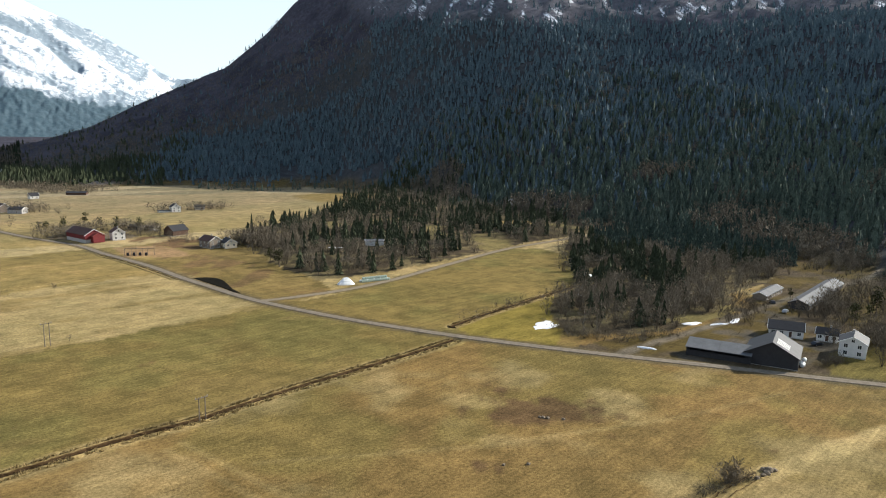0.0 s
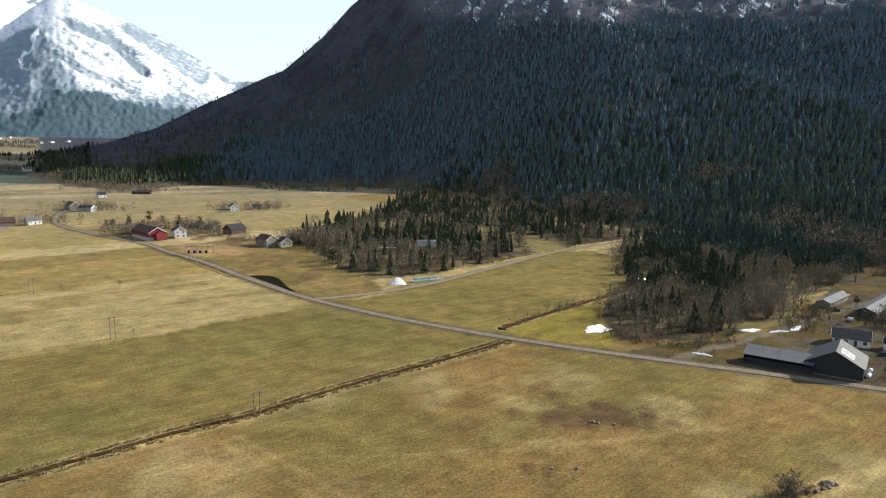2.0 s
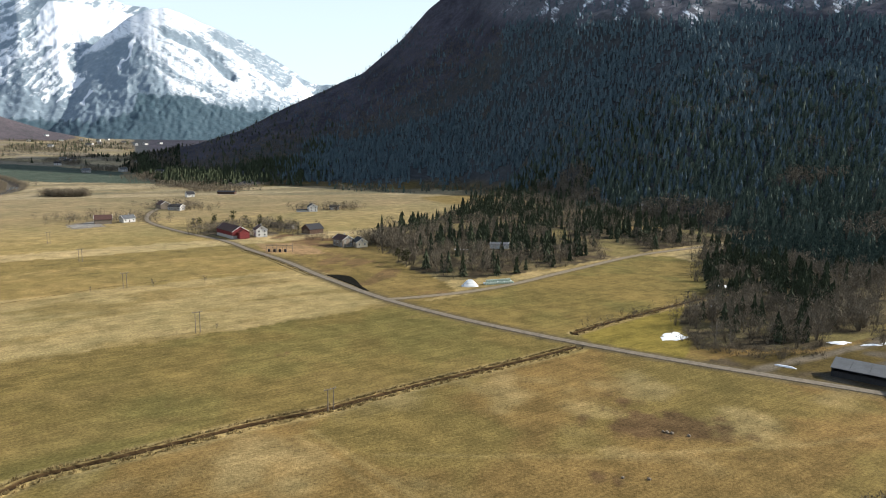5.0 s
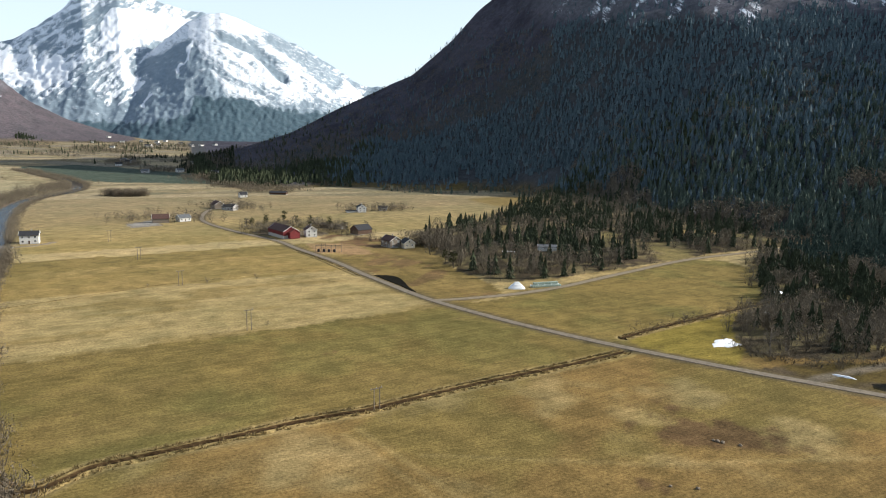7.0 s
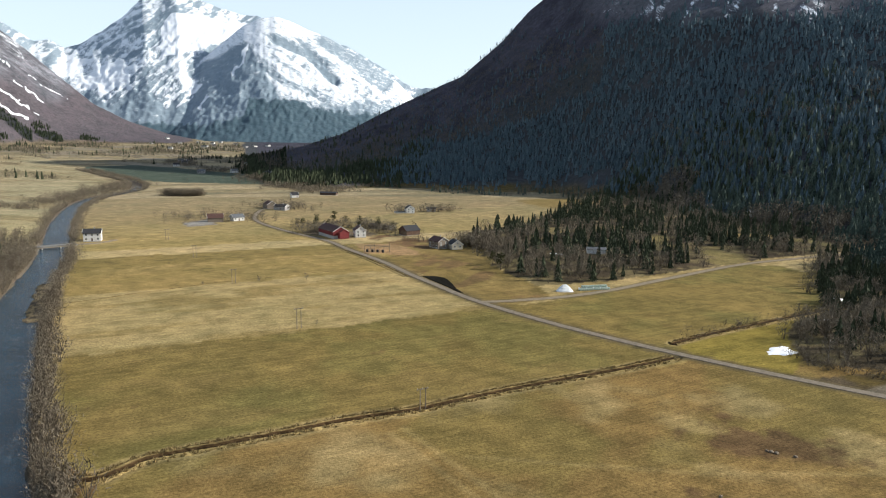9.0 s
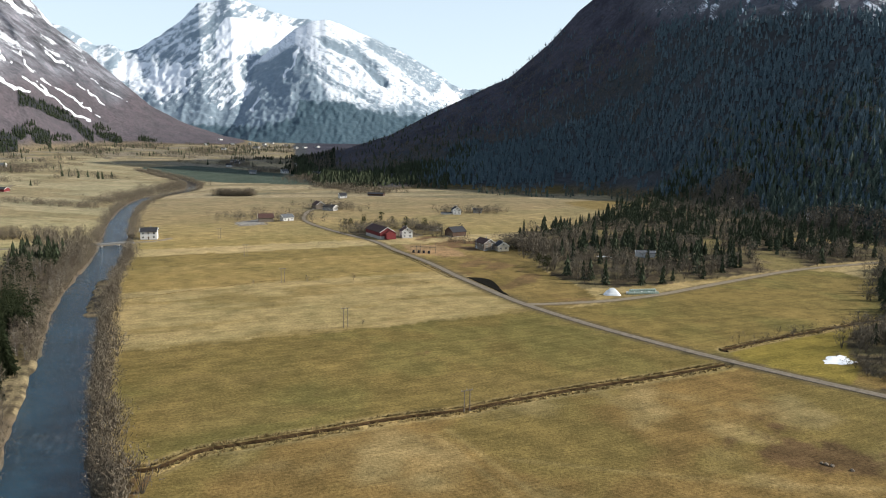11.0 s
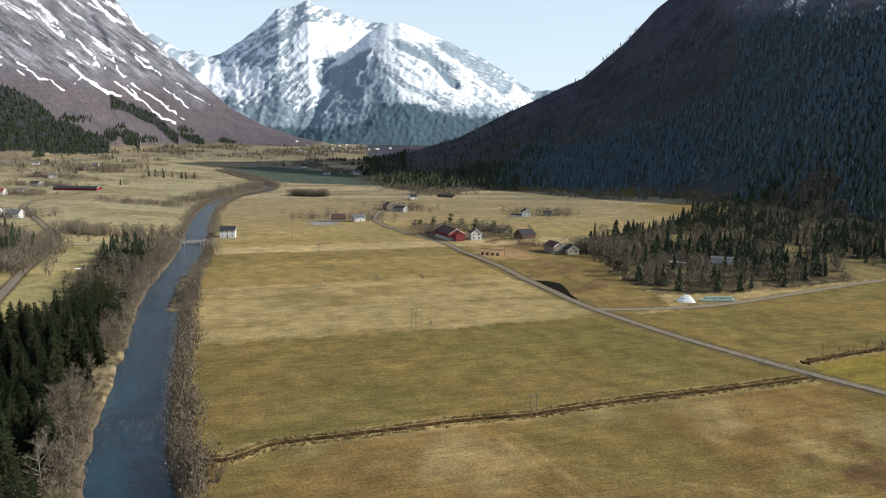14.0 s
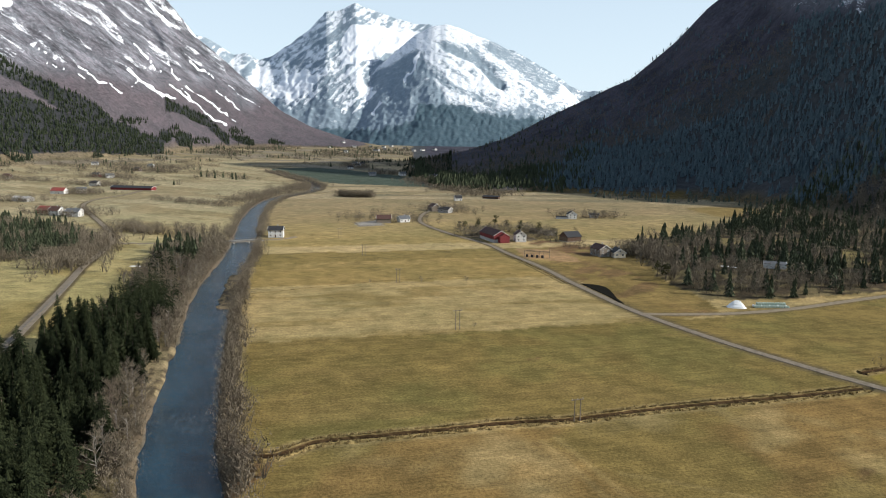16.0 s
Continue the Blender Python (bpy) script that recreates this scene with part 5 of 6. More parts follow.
# the wood thins out beyond the end of the hill
q = np.random.default_rng(41)
n = 2600
az, r = 31.5 + 7.5 * q.random(n) ** 1.5, q.uniform(1080, 2000, n)
x, y = -r * np.sin(np.radians(az)), r * np.cos(np.radians(az))
ok = (r > np.interp(az, [31.5, 34.3, 36, 39], [1080, 1250, 1480, 1800])) & (vnoise(x / 60, y / 60, 2) > 0.30 + 0.06 * (az - 31.5))
x, y, conifer = x[ok], y[ok], q.random(ok.sum()) < 0.55
P = np.stack([x, y, ground_z(x, y)[0] - 0.3], 1)
v1, f1 = scatter(plain_kinds, P[conifer], q.uniform(6, 13, conifer.sum()), 73)
tagged(new("outlying_spruces", mesh_of("outlying_spruces", v1, f1, FAINT_HAZE_SPRUCE)), "dark spruces scattered beyond the end of the hill", "forest", kind="stuff")
v1, f1 = scatter(thin_bare, P[~conifer], q.uniform(4, 9, (~conifer).sum()), 74, (1.2, 1.8))
tagged(new("outlying_birches", mesh_of("outlying_birches", v1, f1, TWIGS)), "leafless birches scattered beyond the end of the hill", "forest", kind="stuff")

# copses and hedges on the near fields
def copse(name, label, line, spread, count, lo, hi, seed, kinds=None):
    q = np.random.default_rng(seed)
    pts = []
    for k in range(count):
        i = q.integers(len(line) - 1)
        u = q.random()
        pts.append((line[i][0] * (1 - u) + line[i + 1][0] * u + q.normal() * spread, line[i][1] * (1 - u) + line[i + 1][1] * u + q.normal() * spread))
    p = np.array(pts)
    p = p[lane(p[:, 0], p[:, 1], RIVER) > 10]
    v, f = scatter(kinds or mid_bare, grounded(p[:, 0], p[:, 1], 0.15), q.uniform(lo, hi, len(p)), seed, (1.0, 1.6))
    tagged(new(name, mesh_of(name, v, f, TWIGS)), label, "brush", kind="stuff")


copse("island_copse", "leafless brown copse standing alone in the fields", [(-612, 712), (-572, 727)], 5, 230, 5, 10, 1, dense_bare)
copse("hedge", "leafless hedge across the fields west of the river", [(-740, 520), (-655, 513), (-610, 520)], 5, 150, 3, 7, 2, dense_bare)
copse("hedge", "tall bare alders along the river's field bank", [(-104, 89), (-125, 104), (-151, 127), (-196, 168), (-260, 227), (-352, 325)], 1.6, 130, 3.5, 8.5, 23)
copse("hedge", "sunlit birch scrub where the shaded hill meets the fields", [(-449, 882), (-488, 846), (-600, 928), (-742, 1060)], 16, 330, 3, 10, 22, dense_bare)
copse("hedge", "leafless trees along the road to the bridge", [(-520, 335), (-490, 322), (-452, 332), (-412, 352)], 7, 170, 3, 10, 3)
copse("hedge", "tall bare trees on both sides of the western road", [(-368, 192), (-398, 222), (-440, 262), (-472, 288)], 10, 190, 4, 10, 16)
copse("hedge", "brown scrub in front of the western spruces", [(-436, 186), (-418, 215), (-416, 245), (-440, 268)], 6, 120, 3, 8, 17)
copse("hedge", "dark dead brush along the overgrown ditch", [(68, 138), (60.5, 134), (51.5, 128.5), (43, 120)], 0.9, 150, 0.6, 1.9, 20, shrub)
copse("hedge", "dark leafless bush by the track", [(60.2, 134.2), (61.4, 134.8)], 0.5, 16, 3.0, 4.6, 21, shrub)
copse("hedge", "dark bushes crowding the red barn", [(-272, 462), (-266, 474), (-252, 484)], 4, 60, 4, 8, 18, dense_bare)
copse("hedge", "shrubs and heaps of brushwood in the yards", [(-232, 478), (-210, 486), (-188, 478), (-168, 456)], 6, 70, 2, 5, 19, dense_bare)
copse("hedge", "brown river-side thicket at the bend", [(-630, 545), (-690, 650), (-740, 760), (-790, 850)], 13, 460, 5, 9, 4, dense_bare)
copse("hedge", "brushy ditch bank between the meadows", [(8, 262), (30, 290), (58, 321), (72, 345)], 2.5, 130, 1.0, 3.2, 5, shrub)
copse("hedge", "low scrub in front of the alder wood", [(44, 262), (50, 244), (66, 240), (88, 247)], 3.5, 130, 1.5, 4.0, 6, shrub)
copse("hedge", "leafless trees round the red barn", [(-290, 492), (-262, 505), (-232, 512), (-205, 500)], 7, 110, 4, 9, 7, dense_bare)
copse("hedge", "leafless garden trees by the white farmhouse", [(-275, 655), (-235, 660), (-215, 668)], 6, 70, 3, 9, 8, dense_bare)
copse("hedge", "birches beside the two houses", [(-140, 455), (-120, 452), (-105, 430)], 7, 90, 6, 11, 9)
copse("hedge", "bare trees along the yard lane", [(150, 262), (165, 285), (185, 300), (215, 335)], 5, 60, 5, 10, 10)

q = np.random.default_rng(77)
under = [sown(w, g, k) for w, g, k in ((WOOD_MID[:6] + [(-40, 470)], 7.0, 51), (WOOD_RIGHT, 7.0, 52), (WOOD_LEFT, 9.0, 53), ([(150, 262), (330, 240), (330, 420), (285, 420), (215, 350)], 6.0, 54), ([(92, 250), (130, 285), (150, 310), (140, 262), (112, 248)], 5.0, 55))]
ux, uy = np.concatenate([a for a, _ in under]), np.concatenate([b for _, b in under])
v1, f1 = scatter(shrub, grounded(ux, uy, 0.1), q.uniform(1.2, 4.4, len(ux)), 12, (1.0, 1.6))
tagged(new("undergrowth", mesh_of("undergrowth", v1, f1, TWIGS)), "brown leafless undergrowth of the valley woods", "brush", kind="stuff")

copse("hedge", "bare trees and shrubs round the farm", [(150, 232), (165, 245), (180, 262), (205, 290)], 6, 90, 4, 9, 11)
copse("hedge", "bare garden trees behind the white farmhouse", [(152, 218), (168, 226), (190, 236), (230, 250)], 6, 70, 4, 8, 12)
copse("hedge", "dark shrubs between barn and farmhouse", [(121, 211), (128, 215), (131, 221)], 1.6, 40, 1.5, 3.5, 13, shrub)
copse("hedge", "shrubs along the yard lane", [(112, 268), (135, 290), (142, 300)], 4, 60, 2, 5, 14)
copse("hedge", "brown alder scrub behind the long barn", [(215, 380), (240, 400), (265, 415)], 9, 90, 4, 8, 15)

# straw tufts on the ditch banks
STRAW = leafy("dry_grass", (0.16, 0.11, 0.05), (0.34, 0.26, 0.12), 0.95)
q = np.random.default_rng(90)


def tuft_arrays(seed):
    q = np.random.default_rng(seed)
    v, f = [], []
    for k in range(9):
        a, lean, h = q.uniform(0, 6.283), q.uniform(0.1, 0.55), q.uniform(0.6, 1.0)
        px, py = q.uniform(-0.3, 0.3, 2)
        s = len(v)
        w = 0.10
        v += [(px - math.sin(a) * w, py + math.cos(a) * w, -0.1), (px + math.sin(a) * w, py - math.cos(a) * w, -0.1), (px + math.cos(a) * lean, py + math.sin(a) * lean, h)]
        f.append((s, s + 1, s + 2))
    return np.array(v), np.array(f)


tx, ty = [], []
for line, count, wide in ((DITCH, 1500, 2.0), (FIELD_DITCH, 500, 1.6)):
    for k in range(count):
        i = q.integers(1, len(line))
        (ax, ay), (bx, by), u = line[i - 1], line[i], q.random()
        L = math.hypot(bx - ax, by - ay)
        off = q.choice((-1, 1), p=(0.35, 0.65)) * wide * (0.75 + abs(q.normal()) * 0.3)
        tx.append(ax + (bx - ax) * u - (by - ay) / L * off)
        ty.append(ay + (by - ay) * u + (bx - ax) / L * off)
tx, ty = np.array(tx), np.array(ty)
P = np.stack([tx, ty, ground_z(tx, ty, False)[0]], 1)
v1, f1 = scatter([tuft_arrays(s) for s in range(5)], P, q.uniform(0.4, 1.0, len(tx)), 13, (0.9, 1.6))
tagged(new("ditch_grass", mesh_of("ditch_grass", v1, f1, STRAW)), "tufts of dry straw grass on the ditch banks", "grass", kind="stuff")

for k, (line, count, lab) in enumerate((([(-690, 345), (-660, 365), (-630, 365)], 60, "leafless garden trees round a white house"), ([(-930, 505), (-900, 530), (-870, 500)], 60, "bare trees round a farm"),
                                        ([(-860, 395), (-820, 425)], 40, "bare trees behind a grey shed"), ([(-1030, 590), (-1000, 615), (-960, 620)], 70, "leafless grove at the hamlet"),
                                        ([(-1190, 690), (-1150, 725), (-1100, 730)], 80, "leafless grove on the slope"), ([(-1290, 835), (-1240, 860), (-1180, 860)], 90, "bare trees round hillside farms"),
                                        ([(-1390, 900), (-1320, 945), (-1250, 950)], 90, "bare trees below the hill"), ([(-1300, 560), (-1200, 560), (-1120, 600)], 110, "brown brush on the western slope"),
                                        ([(-1130, 1330), (-1060, 1320), (-1010, 1240)], 90, "trees of the far hamlet"), ([(-900, 1150), (-830, 1160), (-800, 1250)], 90, "trees under the shaded slope"),
                                        ([(-430, 505), (-395, 525), (-360, 530)], 30, "bare trees round the paddock"), ([(-420, 640), (-390, 640), (-365, 620)], 30, "bare trees round the bend farm"))):
    copse("hedge", lab, line, 14, int(count * 2.4), 3, 9, 30 + k, dense_bare)

# ---- buildings ----
WHITE = plain("white_boards", (0.62, 0.61, 0.59), 0.6, 0.8, 0.08, 0.01)
CREAM = plain("cream_boards", (0.56, 0.50, 0.38), 0.65, 0.8, 0.1, 0.01)
RED = plain("red_boards", (0.16, 0.026, 0.028), 0.7, 0.8, 0.18, 0.01)
BROWN = plain("brown_boards", (0.085, 0.05, 0.035), 0.8, 0.8, 0.2, 0.01)
TARRED = plain("dark_boards", (0.035, 0.035, 0.038), 0.8, 0.8, 0.2, 0.01)
GREY_WALL = plain("grey_wall", (0.34, 0.33, 0.32), 0.8, 0.8, 0.12, 0.01)
CONCRETE = plain("concrete", (0.40, 0.39, 0.37), 0.9, 0.7, 0.15, 0.02)
DARK_TILES = plain("dark_roof", (0.034, 0.034, 0.038), 0.8, 1.2, 0.2, 0.03)
BROWN_TILES = plain("brown_roof", (0.085, 0.046, 0.038), 0.8, 1.2, 0.2, 0.03)
RED_TILES = plain("red_roof", (0.26, 0.06, 0.05), 0.7, 1.2, 0.2, 0.03)
GREY_ROOF = plain("grey_sheet_roof", (0.115, 0.120, 0.127), 0.7, 0.4, 0.2, 0.01)
SLATE = plain("slate_sheets", (0.062, 0.066, 0.072), 0.65, 0.4, 0.15, 0.01)
TRIM = plain("white_trim", (0.78, 0.78, 0.76), 0.55, 2, 0.06, 0.005)
WOOD = plain("grey_timber", (0.20, 0.165, 0.13), 0.85, 1.2, 0.25, 0.02)
SNOW = plain("old_snow", (0.86, 0.87, 0.90), 0.7, 0.5, 0.06, 0.08)
GLASS, gt, gb = material("window_glass", 0.08)
gb.inputs["Base Color"].default_value = (0.02, 0.025, 0.03, 1)
gb.inputs["Specular IOR Level"].default_value = 0.6


def house(name, label, x, y, turn, L, W, h, rise, wall, roof, floors=2, per_side=3, gable_windows=2, chimney=True, base=0.5, category="house", eave=0.5, door=True,
          foundation=True):
    """A gabled house: ridge along its own x axis, turned about z by degrees."""
    ob = tagged(new(name), label, category)
    ob.matrix_basis = pose(x, y, zat(x, y) - 0.15, 0, 0, turn)
    if foundation:
        part("foundation", box(bmesh.new(), 0, 0, (base - 0.8) / 2 + 0.0, L - 0.1, W - 0.1, base + 0.8), CONCRETE, ob)
    part("wall", prism(bmesh.new(), [(-W / 2, base), (W / 2, base), (W / 2, base + h), (0, base + h + rise), (-W / 2, base + h)], "x", -L / 2, L / 2), wall, ob)
    pitch = math.atan2(rise, W / 2)
    t = 0.22
    for s in (-1, 1):
        e = W / 2 + eave
        z0, z1 = base + h + rise + 0.02, base + h - eave * math.tan(pitch) + 0.02
        bm = prism(bmesh.new(), [(0, z0), (0, z0 + t), (s * e, z1 + t), (s * e, z1)], "x", -L / 2 - eave, L / 2 + eave)
        part("roof", bm, roof, ob)
        for gx in (-1, 1):
            bm = prism(bmesh.new(), [(0, z0 - 0.05), (0, z0 + t + 0.03), (s * (e + 0.03), z1 + t + 0.03), (s * (e + 0.03), z1 - 0.05)], "x",
                       gx * (L / 2 + eave) - 0.04, gx * (L / 2 + eave) + 0.06)
            part("bargeboard", bm, TRIM if wall not in (TARRED, BROWN) else wall, ob)
    if chimney:
        bm = box(bmesh.new(), L * 0.12, 0.25, base + h + rise + 0.4, 0.6, 0.6, 1.5)
        box(bm, L * 0.12, 0.25, base + h + rise + 1.2, 0.75, 0.75, 0.12)
        part("chimney", bm, GREY_WALL, ob)

    def window(px, py, pz, along, w=1.1, hh=1.25):
        o = 1 if (py if along == "x" else px) > 0 else -1
        if along == "x":
            f = part("window", box(bmesh.new(), px, py + o * 0.02, pz, w + 0.24, 0.10, hh + 0.24), TRIM, ob)
            part("pane", box(bmesh.new(), px, py + o * 0.05, pz, w, 0.08, hh), GLASS, f)
            part("mullion", box(bmesh.new(), px, py + o * 0.07, pz, 0.08, 0.08, hh), TRIM, f)
        else:
            f = part("window", box(bmesh.new(), px + o * 0.02, py, pz, 0.10, w + 0.24, hh + 0.24), TRIM, ob)
            part("pane", box(bmesh.new(), px + o * 0.05, py, pz, 0.08, w, hh), GLASS, f)
            part("mullion", box(bmesh.new(), px + o * 0.07, py, pz, 0.08, 0.08, hh), TRIM, f)

    storey = h / max(floors, 1)
    for k in range(floors):
        zc = base + storey * (k + 0.55)
        for s in (-1, 1):
            for i in range(per_side):
                if door and s < 0 and k == 0 and i == per_side // 2:
                    d = part("door", box(bmesh.new(), -L / 2 + L * (i + 0.5) / per_side, -W / 2 - 0.03, base + 1.05, 1.0, 0.12, 2.1), BROWN, ob)
                    part("door_frame", box(bmesh.new(), -L / 2 + L * (i + 0.5) / per_side, -W / 2 - 0.01, base + 1.1, 1.25, 0.08, 2.3), TRIM, ob)
                    continue
                window(-L / 2 + L * (i + 0.5) / per_side, s * W / 2, zc, "x")
            for i in range(gable_windows):
                window(s * L / 2, -W / 2 + W * (i + 0.5) / gable_windows, zc, "y")
    if gable_windows and rise > 2:
        for s in (-1, 1):
            window(s * L / 2, 0, base + h + rise * 0.38, "y", 0.9, 1.0)
    return ob


def annex(ob, name, cx, cy, L, W, z0, h, rise, wall, roof, along="x", eave=0.35):
    """A lower gabled wing built on to a house."""
    o = [(-W / 2, z0), (W / 2, z0), (W / 2, z0 + h), (0, z0 + h + rise), (-W / 2, z0 + h)]
    shift = (lambda pts: [(a + (cy if along == "x" else cx), b) for a, b in pts])
    c = cx if along == "x" else cy
    part(name, prism(bmesh.new(), shift(o), along, c - L / 2, c + L / 2), wall, ob)
    pitch = rise / (W / 2)
    for s in (-1, 1):
        e = W / 2 + eave
        z_a, z_b = z0 + h + rise + 0.02, z0 + h - eave * pitch + 0.02
        part(name + "_roof", prism(bmesh.new(), shift([(0, z_a), (0, z_a + 0.2), (s * e, z_b + 0.2), (s * e, z_b)]), along, c - L / 2 - eave, c + L / 2 + eave), roof, ob)



# the farm by the road
barn = house("barn", "large tarred barn with sheet roof and skylights", 109.3, 217.7, 60, 16, 15.5, 3.6, 4.2, TARRED, SLATE, 0, 0, 0, False, 0.4, "barn", 0.5, False)
for i in range(4):
    part("skylight", box(bmesh.new(), -5.6 + 1.6 * i, -3.0, 0.4 + 3.6 + 4.2 * (1 - 3.0 / 7.75) + 0.30, 0.7, 4.2, 0.06, Matrix.Rotation(math.atan2(4.2, 7.75), 4, "X")), TRIM, barn,
         "pale translucent sheet")
part("gate", box(bmesh.new(), -8.05, 2.0, 2.0, 0.12, 3.6, 3.2), TARRED, barn)


def lean_to(name, label, x, y, turn, L, W, front, back, wall, roof):
    """A long open-fronted shed whose roof slopes to the front (-y)."""
    ob = tagged(new(name), label, "shed")
    ob.matrix_basis = pose(x, y, zat(x, y) - 0.15, 0, 0, turn)
    part("back_wall", box(bmesh.new(), 0, W / 2 - 0.1, back / 2, L, 0.2, back), wall, ob)
    for s in (-1, 1):
        part("side_wall", prism(bmesh.new(), [(-W / 2, 0), (W / 2 - 0.2, 0), (W / 2 - 0.2, back), (-W / 2, front)], "x", s * (L / 2 - 0.1) - 0.1, s * (L / 2 - 0.1) + 0.1), wall, ob)
    for i in range(6):
        part("post", box(bmesh.new(), -L / 2 + 0.4 + (L - 0.8) * i / 5, -W / 2 + 0.15, front / 2, 0.2, 0.2, front), TARRED, ob)
    part("front_panel", box(bmesh.new(), 0, -W / 2 + 0.35, front * 0.32, L - 0.3, 0.1, front * 0.64), wall, ob)
    n = 4
    for i in range(n):
        a, b = -L / 2 - 0.3 + (L + 0.6) * i / n, -L / 2 - 0.3 + (L + 0.6) * (i + 1) / n - 0.05
        part("roof_sheet", prism(bmesh.new(), [(-W / 2 - 0.6, front - 0.05), (W / 2 + 0.3, back + 0.12), (W / 2 + 0.3, back + 0.26), (-W / 2 - 0.6, front + 0.10)], "x", a, b), roof, ob)
    return ob


lean_to("cart_shed", "long open cart shed with a grey sheet roof", 92.6, 220.3, -30, 20, 6.5, 3.1, 4.6, TARRED, GREY_ROOF)
house("outbuilding", "white outbuilding with a dark blue-black roof", 128.6, 248.4, -26, 11.5, 8, 2.7, 2.2, WHITE, DARK_TILES, 1, 4, 1, False, 0.4)
house("cottage", "small white cottage with dark roof and chimney", 140.8, 242.2, -34, 6.8, 5.6, 2.6, 1.6, WHITE, DARK_TILES, 1, 3, 1)
house("farmhouse", "white two-storey farmhouse with grey roof on a lawn", 140.0, 225.2, 56, 9.5, 8, 4.7, 2.1, WHITE, SLATE, 2, 3, 2)
house("livestock_barn", "long low dark barn with pale sheet roof", 175.5, 313.5, 49, 66, 8, 2.4, 1.8, TARRED, GREY_ROOF, 0, 0, 0, False, 0.3, "barn", 0.6, False)
house("old_shed", "long weathered low shed with a grey roof", 153.5, 316, 48.5, 25, 6, 2.3, 1.3, WOOD, GREY_ROOF, 1, 7, 0, False, 0.2, "shed", 0.4, False)

# the farm with the red barn
red = house("red_barn", "red barn with brown roof on a pale base", -241.5, 457.5, 141, 28, 11.5, 3.0, 3.4, RED, BROWN_TILES, 0, 0, 0, False, 2.4, "barn", 0.5, False)
annex(red, "porch_wing", -15.0, -1.5, 6, 7.5, 0.4, 4.4, 2.2, RED, RED_TILES, "x")
house("farmhouse", "white farmhouse with brown roof beside the red barn", -221.5, 462, -52, 9, 8, 5.0, 2.8, WHITE, BROWN_TILES, 2, 3, 2)
house("log_barn", "dark brown timber barn among heaps", -192, 489, 60, 13, 10, 3.6, 3.4, BROWN, DARK_TILES, 0, 0, 0, False, 0.4, "barn", 0.5, False)
house("house", "weathered brown-grey house with a brown tiled roof", -150, 437.5, -38, 12, 8.5, 4.6, 2.6, WOOD, BROWN_TILES, 2, 3, 2)
house("house", "cream house with dark roof beside birches", -138, 437, -55, 10, 7.5, 3.2, 2.6, CREAM, DARK_TILES, 1, 3, 2)
house("garage", "black garage behind the red barn", -232, 514, -12, 9, 6, 2.6, 1.4, TARRED, DARK_TILES, 0, 0, 0, False, 0.2, "garage", 0.3, False)
house("garage", "grey-green shed behind the white farmhouse", -219, 511, -12, 8, 6, 2.4, 1.2, GREY_WALL, DARK_TILES, 0, 0, 0, False, 0.2, "garage", 0.3, False)
house("machine_shed", "dark shed with rusty roof behind the barn", -262, 488, 141, 14, 8, 3.2, 1.8, BROWN, BROWN_TILES, 0, 0, 0, False, 0.3, "shed", 0.4, False)

# farms further up the valley
h = house("farmhouse", "white house on the hay meadow below the mountain", -250, 637, -55, 9, 8, 4.6, 2.8, WHITE, DARK_TILES, 2, 3, 2)
annex(h, "terrace_wing", -1.0, -9.5, 11, 5, 0.2, 1.6, 0.6, WHITE, DARK_TILES, "y")
house("shed", "grey shed among leafless garden trees", -235, 659, 20, 9, 6, 2.6, 1.6, GREY_WALL, DARK_TILES, 1, 2, 1, False, category="shed")
house("barn", "grey-brown barn with red-brown roof at the road bend", -404, 625, -40, 15, 10, 4.2, 3.4, WOOD, BROWN_TILES, 0, 0, 0, False, 0.4, "barn", 0.5, False)
house("house", "pale grey house beside a barn at the road bend", -384, 616, -6, 14, 8, 3.6, 2.0, GREY_WALL, DARK_TILES, 1, 4, 2)
house("cottage", "white cottage far up the meadow", -452, 755, 50, 9, 7, 3.2, 3.0, WHITE, DARK_TILES, 1, 2, 1)
house("shed", "low dark shed under the mountain", -434, 812, 10, 22, 8, 2.4, 1.6, BROWN, DARK_TILES, 0, 0, 0, False, category="shed", door=False)
house("barn", "brown-roofed barn beside the riding paddock", -381, 503, 40, 13, 9, 3.6, 3.2, WOOD, BROWN_TILES, 0, 0, 0, False, 0.4, "barn", 0.5, False)
house("house", "white house beside the riding paddock", -367, 515, 60, 10, 8, 3.2, 2.4, WHITE, GREY_ROOF, 1, 3, 2)
house("shed", "white shed behind the paddock barn", -394, 517, 30, 7, 5, 2.6, 1.4, WHITE, GREY_ROOF, 0, 0, 0, False, category="shed", door=False)
house("farmhouse", "white two-storey house beside the river bridge", -382, 369, 38, 11, 8.5, 5.6, 2.4, WHITE, DARK_TILES, 2, 3, 2)
house("farmhouse", "white house with red-brown roof west of the river", -656, 352, 20, 11, 9, 4.4, 3.2, WHITE, BROWN_TILES, 2, 3, 2)
house("barn", "red-roofed barn behind a white house", -680, 358, 20, 20, 9, 3.4, 3.4, RED, RED_TILES, 0, 0, 0, False, 0.4, "barn", 0.5, False)
house("barn", "white barn with red roof on the western fields", -912, 496, 30, 18, 11, 4.0, 3.6, WHITE, RED_TILES, 1, 4, 1, False, category="barn")
house("house", "white house beside a red-roofed barn", -905, 522, 60, 12, 9, 4.4, 2.8, WHITE, GREY_ROOF, 2, 3, 2)
house("shed", "grey shed with pale roof on the western slope", -835, 411, 12, 24, 10, 3.4, 2.0, GREY_WALL, CONCRETE, 1, 5, 1, False, category="shed")
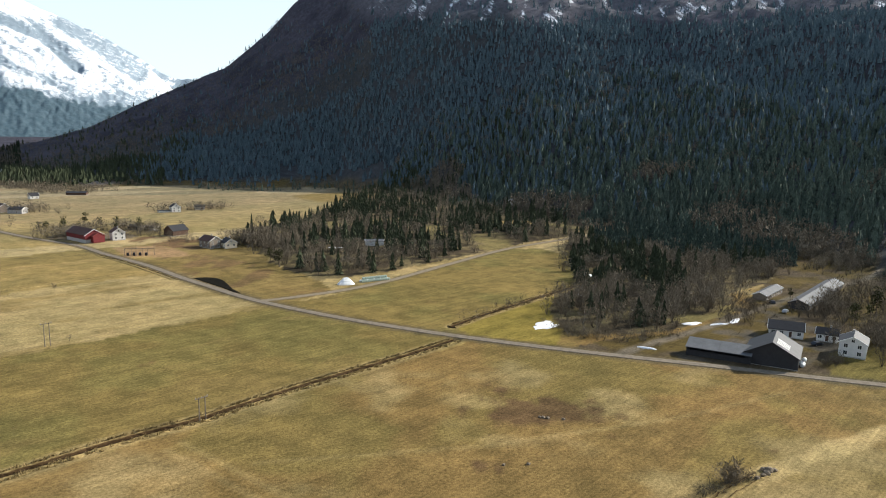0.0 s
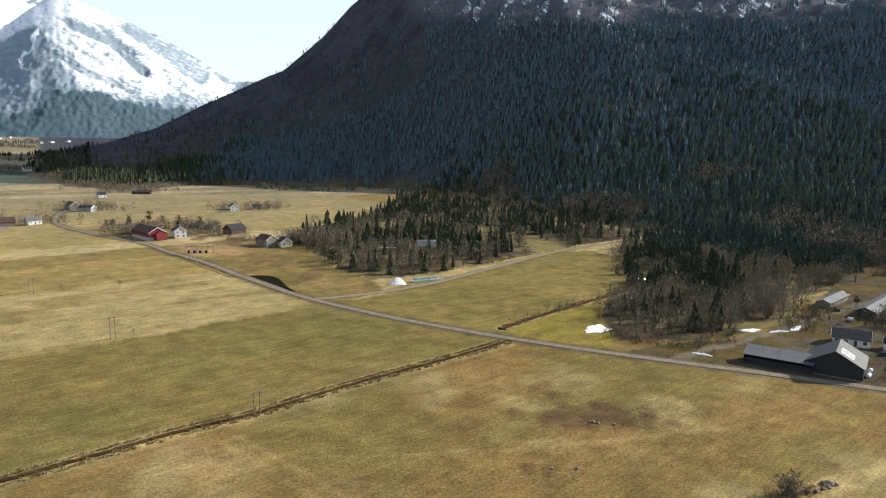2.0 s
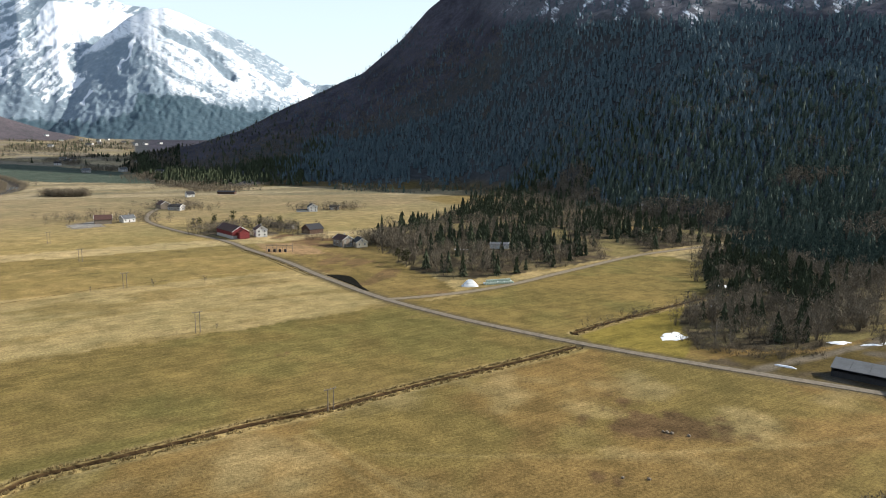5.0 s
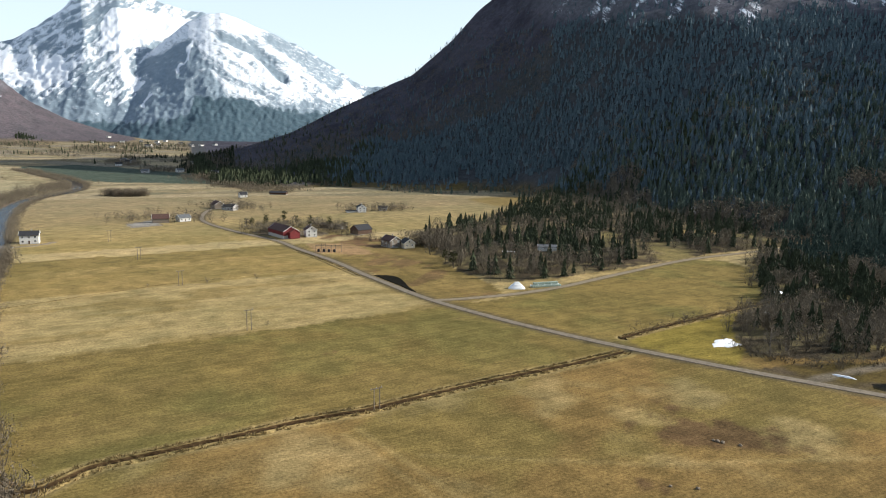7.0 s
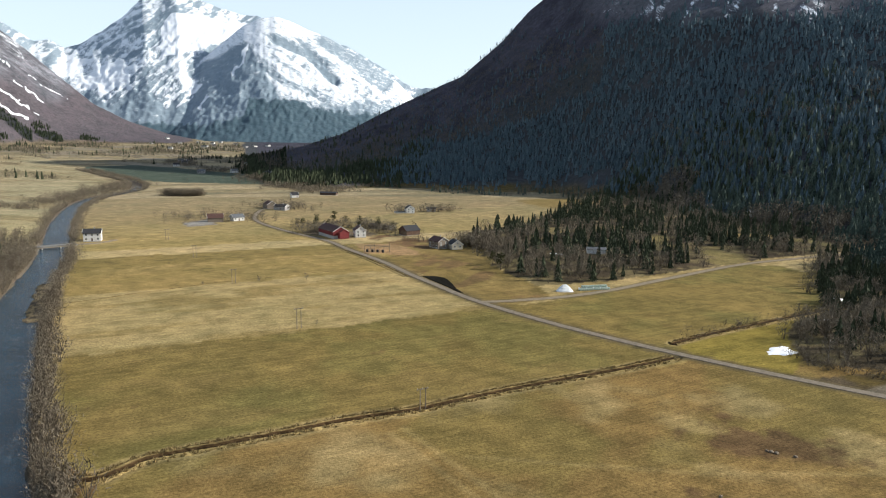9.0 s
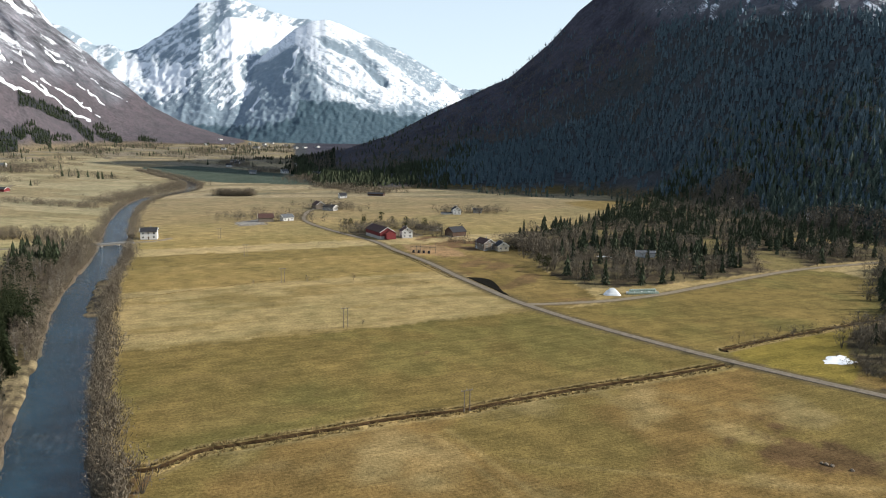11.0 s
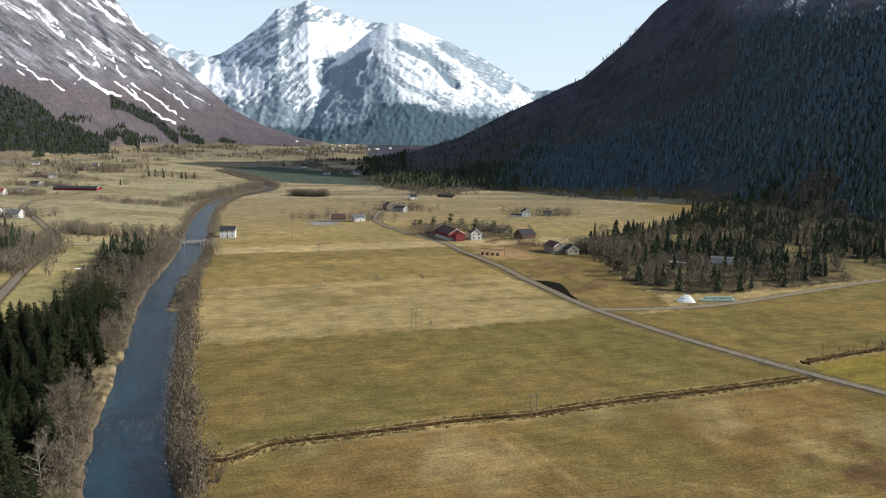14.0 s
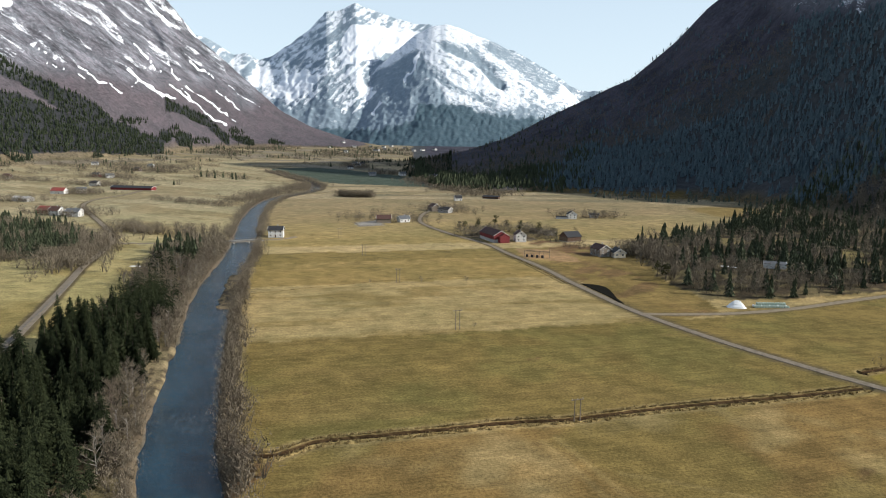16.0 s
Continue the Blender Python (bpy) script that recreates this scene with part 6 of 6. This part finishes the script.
house("livestock_barn", "long dark red livestock barn on open fields", -902, 597, 26, 62, 14, 3.2, 2.6, RED, DARK_TILES, 0, 0, 0, False, 0.3, "barn", 0.6, False)
for px, py, turn, w, r_, lab in ((-1174, 707, 30, RED, DARK_TILES, "red house with dark roof among trees"), (-1002, 600, 20, WHITE, DARK_TILES, "white house with dark roof by bare trees"),
                                 (-1137, 709, 70, WHITE, GREY_ROOF, "white gabled house on the western slope"), (-1258, 845, 10, BROWN, DARK_TILES, "brown house with a white garage"),
                                 (-1330, 925, 15, GREY_WALL, GREY_ROOF, "grey barn with a pale roof"), (-1449, 871, 50, WHITE, GREY_ROOF, "white chapel-like house under the hill"),
                                 (-1224, 582, 20, BROWN, BROWN_TILES, "brown cabin on the western slope"), (-633, 356, 30, WHITE, GREY_ROOF, "low white garage near the country road"),
                                 (-1104, 1340, 30, WHITE, GREY_ROOF, "white house at the edge of the green field"), (-1085, 1345, 60, WHITE, DARK_TILES, "white gabled house in the far hamlet"),
                                 (-1060, 1300, 10, GREY_WALL, DARK_TILES, "grey house in the far hamlet"), (-1023, 1226, 40, WHITE, DARK_TILES, "white house by the green field"),
                                 (-820, 1147, 60, WHITE, GREY_ROOF, "white house under the shaded slope"), (-848, 1237, 50, WHITE, GREY_ROOF, "white cottage under the shaded slope"),
                                 (-857, 1096, 20, GREY_WALL, GREY_ROOF, "pale shed by the green field"), (-697, 1075, 10, WHITE, DARK_TILES, "white house where the wood begins"),
                                 (-1498, 1773, 20, WHITE, GREY_ROOF, "white house far up the valley"), (-1527, 2025, 30, GREY_WALL, GREY_ROOF, "grey hall far up the valley")):
    house("house", lab, px, py, turn, 13, 9, 4.2, 3.0, w, r_, 2, 3, 2)
for k in range(11):
    a, d = radians((37.7, 39.5, 33.9, 38.2, 32.9, 36.5, 35.4, 40.4, 41.5, 34.6, 37.1, 38.9, 33.3, 36.0, 42.2, 35.0)[k]), 2450 + 62 * (k * 5 % 9)
    house("house", "pale house of the far village", -d * math.sin(a), d * math.cos(a), 37 * k, 14 + 9 * (k % 4 == 0), 10, 4.5, 2.6, WHITE if k % 3 else GREY_WALL, (DARK_TILES, GREY_ROOF)[k % 2], 1, 2, 1, False)
house("greenhouse", "long white shed among trees", -45, 447, 12, 12, 5, 2.6, 1.2, WHITE, GREY_ROOF, 0, 0, 0, False, 0.2, "shed", 0.2, False)
house("cabin", "white-roofed cabin among spruces on the slope", 72, 694, 20, 9, 7, 2.8, 2.0, WHITE, CONCRETE, 1, 3, 1, False, category="cabin")

# ---- bridge ----
AGED = plain("aged_concrete", (0.19, 0.185, 0.175), 0.9, 0.8, 0.25, 0.02)
def build_bridge():
    ob = tagged(new("bridge"), "flat concrete road bridge with steel rails over the river", "bridge")
    ob.matrix_basis = pose(-385, 337, 0, 0, 0, 63)
    part("deck", box(bmesh.new(), 0, 0, 0.55, 31, 4.2, 0.6), AGED, ob)
    for s in (-1, 1):
        part("parapet", box(bmesh.new(), 0, s * 2.2, 1.02, 31, 0.25, 0.25), AGED, ob)
        rail = part("railing", box(bmesh.new(), 0, s * 2.2, 1.95, 31, 0.08, 0.08), GREY_ROOF, ob)
        for i in range(12):
            part("rail_post", box(bmesh.new(), -14.8 + 29.6 * i / 11, s * 2.2, 1.5, 0.08, 0.08, 0.95), GREY_ROOF, rail)
    for px in (-5.5, 5.5):
        part("pier", box(bmesh.new(), px, 0, -1.9, 0.8, 4.0, 4.2), CONCRETE, ob)
    for px in (-15.2, 15.2):
        part("abutment", box(bmesh.new(), px, 0, -1.6, 1.2, 5.2, 4.0), CONCRETE, ob)


build_bridge()


# ---- power poles ----
def power_pole(height):
    ob = tagged(new("power_pole"), "two-legged weathered timber power pole", "power pole", "timber power poles across the meadows")
    for s in (-1, 1):
        part("post", rod(bmesh.new(), (s * 0.85, 0, -1), (s * 0.85, 0, height), 0.17, 0.12, 8), WOOD, ob)
    arm = part("crossarm", box(bmesh.new(), 0, 0.16, height - 0.35, 3.6, 0.16, 0.2), WOOD, ob)
    for px in (-1.6, 0, 1.6):
        part("insulator", rod(bmesh.new(), (px, 0.16, height - 0.25), (px, 0.16, height + 0.15), 0.07, 0.05, 8), GREY_WALL, arm)
    return ob


for i, (px, py, h) in enumerate(((-59.3, 162.3, 7.3), (-132.2, 222.2, 8), (-205, 283, 7.5), (-272, 338, 7.5), (-341, 395, 7.8))):
    power_pole(h).matrix_basis = pose(px, py, zat(px, py), 0, 0, 51)


def switchyard():
    ob = tagged(new("switchyard"), "small fenced electrical switchyard with timber frames beside the road", "switchyard")
    ob.matrix_basis = pose(-180, 401, zat(-180, 401) - 0.1, 0, 0, 12)
    for i in range(6):
        part("post", rod(bmesh.new(), (-8 + 3.2 * i, (i % 2) * 2.5, -0.3), (-8 + 3.2 * i, (i % 2) * 2.5, 4.5 + (i % 3) * 0.9), 0.14, 0.11, 7), WOOD, ob)
    for i in range(4):
        part("transformer", box(bmesh.new(), -6.5 + 3.4 * i, 1.2, 0.9, 1.3, 1.1, 1.9), TARRED, ob)
    part("beam", box(bmesh.new(), 0, 0, 4.2, 16.5, 0.15, 0.18), WOOD, ob)
    part("beam", box(bmesh.new(), 0, 2.5, 4.2, 16.5, 0.15, 0.18), WOOD, ob)


switchyard()


def guard_rail(line):
    """A low steel rail on short posts along the outer side of a road."""
    ob = tagged(new("guard_rail"), "low grey steel guard rail on short posts beside the western road", "guard rail")
    pts = [(x, y, zat(x, y)) for x, y in line]
    for a, b in zip(pts, pts[1:]):
        part("rail", rod(bmesh.new(), (a[0], a[1], a[2] + 0.75), (b[0], b[1], b[2] + 0.75), 0.08, 0.08, 6), GREY_ROOF, ob)
        part("post", box(bmesh.new(), a[0], a[1], a[2] + 0.3, 0.14, 0.14, 0.9), WOOD, ob)


guard_rail([(-250.2 - 4.6 * i, 111.6 + 3.9 * i) for i in range(20)])


# ---- wrapped bales, covered heap ----
BALE = plain("bale_wrap", (0.36, 0.43, 0.36), 0.5, 2.0, 0.18, 0.03)
BALE_WHITE = plain("white_wrap", (0.78, 0.79, 0.78), 0.4, 2.0, 0.08, 0.03)


def bale(mat):
    bm = bmesh.new()
    rings = []
    for px, rr in ((-0.6, 0.42), (-0.58, 0.55), (-0.48, 0.62), (0, 0.64), (0.48, 0.62), (0.58, 0.55), (0.6, 0.42)):
        rings.append([bm.verts.new((px, rr * math.cos(i * 0.5236), rr * math.sin(i * 0.5236) + 0.62)) for i in range(12)])
    for a, b in zip(rings, rings[1:]):
        for i in range(12):
            bm.faces.new((a[i], a[(i + 1) % 12], b[(i + 1) % 12], b[i]))
    bm.faces.new(rings[0])
    bm.faces.new(rings[-1])
    return part("round_bale", bm, mat, None, "", True)


first = {}
for i in range(13):
    for row in range(2):
        for up in range(2):
            u = i / 12
            px, py = -40.5 + 12.5 * u + row * 0.9 + up * 0.3, 333.8 + 8.0 * u - row * 1.2 + (0.3 if up else 0)
            if up and (i in (0, 12) or row):
                continue
            mat = BALE_WHITE if (i * 3 + row + up) % 9 == 0 else BALE
            m = pose(px, py, zat(-35, 338) - 0.05 + 1.12 * up, 0, 0, 122 + 6 * math.sin(i * 7.0))
            if mat not in first:
                first[mat] = tagged(bale(mat), "round bale in pale plastic wrap stacked by the lane", "bale", "wrapped bales by the lane")
                first[mat].matrix_basis = m
            else:
                copy_thing(first[mat], m)
for i in range(5):
    copy_thing(first[BALE_WHITE], pose(115.6 + 0.9 * i * 0.5, 211.0 + 1.25 * i * 0.5 + (i % 2) * 1.0, zat(116, 212) + (0 if i < 4 else 1.1), 0, 0, 30))


def covered_heap():
    bm = bmesh.new()
    q = random.Random(4)
    n, k = 20, 6
    rings = []
    for j in range(k + 1):
        v = j / k
        row = []
        for i in range(n):
            a = 2 * math.pi * i / n
            ex = 1 - v ** 0.95
            row.append(bm.verts.new((math.copysign(abs(math.cos(a)) ** 0.7, math.cos(a)) * (4.4 * ex + 1.6 * (v > 0.9) * 0 + 0.9 * v) + q.uniform(-0.12, 0.12),
                                     math.copysign(abs(math.sin(a)) ** 0.7, math.sin(a)) * (2.9 * ex + 0.05) + q.uniform(-0.12, 0.12), 3.4 * v ** 0.8 + q.uniform(-0.08, 0.08) - 0.1)))
        rings.append(row)
    for a, b in zip(rings, rings[1:]):
        for i in range(n):
            bm.faces.new((a[i], a[(i + 1) % n], b[(i + 1) % n], b[i]))
    bm.faces.new(rings[-1])
    ob = part("tarpaulin", bm, BALE_WHITE, None)
    ob.matrix_basis = pose(-47, 328.5, zat(-47, 328.5), 0, 0, 20)
    return tagged(ob, "white tarpaulin drawn over a heap beside the gravel lane", "tarpaulin")


covered_heap()


# ---- old snow, stones, single bushes, fence, cars ----
def snow_patch(x, y, a, b, turn, seed, label):
    q = random.Random(seed)
    bm = bmesh.new()
    n, k = 40, 7
    ph = [q.uniform(0, 6.28) for _ in range(5)]
    rings = []
    for j in range(k):
        v = j / k
        row = []
        for i in range(n):
            t = 2 * math.pi * i / n
            rr = (1 + 0.22 * math.sin(2 * t + ph[0]) + 0.16 * math.sin(3 * t + ph[1]) + 0.10 * math.sin(7 * t + ph[2]) + 0.06 * math.sin(13 * t + ph[3])) * (1 - v)
            px, py = a * rr * math.cos(t), b * rr * math.sin(t)
            c, s = math.cos(radians(turn)), math.sin(radians(turn))
            gx, gy = x + px * c - py * s, y + px * s + py * c
            row.append((gx, gy, 0.55 * (1 - (1 - v) ** 3) + 0.06 * math.sin(px * 1.7) * math.cos(py * 2.1)))
        rings.append(row)
    flat = [p for row in rings for p in row] + [(x, y, 0.55)]
    zz = ground_z(np.array([p[0] for p in flat]), np.array([p[1] for p in flat]))[0]
    vs = [bm.verts.new((p[0] - x, p[1] - y, float(g) + p[2] - 0.1)) for p, g in zip(flat, zz)]
    for j in range(k - 1):
        for i in range(n):
            bm.faces.new((vs[j * n + i], vs[j * n + (i + 1) % n], vs[(j + 1) * n + (i + 1) % n], vs[(j + 1) * n + i]))
    for i in range(n):
        bm.faces.new((vs[(k - 1) * n + i], vs[(k - 1) * n + (i + 1) % n], vs[-1]))
    ob = part("snow_patch", bm, SNOW, None, "", True)
    ob.location = (x, y, 0)
    return tagged(ob, label, "snow")


for i, (px, py, a, b, turn, lab) in enumerate(((40, 257.5, 7.5, 3.8, 45, "melting snow patch on the small yellow meadow"), (76, 358, 5, 3.2, 30, "melting snow patch at the wood's edge"),
                                               (98.5, 262.5, 4.5, 1.9, 10, "thin snow patch behind the cart shed"), (109, 262, 3.5, 1.1, 15, "strip of old snow behind the farm"),
                                               (117.5, 267.5, 4.5, 1.7, 50, "old snow patch behind the farm"), (196, 411, 7, 2, 20, "snow strip in a clearing of the wood"),
                                               (64, 312, 2.2, 1.4, 30, "small snow scrap among alders"), (71, 229, 3.0, 0.9, -25, "grey snow bank along the yard entrance"),
                                               (-69, 436, 4, 1.4, 10, "snow scrap in the mixed wood"), (-252, 139, 4, 2.4, 40, "snow patch under spruces by the river"),
                                               (-205, 92, 6, 2.2, 35, "snow patch in the shade of spruces"), (-352, 232, 5, 1.6, 30, "snow strip in a clearing near the road"),
                                               (177, 471, 3, 1.2, 0, "small snow patch in the clearing"))):
    snow_patch(px, py, a, b, turn, i, lab)

STONE = plain("field_stone", (0.22, 0.175, 0.125), 0.9, 2.0, 0.3, 0.05)


def stone(x, y, size, seed, label):
    q = random.Random(seed)
    bm = bmesh.new()
    bmesh.ops.create_icosphere(bm, subdivisions=2, radius=size)
    for v in bm.verts:
        v.co *= 1 + 0.35 * (noise.noise(v.co * 1.3 / size + Vector((seed, 0, 0))))
        v.co.z *= 0.75
    ob = part("boulder", bm, STONE, None)
    ob.matrix_basis = pose(x, y, zat(x, y) + size * 0.35, 0, 0, q.uniform(0, 360))
    return tagged(ob, label, "boulder", "boulders in the meadow")


for i, (px, py, sz) in enumerate(((71.6, 139.8, 0.95), (70.6, 138.6, 0.75), (72.9, 140.0, 0.6), (69.4, 137.6, 0.6), (70.6, 140.2, 0.7), (67.5, 136.3, 0.6),
                                  (26.5, 167.5, 0.5), (27.6, 167.2, 0.5), (31.5, 166.5, 0.45), (25.6, 167.8, 0.4), (14.0, 141.0, 0.4), (19.5, 141.6, 0.45))):
    stone(px, py, sz, i, "grey-brown field stone on bare soil")

for px, py, h in ((62.6, 136.2, 5.2), (61.4, 135.0, 3.5), (-128, 228, 2.6), (-215, 272, 2.8), (-195, 290, 4.0), (-176, 304, 4.2), (28, 282, 5.0), (-283, 655, 8), (-200, 470, 5)):
    b = bare_tree(200 + int(h * 10), 1.0)
    b.matrix_basis = pose(px, py, zat(px, py), 0, 0, h * 77) @ Matrix.Diagonal((h * 1.25, h * 1.25, h, 1))
for px, py, h in ((-288, 493, 9), (-284, 509, 11), (-279, 531, 11), (-251, 524, 9), (-226, 506, 11), (182, 280, 13), (163, 263, 10), (172, 268, 8), (160, 308, 6), (190, 262, 12), (-90, 372, 11), (-98, 385, 9), (-268, 500, 8), (-296, 498, 8), (-275, 490, 7), (-213, 505, 7), (-205, 492, 6), (-262, 520, 9), (-240, 500, 7), (200, 275, 11), (210, 262, 10), (175, 250, 9)):
    t = pine_tree(int(h * 7 + abs(px)), 1.0)
    t.matrix_basis = pose(px, py, zat(px, py), 0, 0, h * 31) @ Matrix.Diagonal((h * 1.15, h * 1.15, h, 1))


def paddock_fence():
    ob = tagged(new("paddock_fence"), "low timber fence round a riding paddock", "fence")
    pts = [(-399, 482), (-376, 462), (-363.5, 482), (-396, 516), (-399, 482)]
    for (ax, ay), (bx, by) in zip(pts, pts[1:]):
        n = int(math.hypot(bx - ax, by - ay) / 3)
        for i in range(n):
            px, py = ax + (bx - ax) * i / n, ay + (by - ay) * i / n
            part("fence_post", box(bmesh.new(), px, py, zat(px, py) + 0.5, 0.14, 0.14, 1.3), WOOD, ob)
        for z in (0.55, 1.0):
            part("fence_rail", rod(bmesh.new(), (ax, ay, zat(ax, ay) + z), (bx, by, zat(bx, by) + z), 0.06, 0.06, 5), WOOD, ob)


paddock_fence()
PAINT_DARK = plain("dark_car_paint", (0.03, 0.035, 0.045), 0.3, 2, 0.1, 0.0)
PAINT_GREY = plain("silver_car_paint", (0.42, 0.43, 0.44), 0.3, 2, 0.08, 0.0, 0.4)
RUBBER = plain("tyre_rubber", (0.02, 0.02, 0.02), 0.9, 4, 0.2, 0.0)


def car(x, y, turn, paint, label):
    ob = tagged(new("car"), label, "car")
    ob.matrix_basis = pose(x, y, zat(x, y), 0, 0, turn)
    bm = prism(bmesh.new(), [(-2.15, 0.35), (2.15, 0.35), (2.2, 0.75), (1.2, 0.95), (0.55, 1.45), (-1.3, 1.47), (-2.0, 0.98), (-2.2, 0.8)], "y", -0.85, 0.85)
    bmesh.ops.bevel(bm, geom=bm.edges[:], offset=0.06, segments=1, affect="EDGES")
    part("body", bm, paint, ob)
    for s in (-1, 1):
        part("window", prism(bmesh.new(), [(1.05, 0.98), (0.52, 1.38), (-1.22, 1.39), (-1.8, 1.0)], "y", s * 0.855, s * 0.865), GLASS, ob)
        for px in (-1.35, 1.35):
            w = part("wheel", rod(bmesh.new(), (px, s * 0.68, 0.32), (px, s * 0.9, 0.32), 0.32, 0.32, 14), RUBBER, ob)
            part("rim", rod(bmesh.new(), (px, s * 0.88, 0.32), (px, s * 0.915, 0.32), 0.19, 0.19, 10), PAINT_GREY, w)
        part("headlight", box(bmesh.new(), 2.14, s * 0.6, 0.72, 0.1, 0.35, 0.14), TRIM, ob)
    return ob


car(133.5, 235.5, 20, PAINT_DARK, "dark car parked between white farm houses")
car(145.5, 283, 50, PAINT_GREY, "silver car parked in the farm yard")
car(148, 300, 80, PAINT_DARK, "dark car parked by the weathered shed")


def wet_hollow():
    """A dark sheet on the ground that stands in for the shade of a hollow beside the road."""
    edge = smooth_line(HOLLOW_SHADE + HOLLOW_SHADE[:1], 1.5)[:-1]
    cx, cy = sum(p[0] for p in edge) / len(edge), sum(p[1] for p in edge) / len(edge)
    q = random.Random(8)
    n, k = len(edge), 5
    pts = []
    for j in range(k):
        for px, py in edge:
            f = 1 - j / k
            pts.append((cx + (px - cx) * f + (q.uniform(-0.3, 0.3) if j == 0 else 0), cy + (py - cy) * f + (q.uniform(-0.3, 0.3) if j == 0 else 0)))
    pts.append((cx, cy))
    a = np.array(pts)
    z = ground_z(a[:, 0], a[:, 1])[0] + 0.22
    z[:n] -= 0.4
    bm = bmesh.new()
    vs = [bm.verts.new((px - cx, py - cy, h)) for (px, py), h in zip(pts, z)]
    for j in range(k - 1):
        for i in range(n):
            bm.faces.new((vs[j * n + i], vs[j * n + (i + 1) % n], vs[(j + 1) * n + (i + 1) % n], vs[(j + 1) * n + i]))
    for i in range(n):
        bm.faces.new((vs[(k - 1) * n + i], vs[(k - 1) * n + (i + 1) % n], vs[-1]))
    # near-black colour for the painted shade
    shade_mat = plain("hollow_shade_black", (0.013, 0.012, 0.009), 0.95, 0.4, 0.4, 0.05)
    shade_mat.node_tree.nodes["Principled BSDF"].inputs["Specular IOR Level"].default_value = 0.02
    ob = part("wet_hollow", bm, shade_mat, None)
    ob.location = (cx, cy, 0)
    tagged(ob, "dark sheet standing in for the shade of a hollow beside the road", "ground", kind="structure")


wet_hollow()
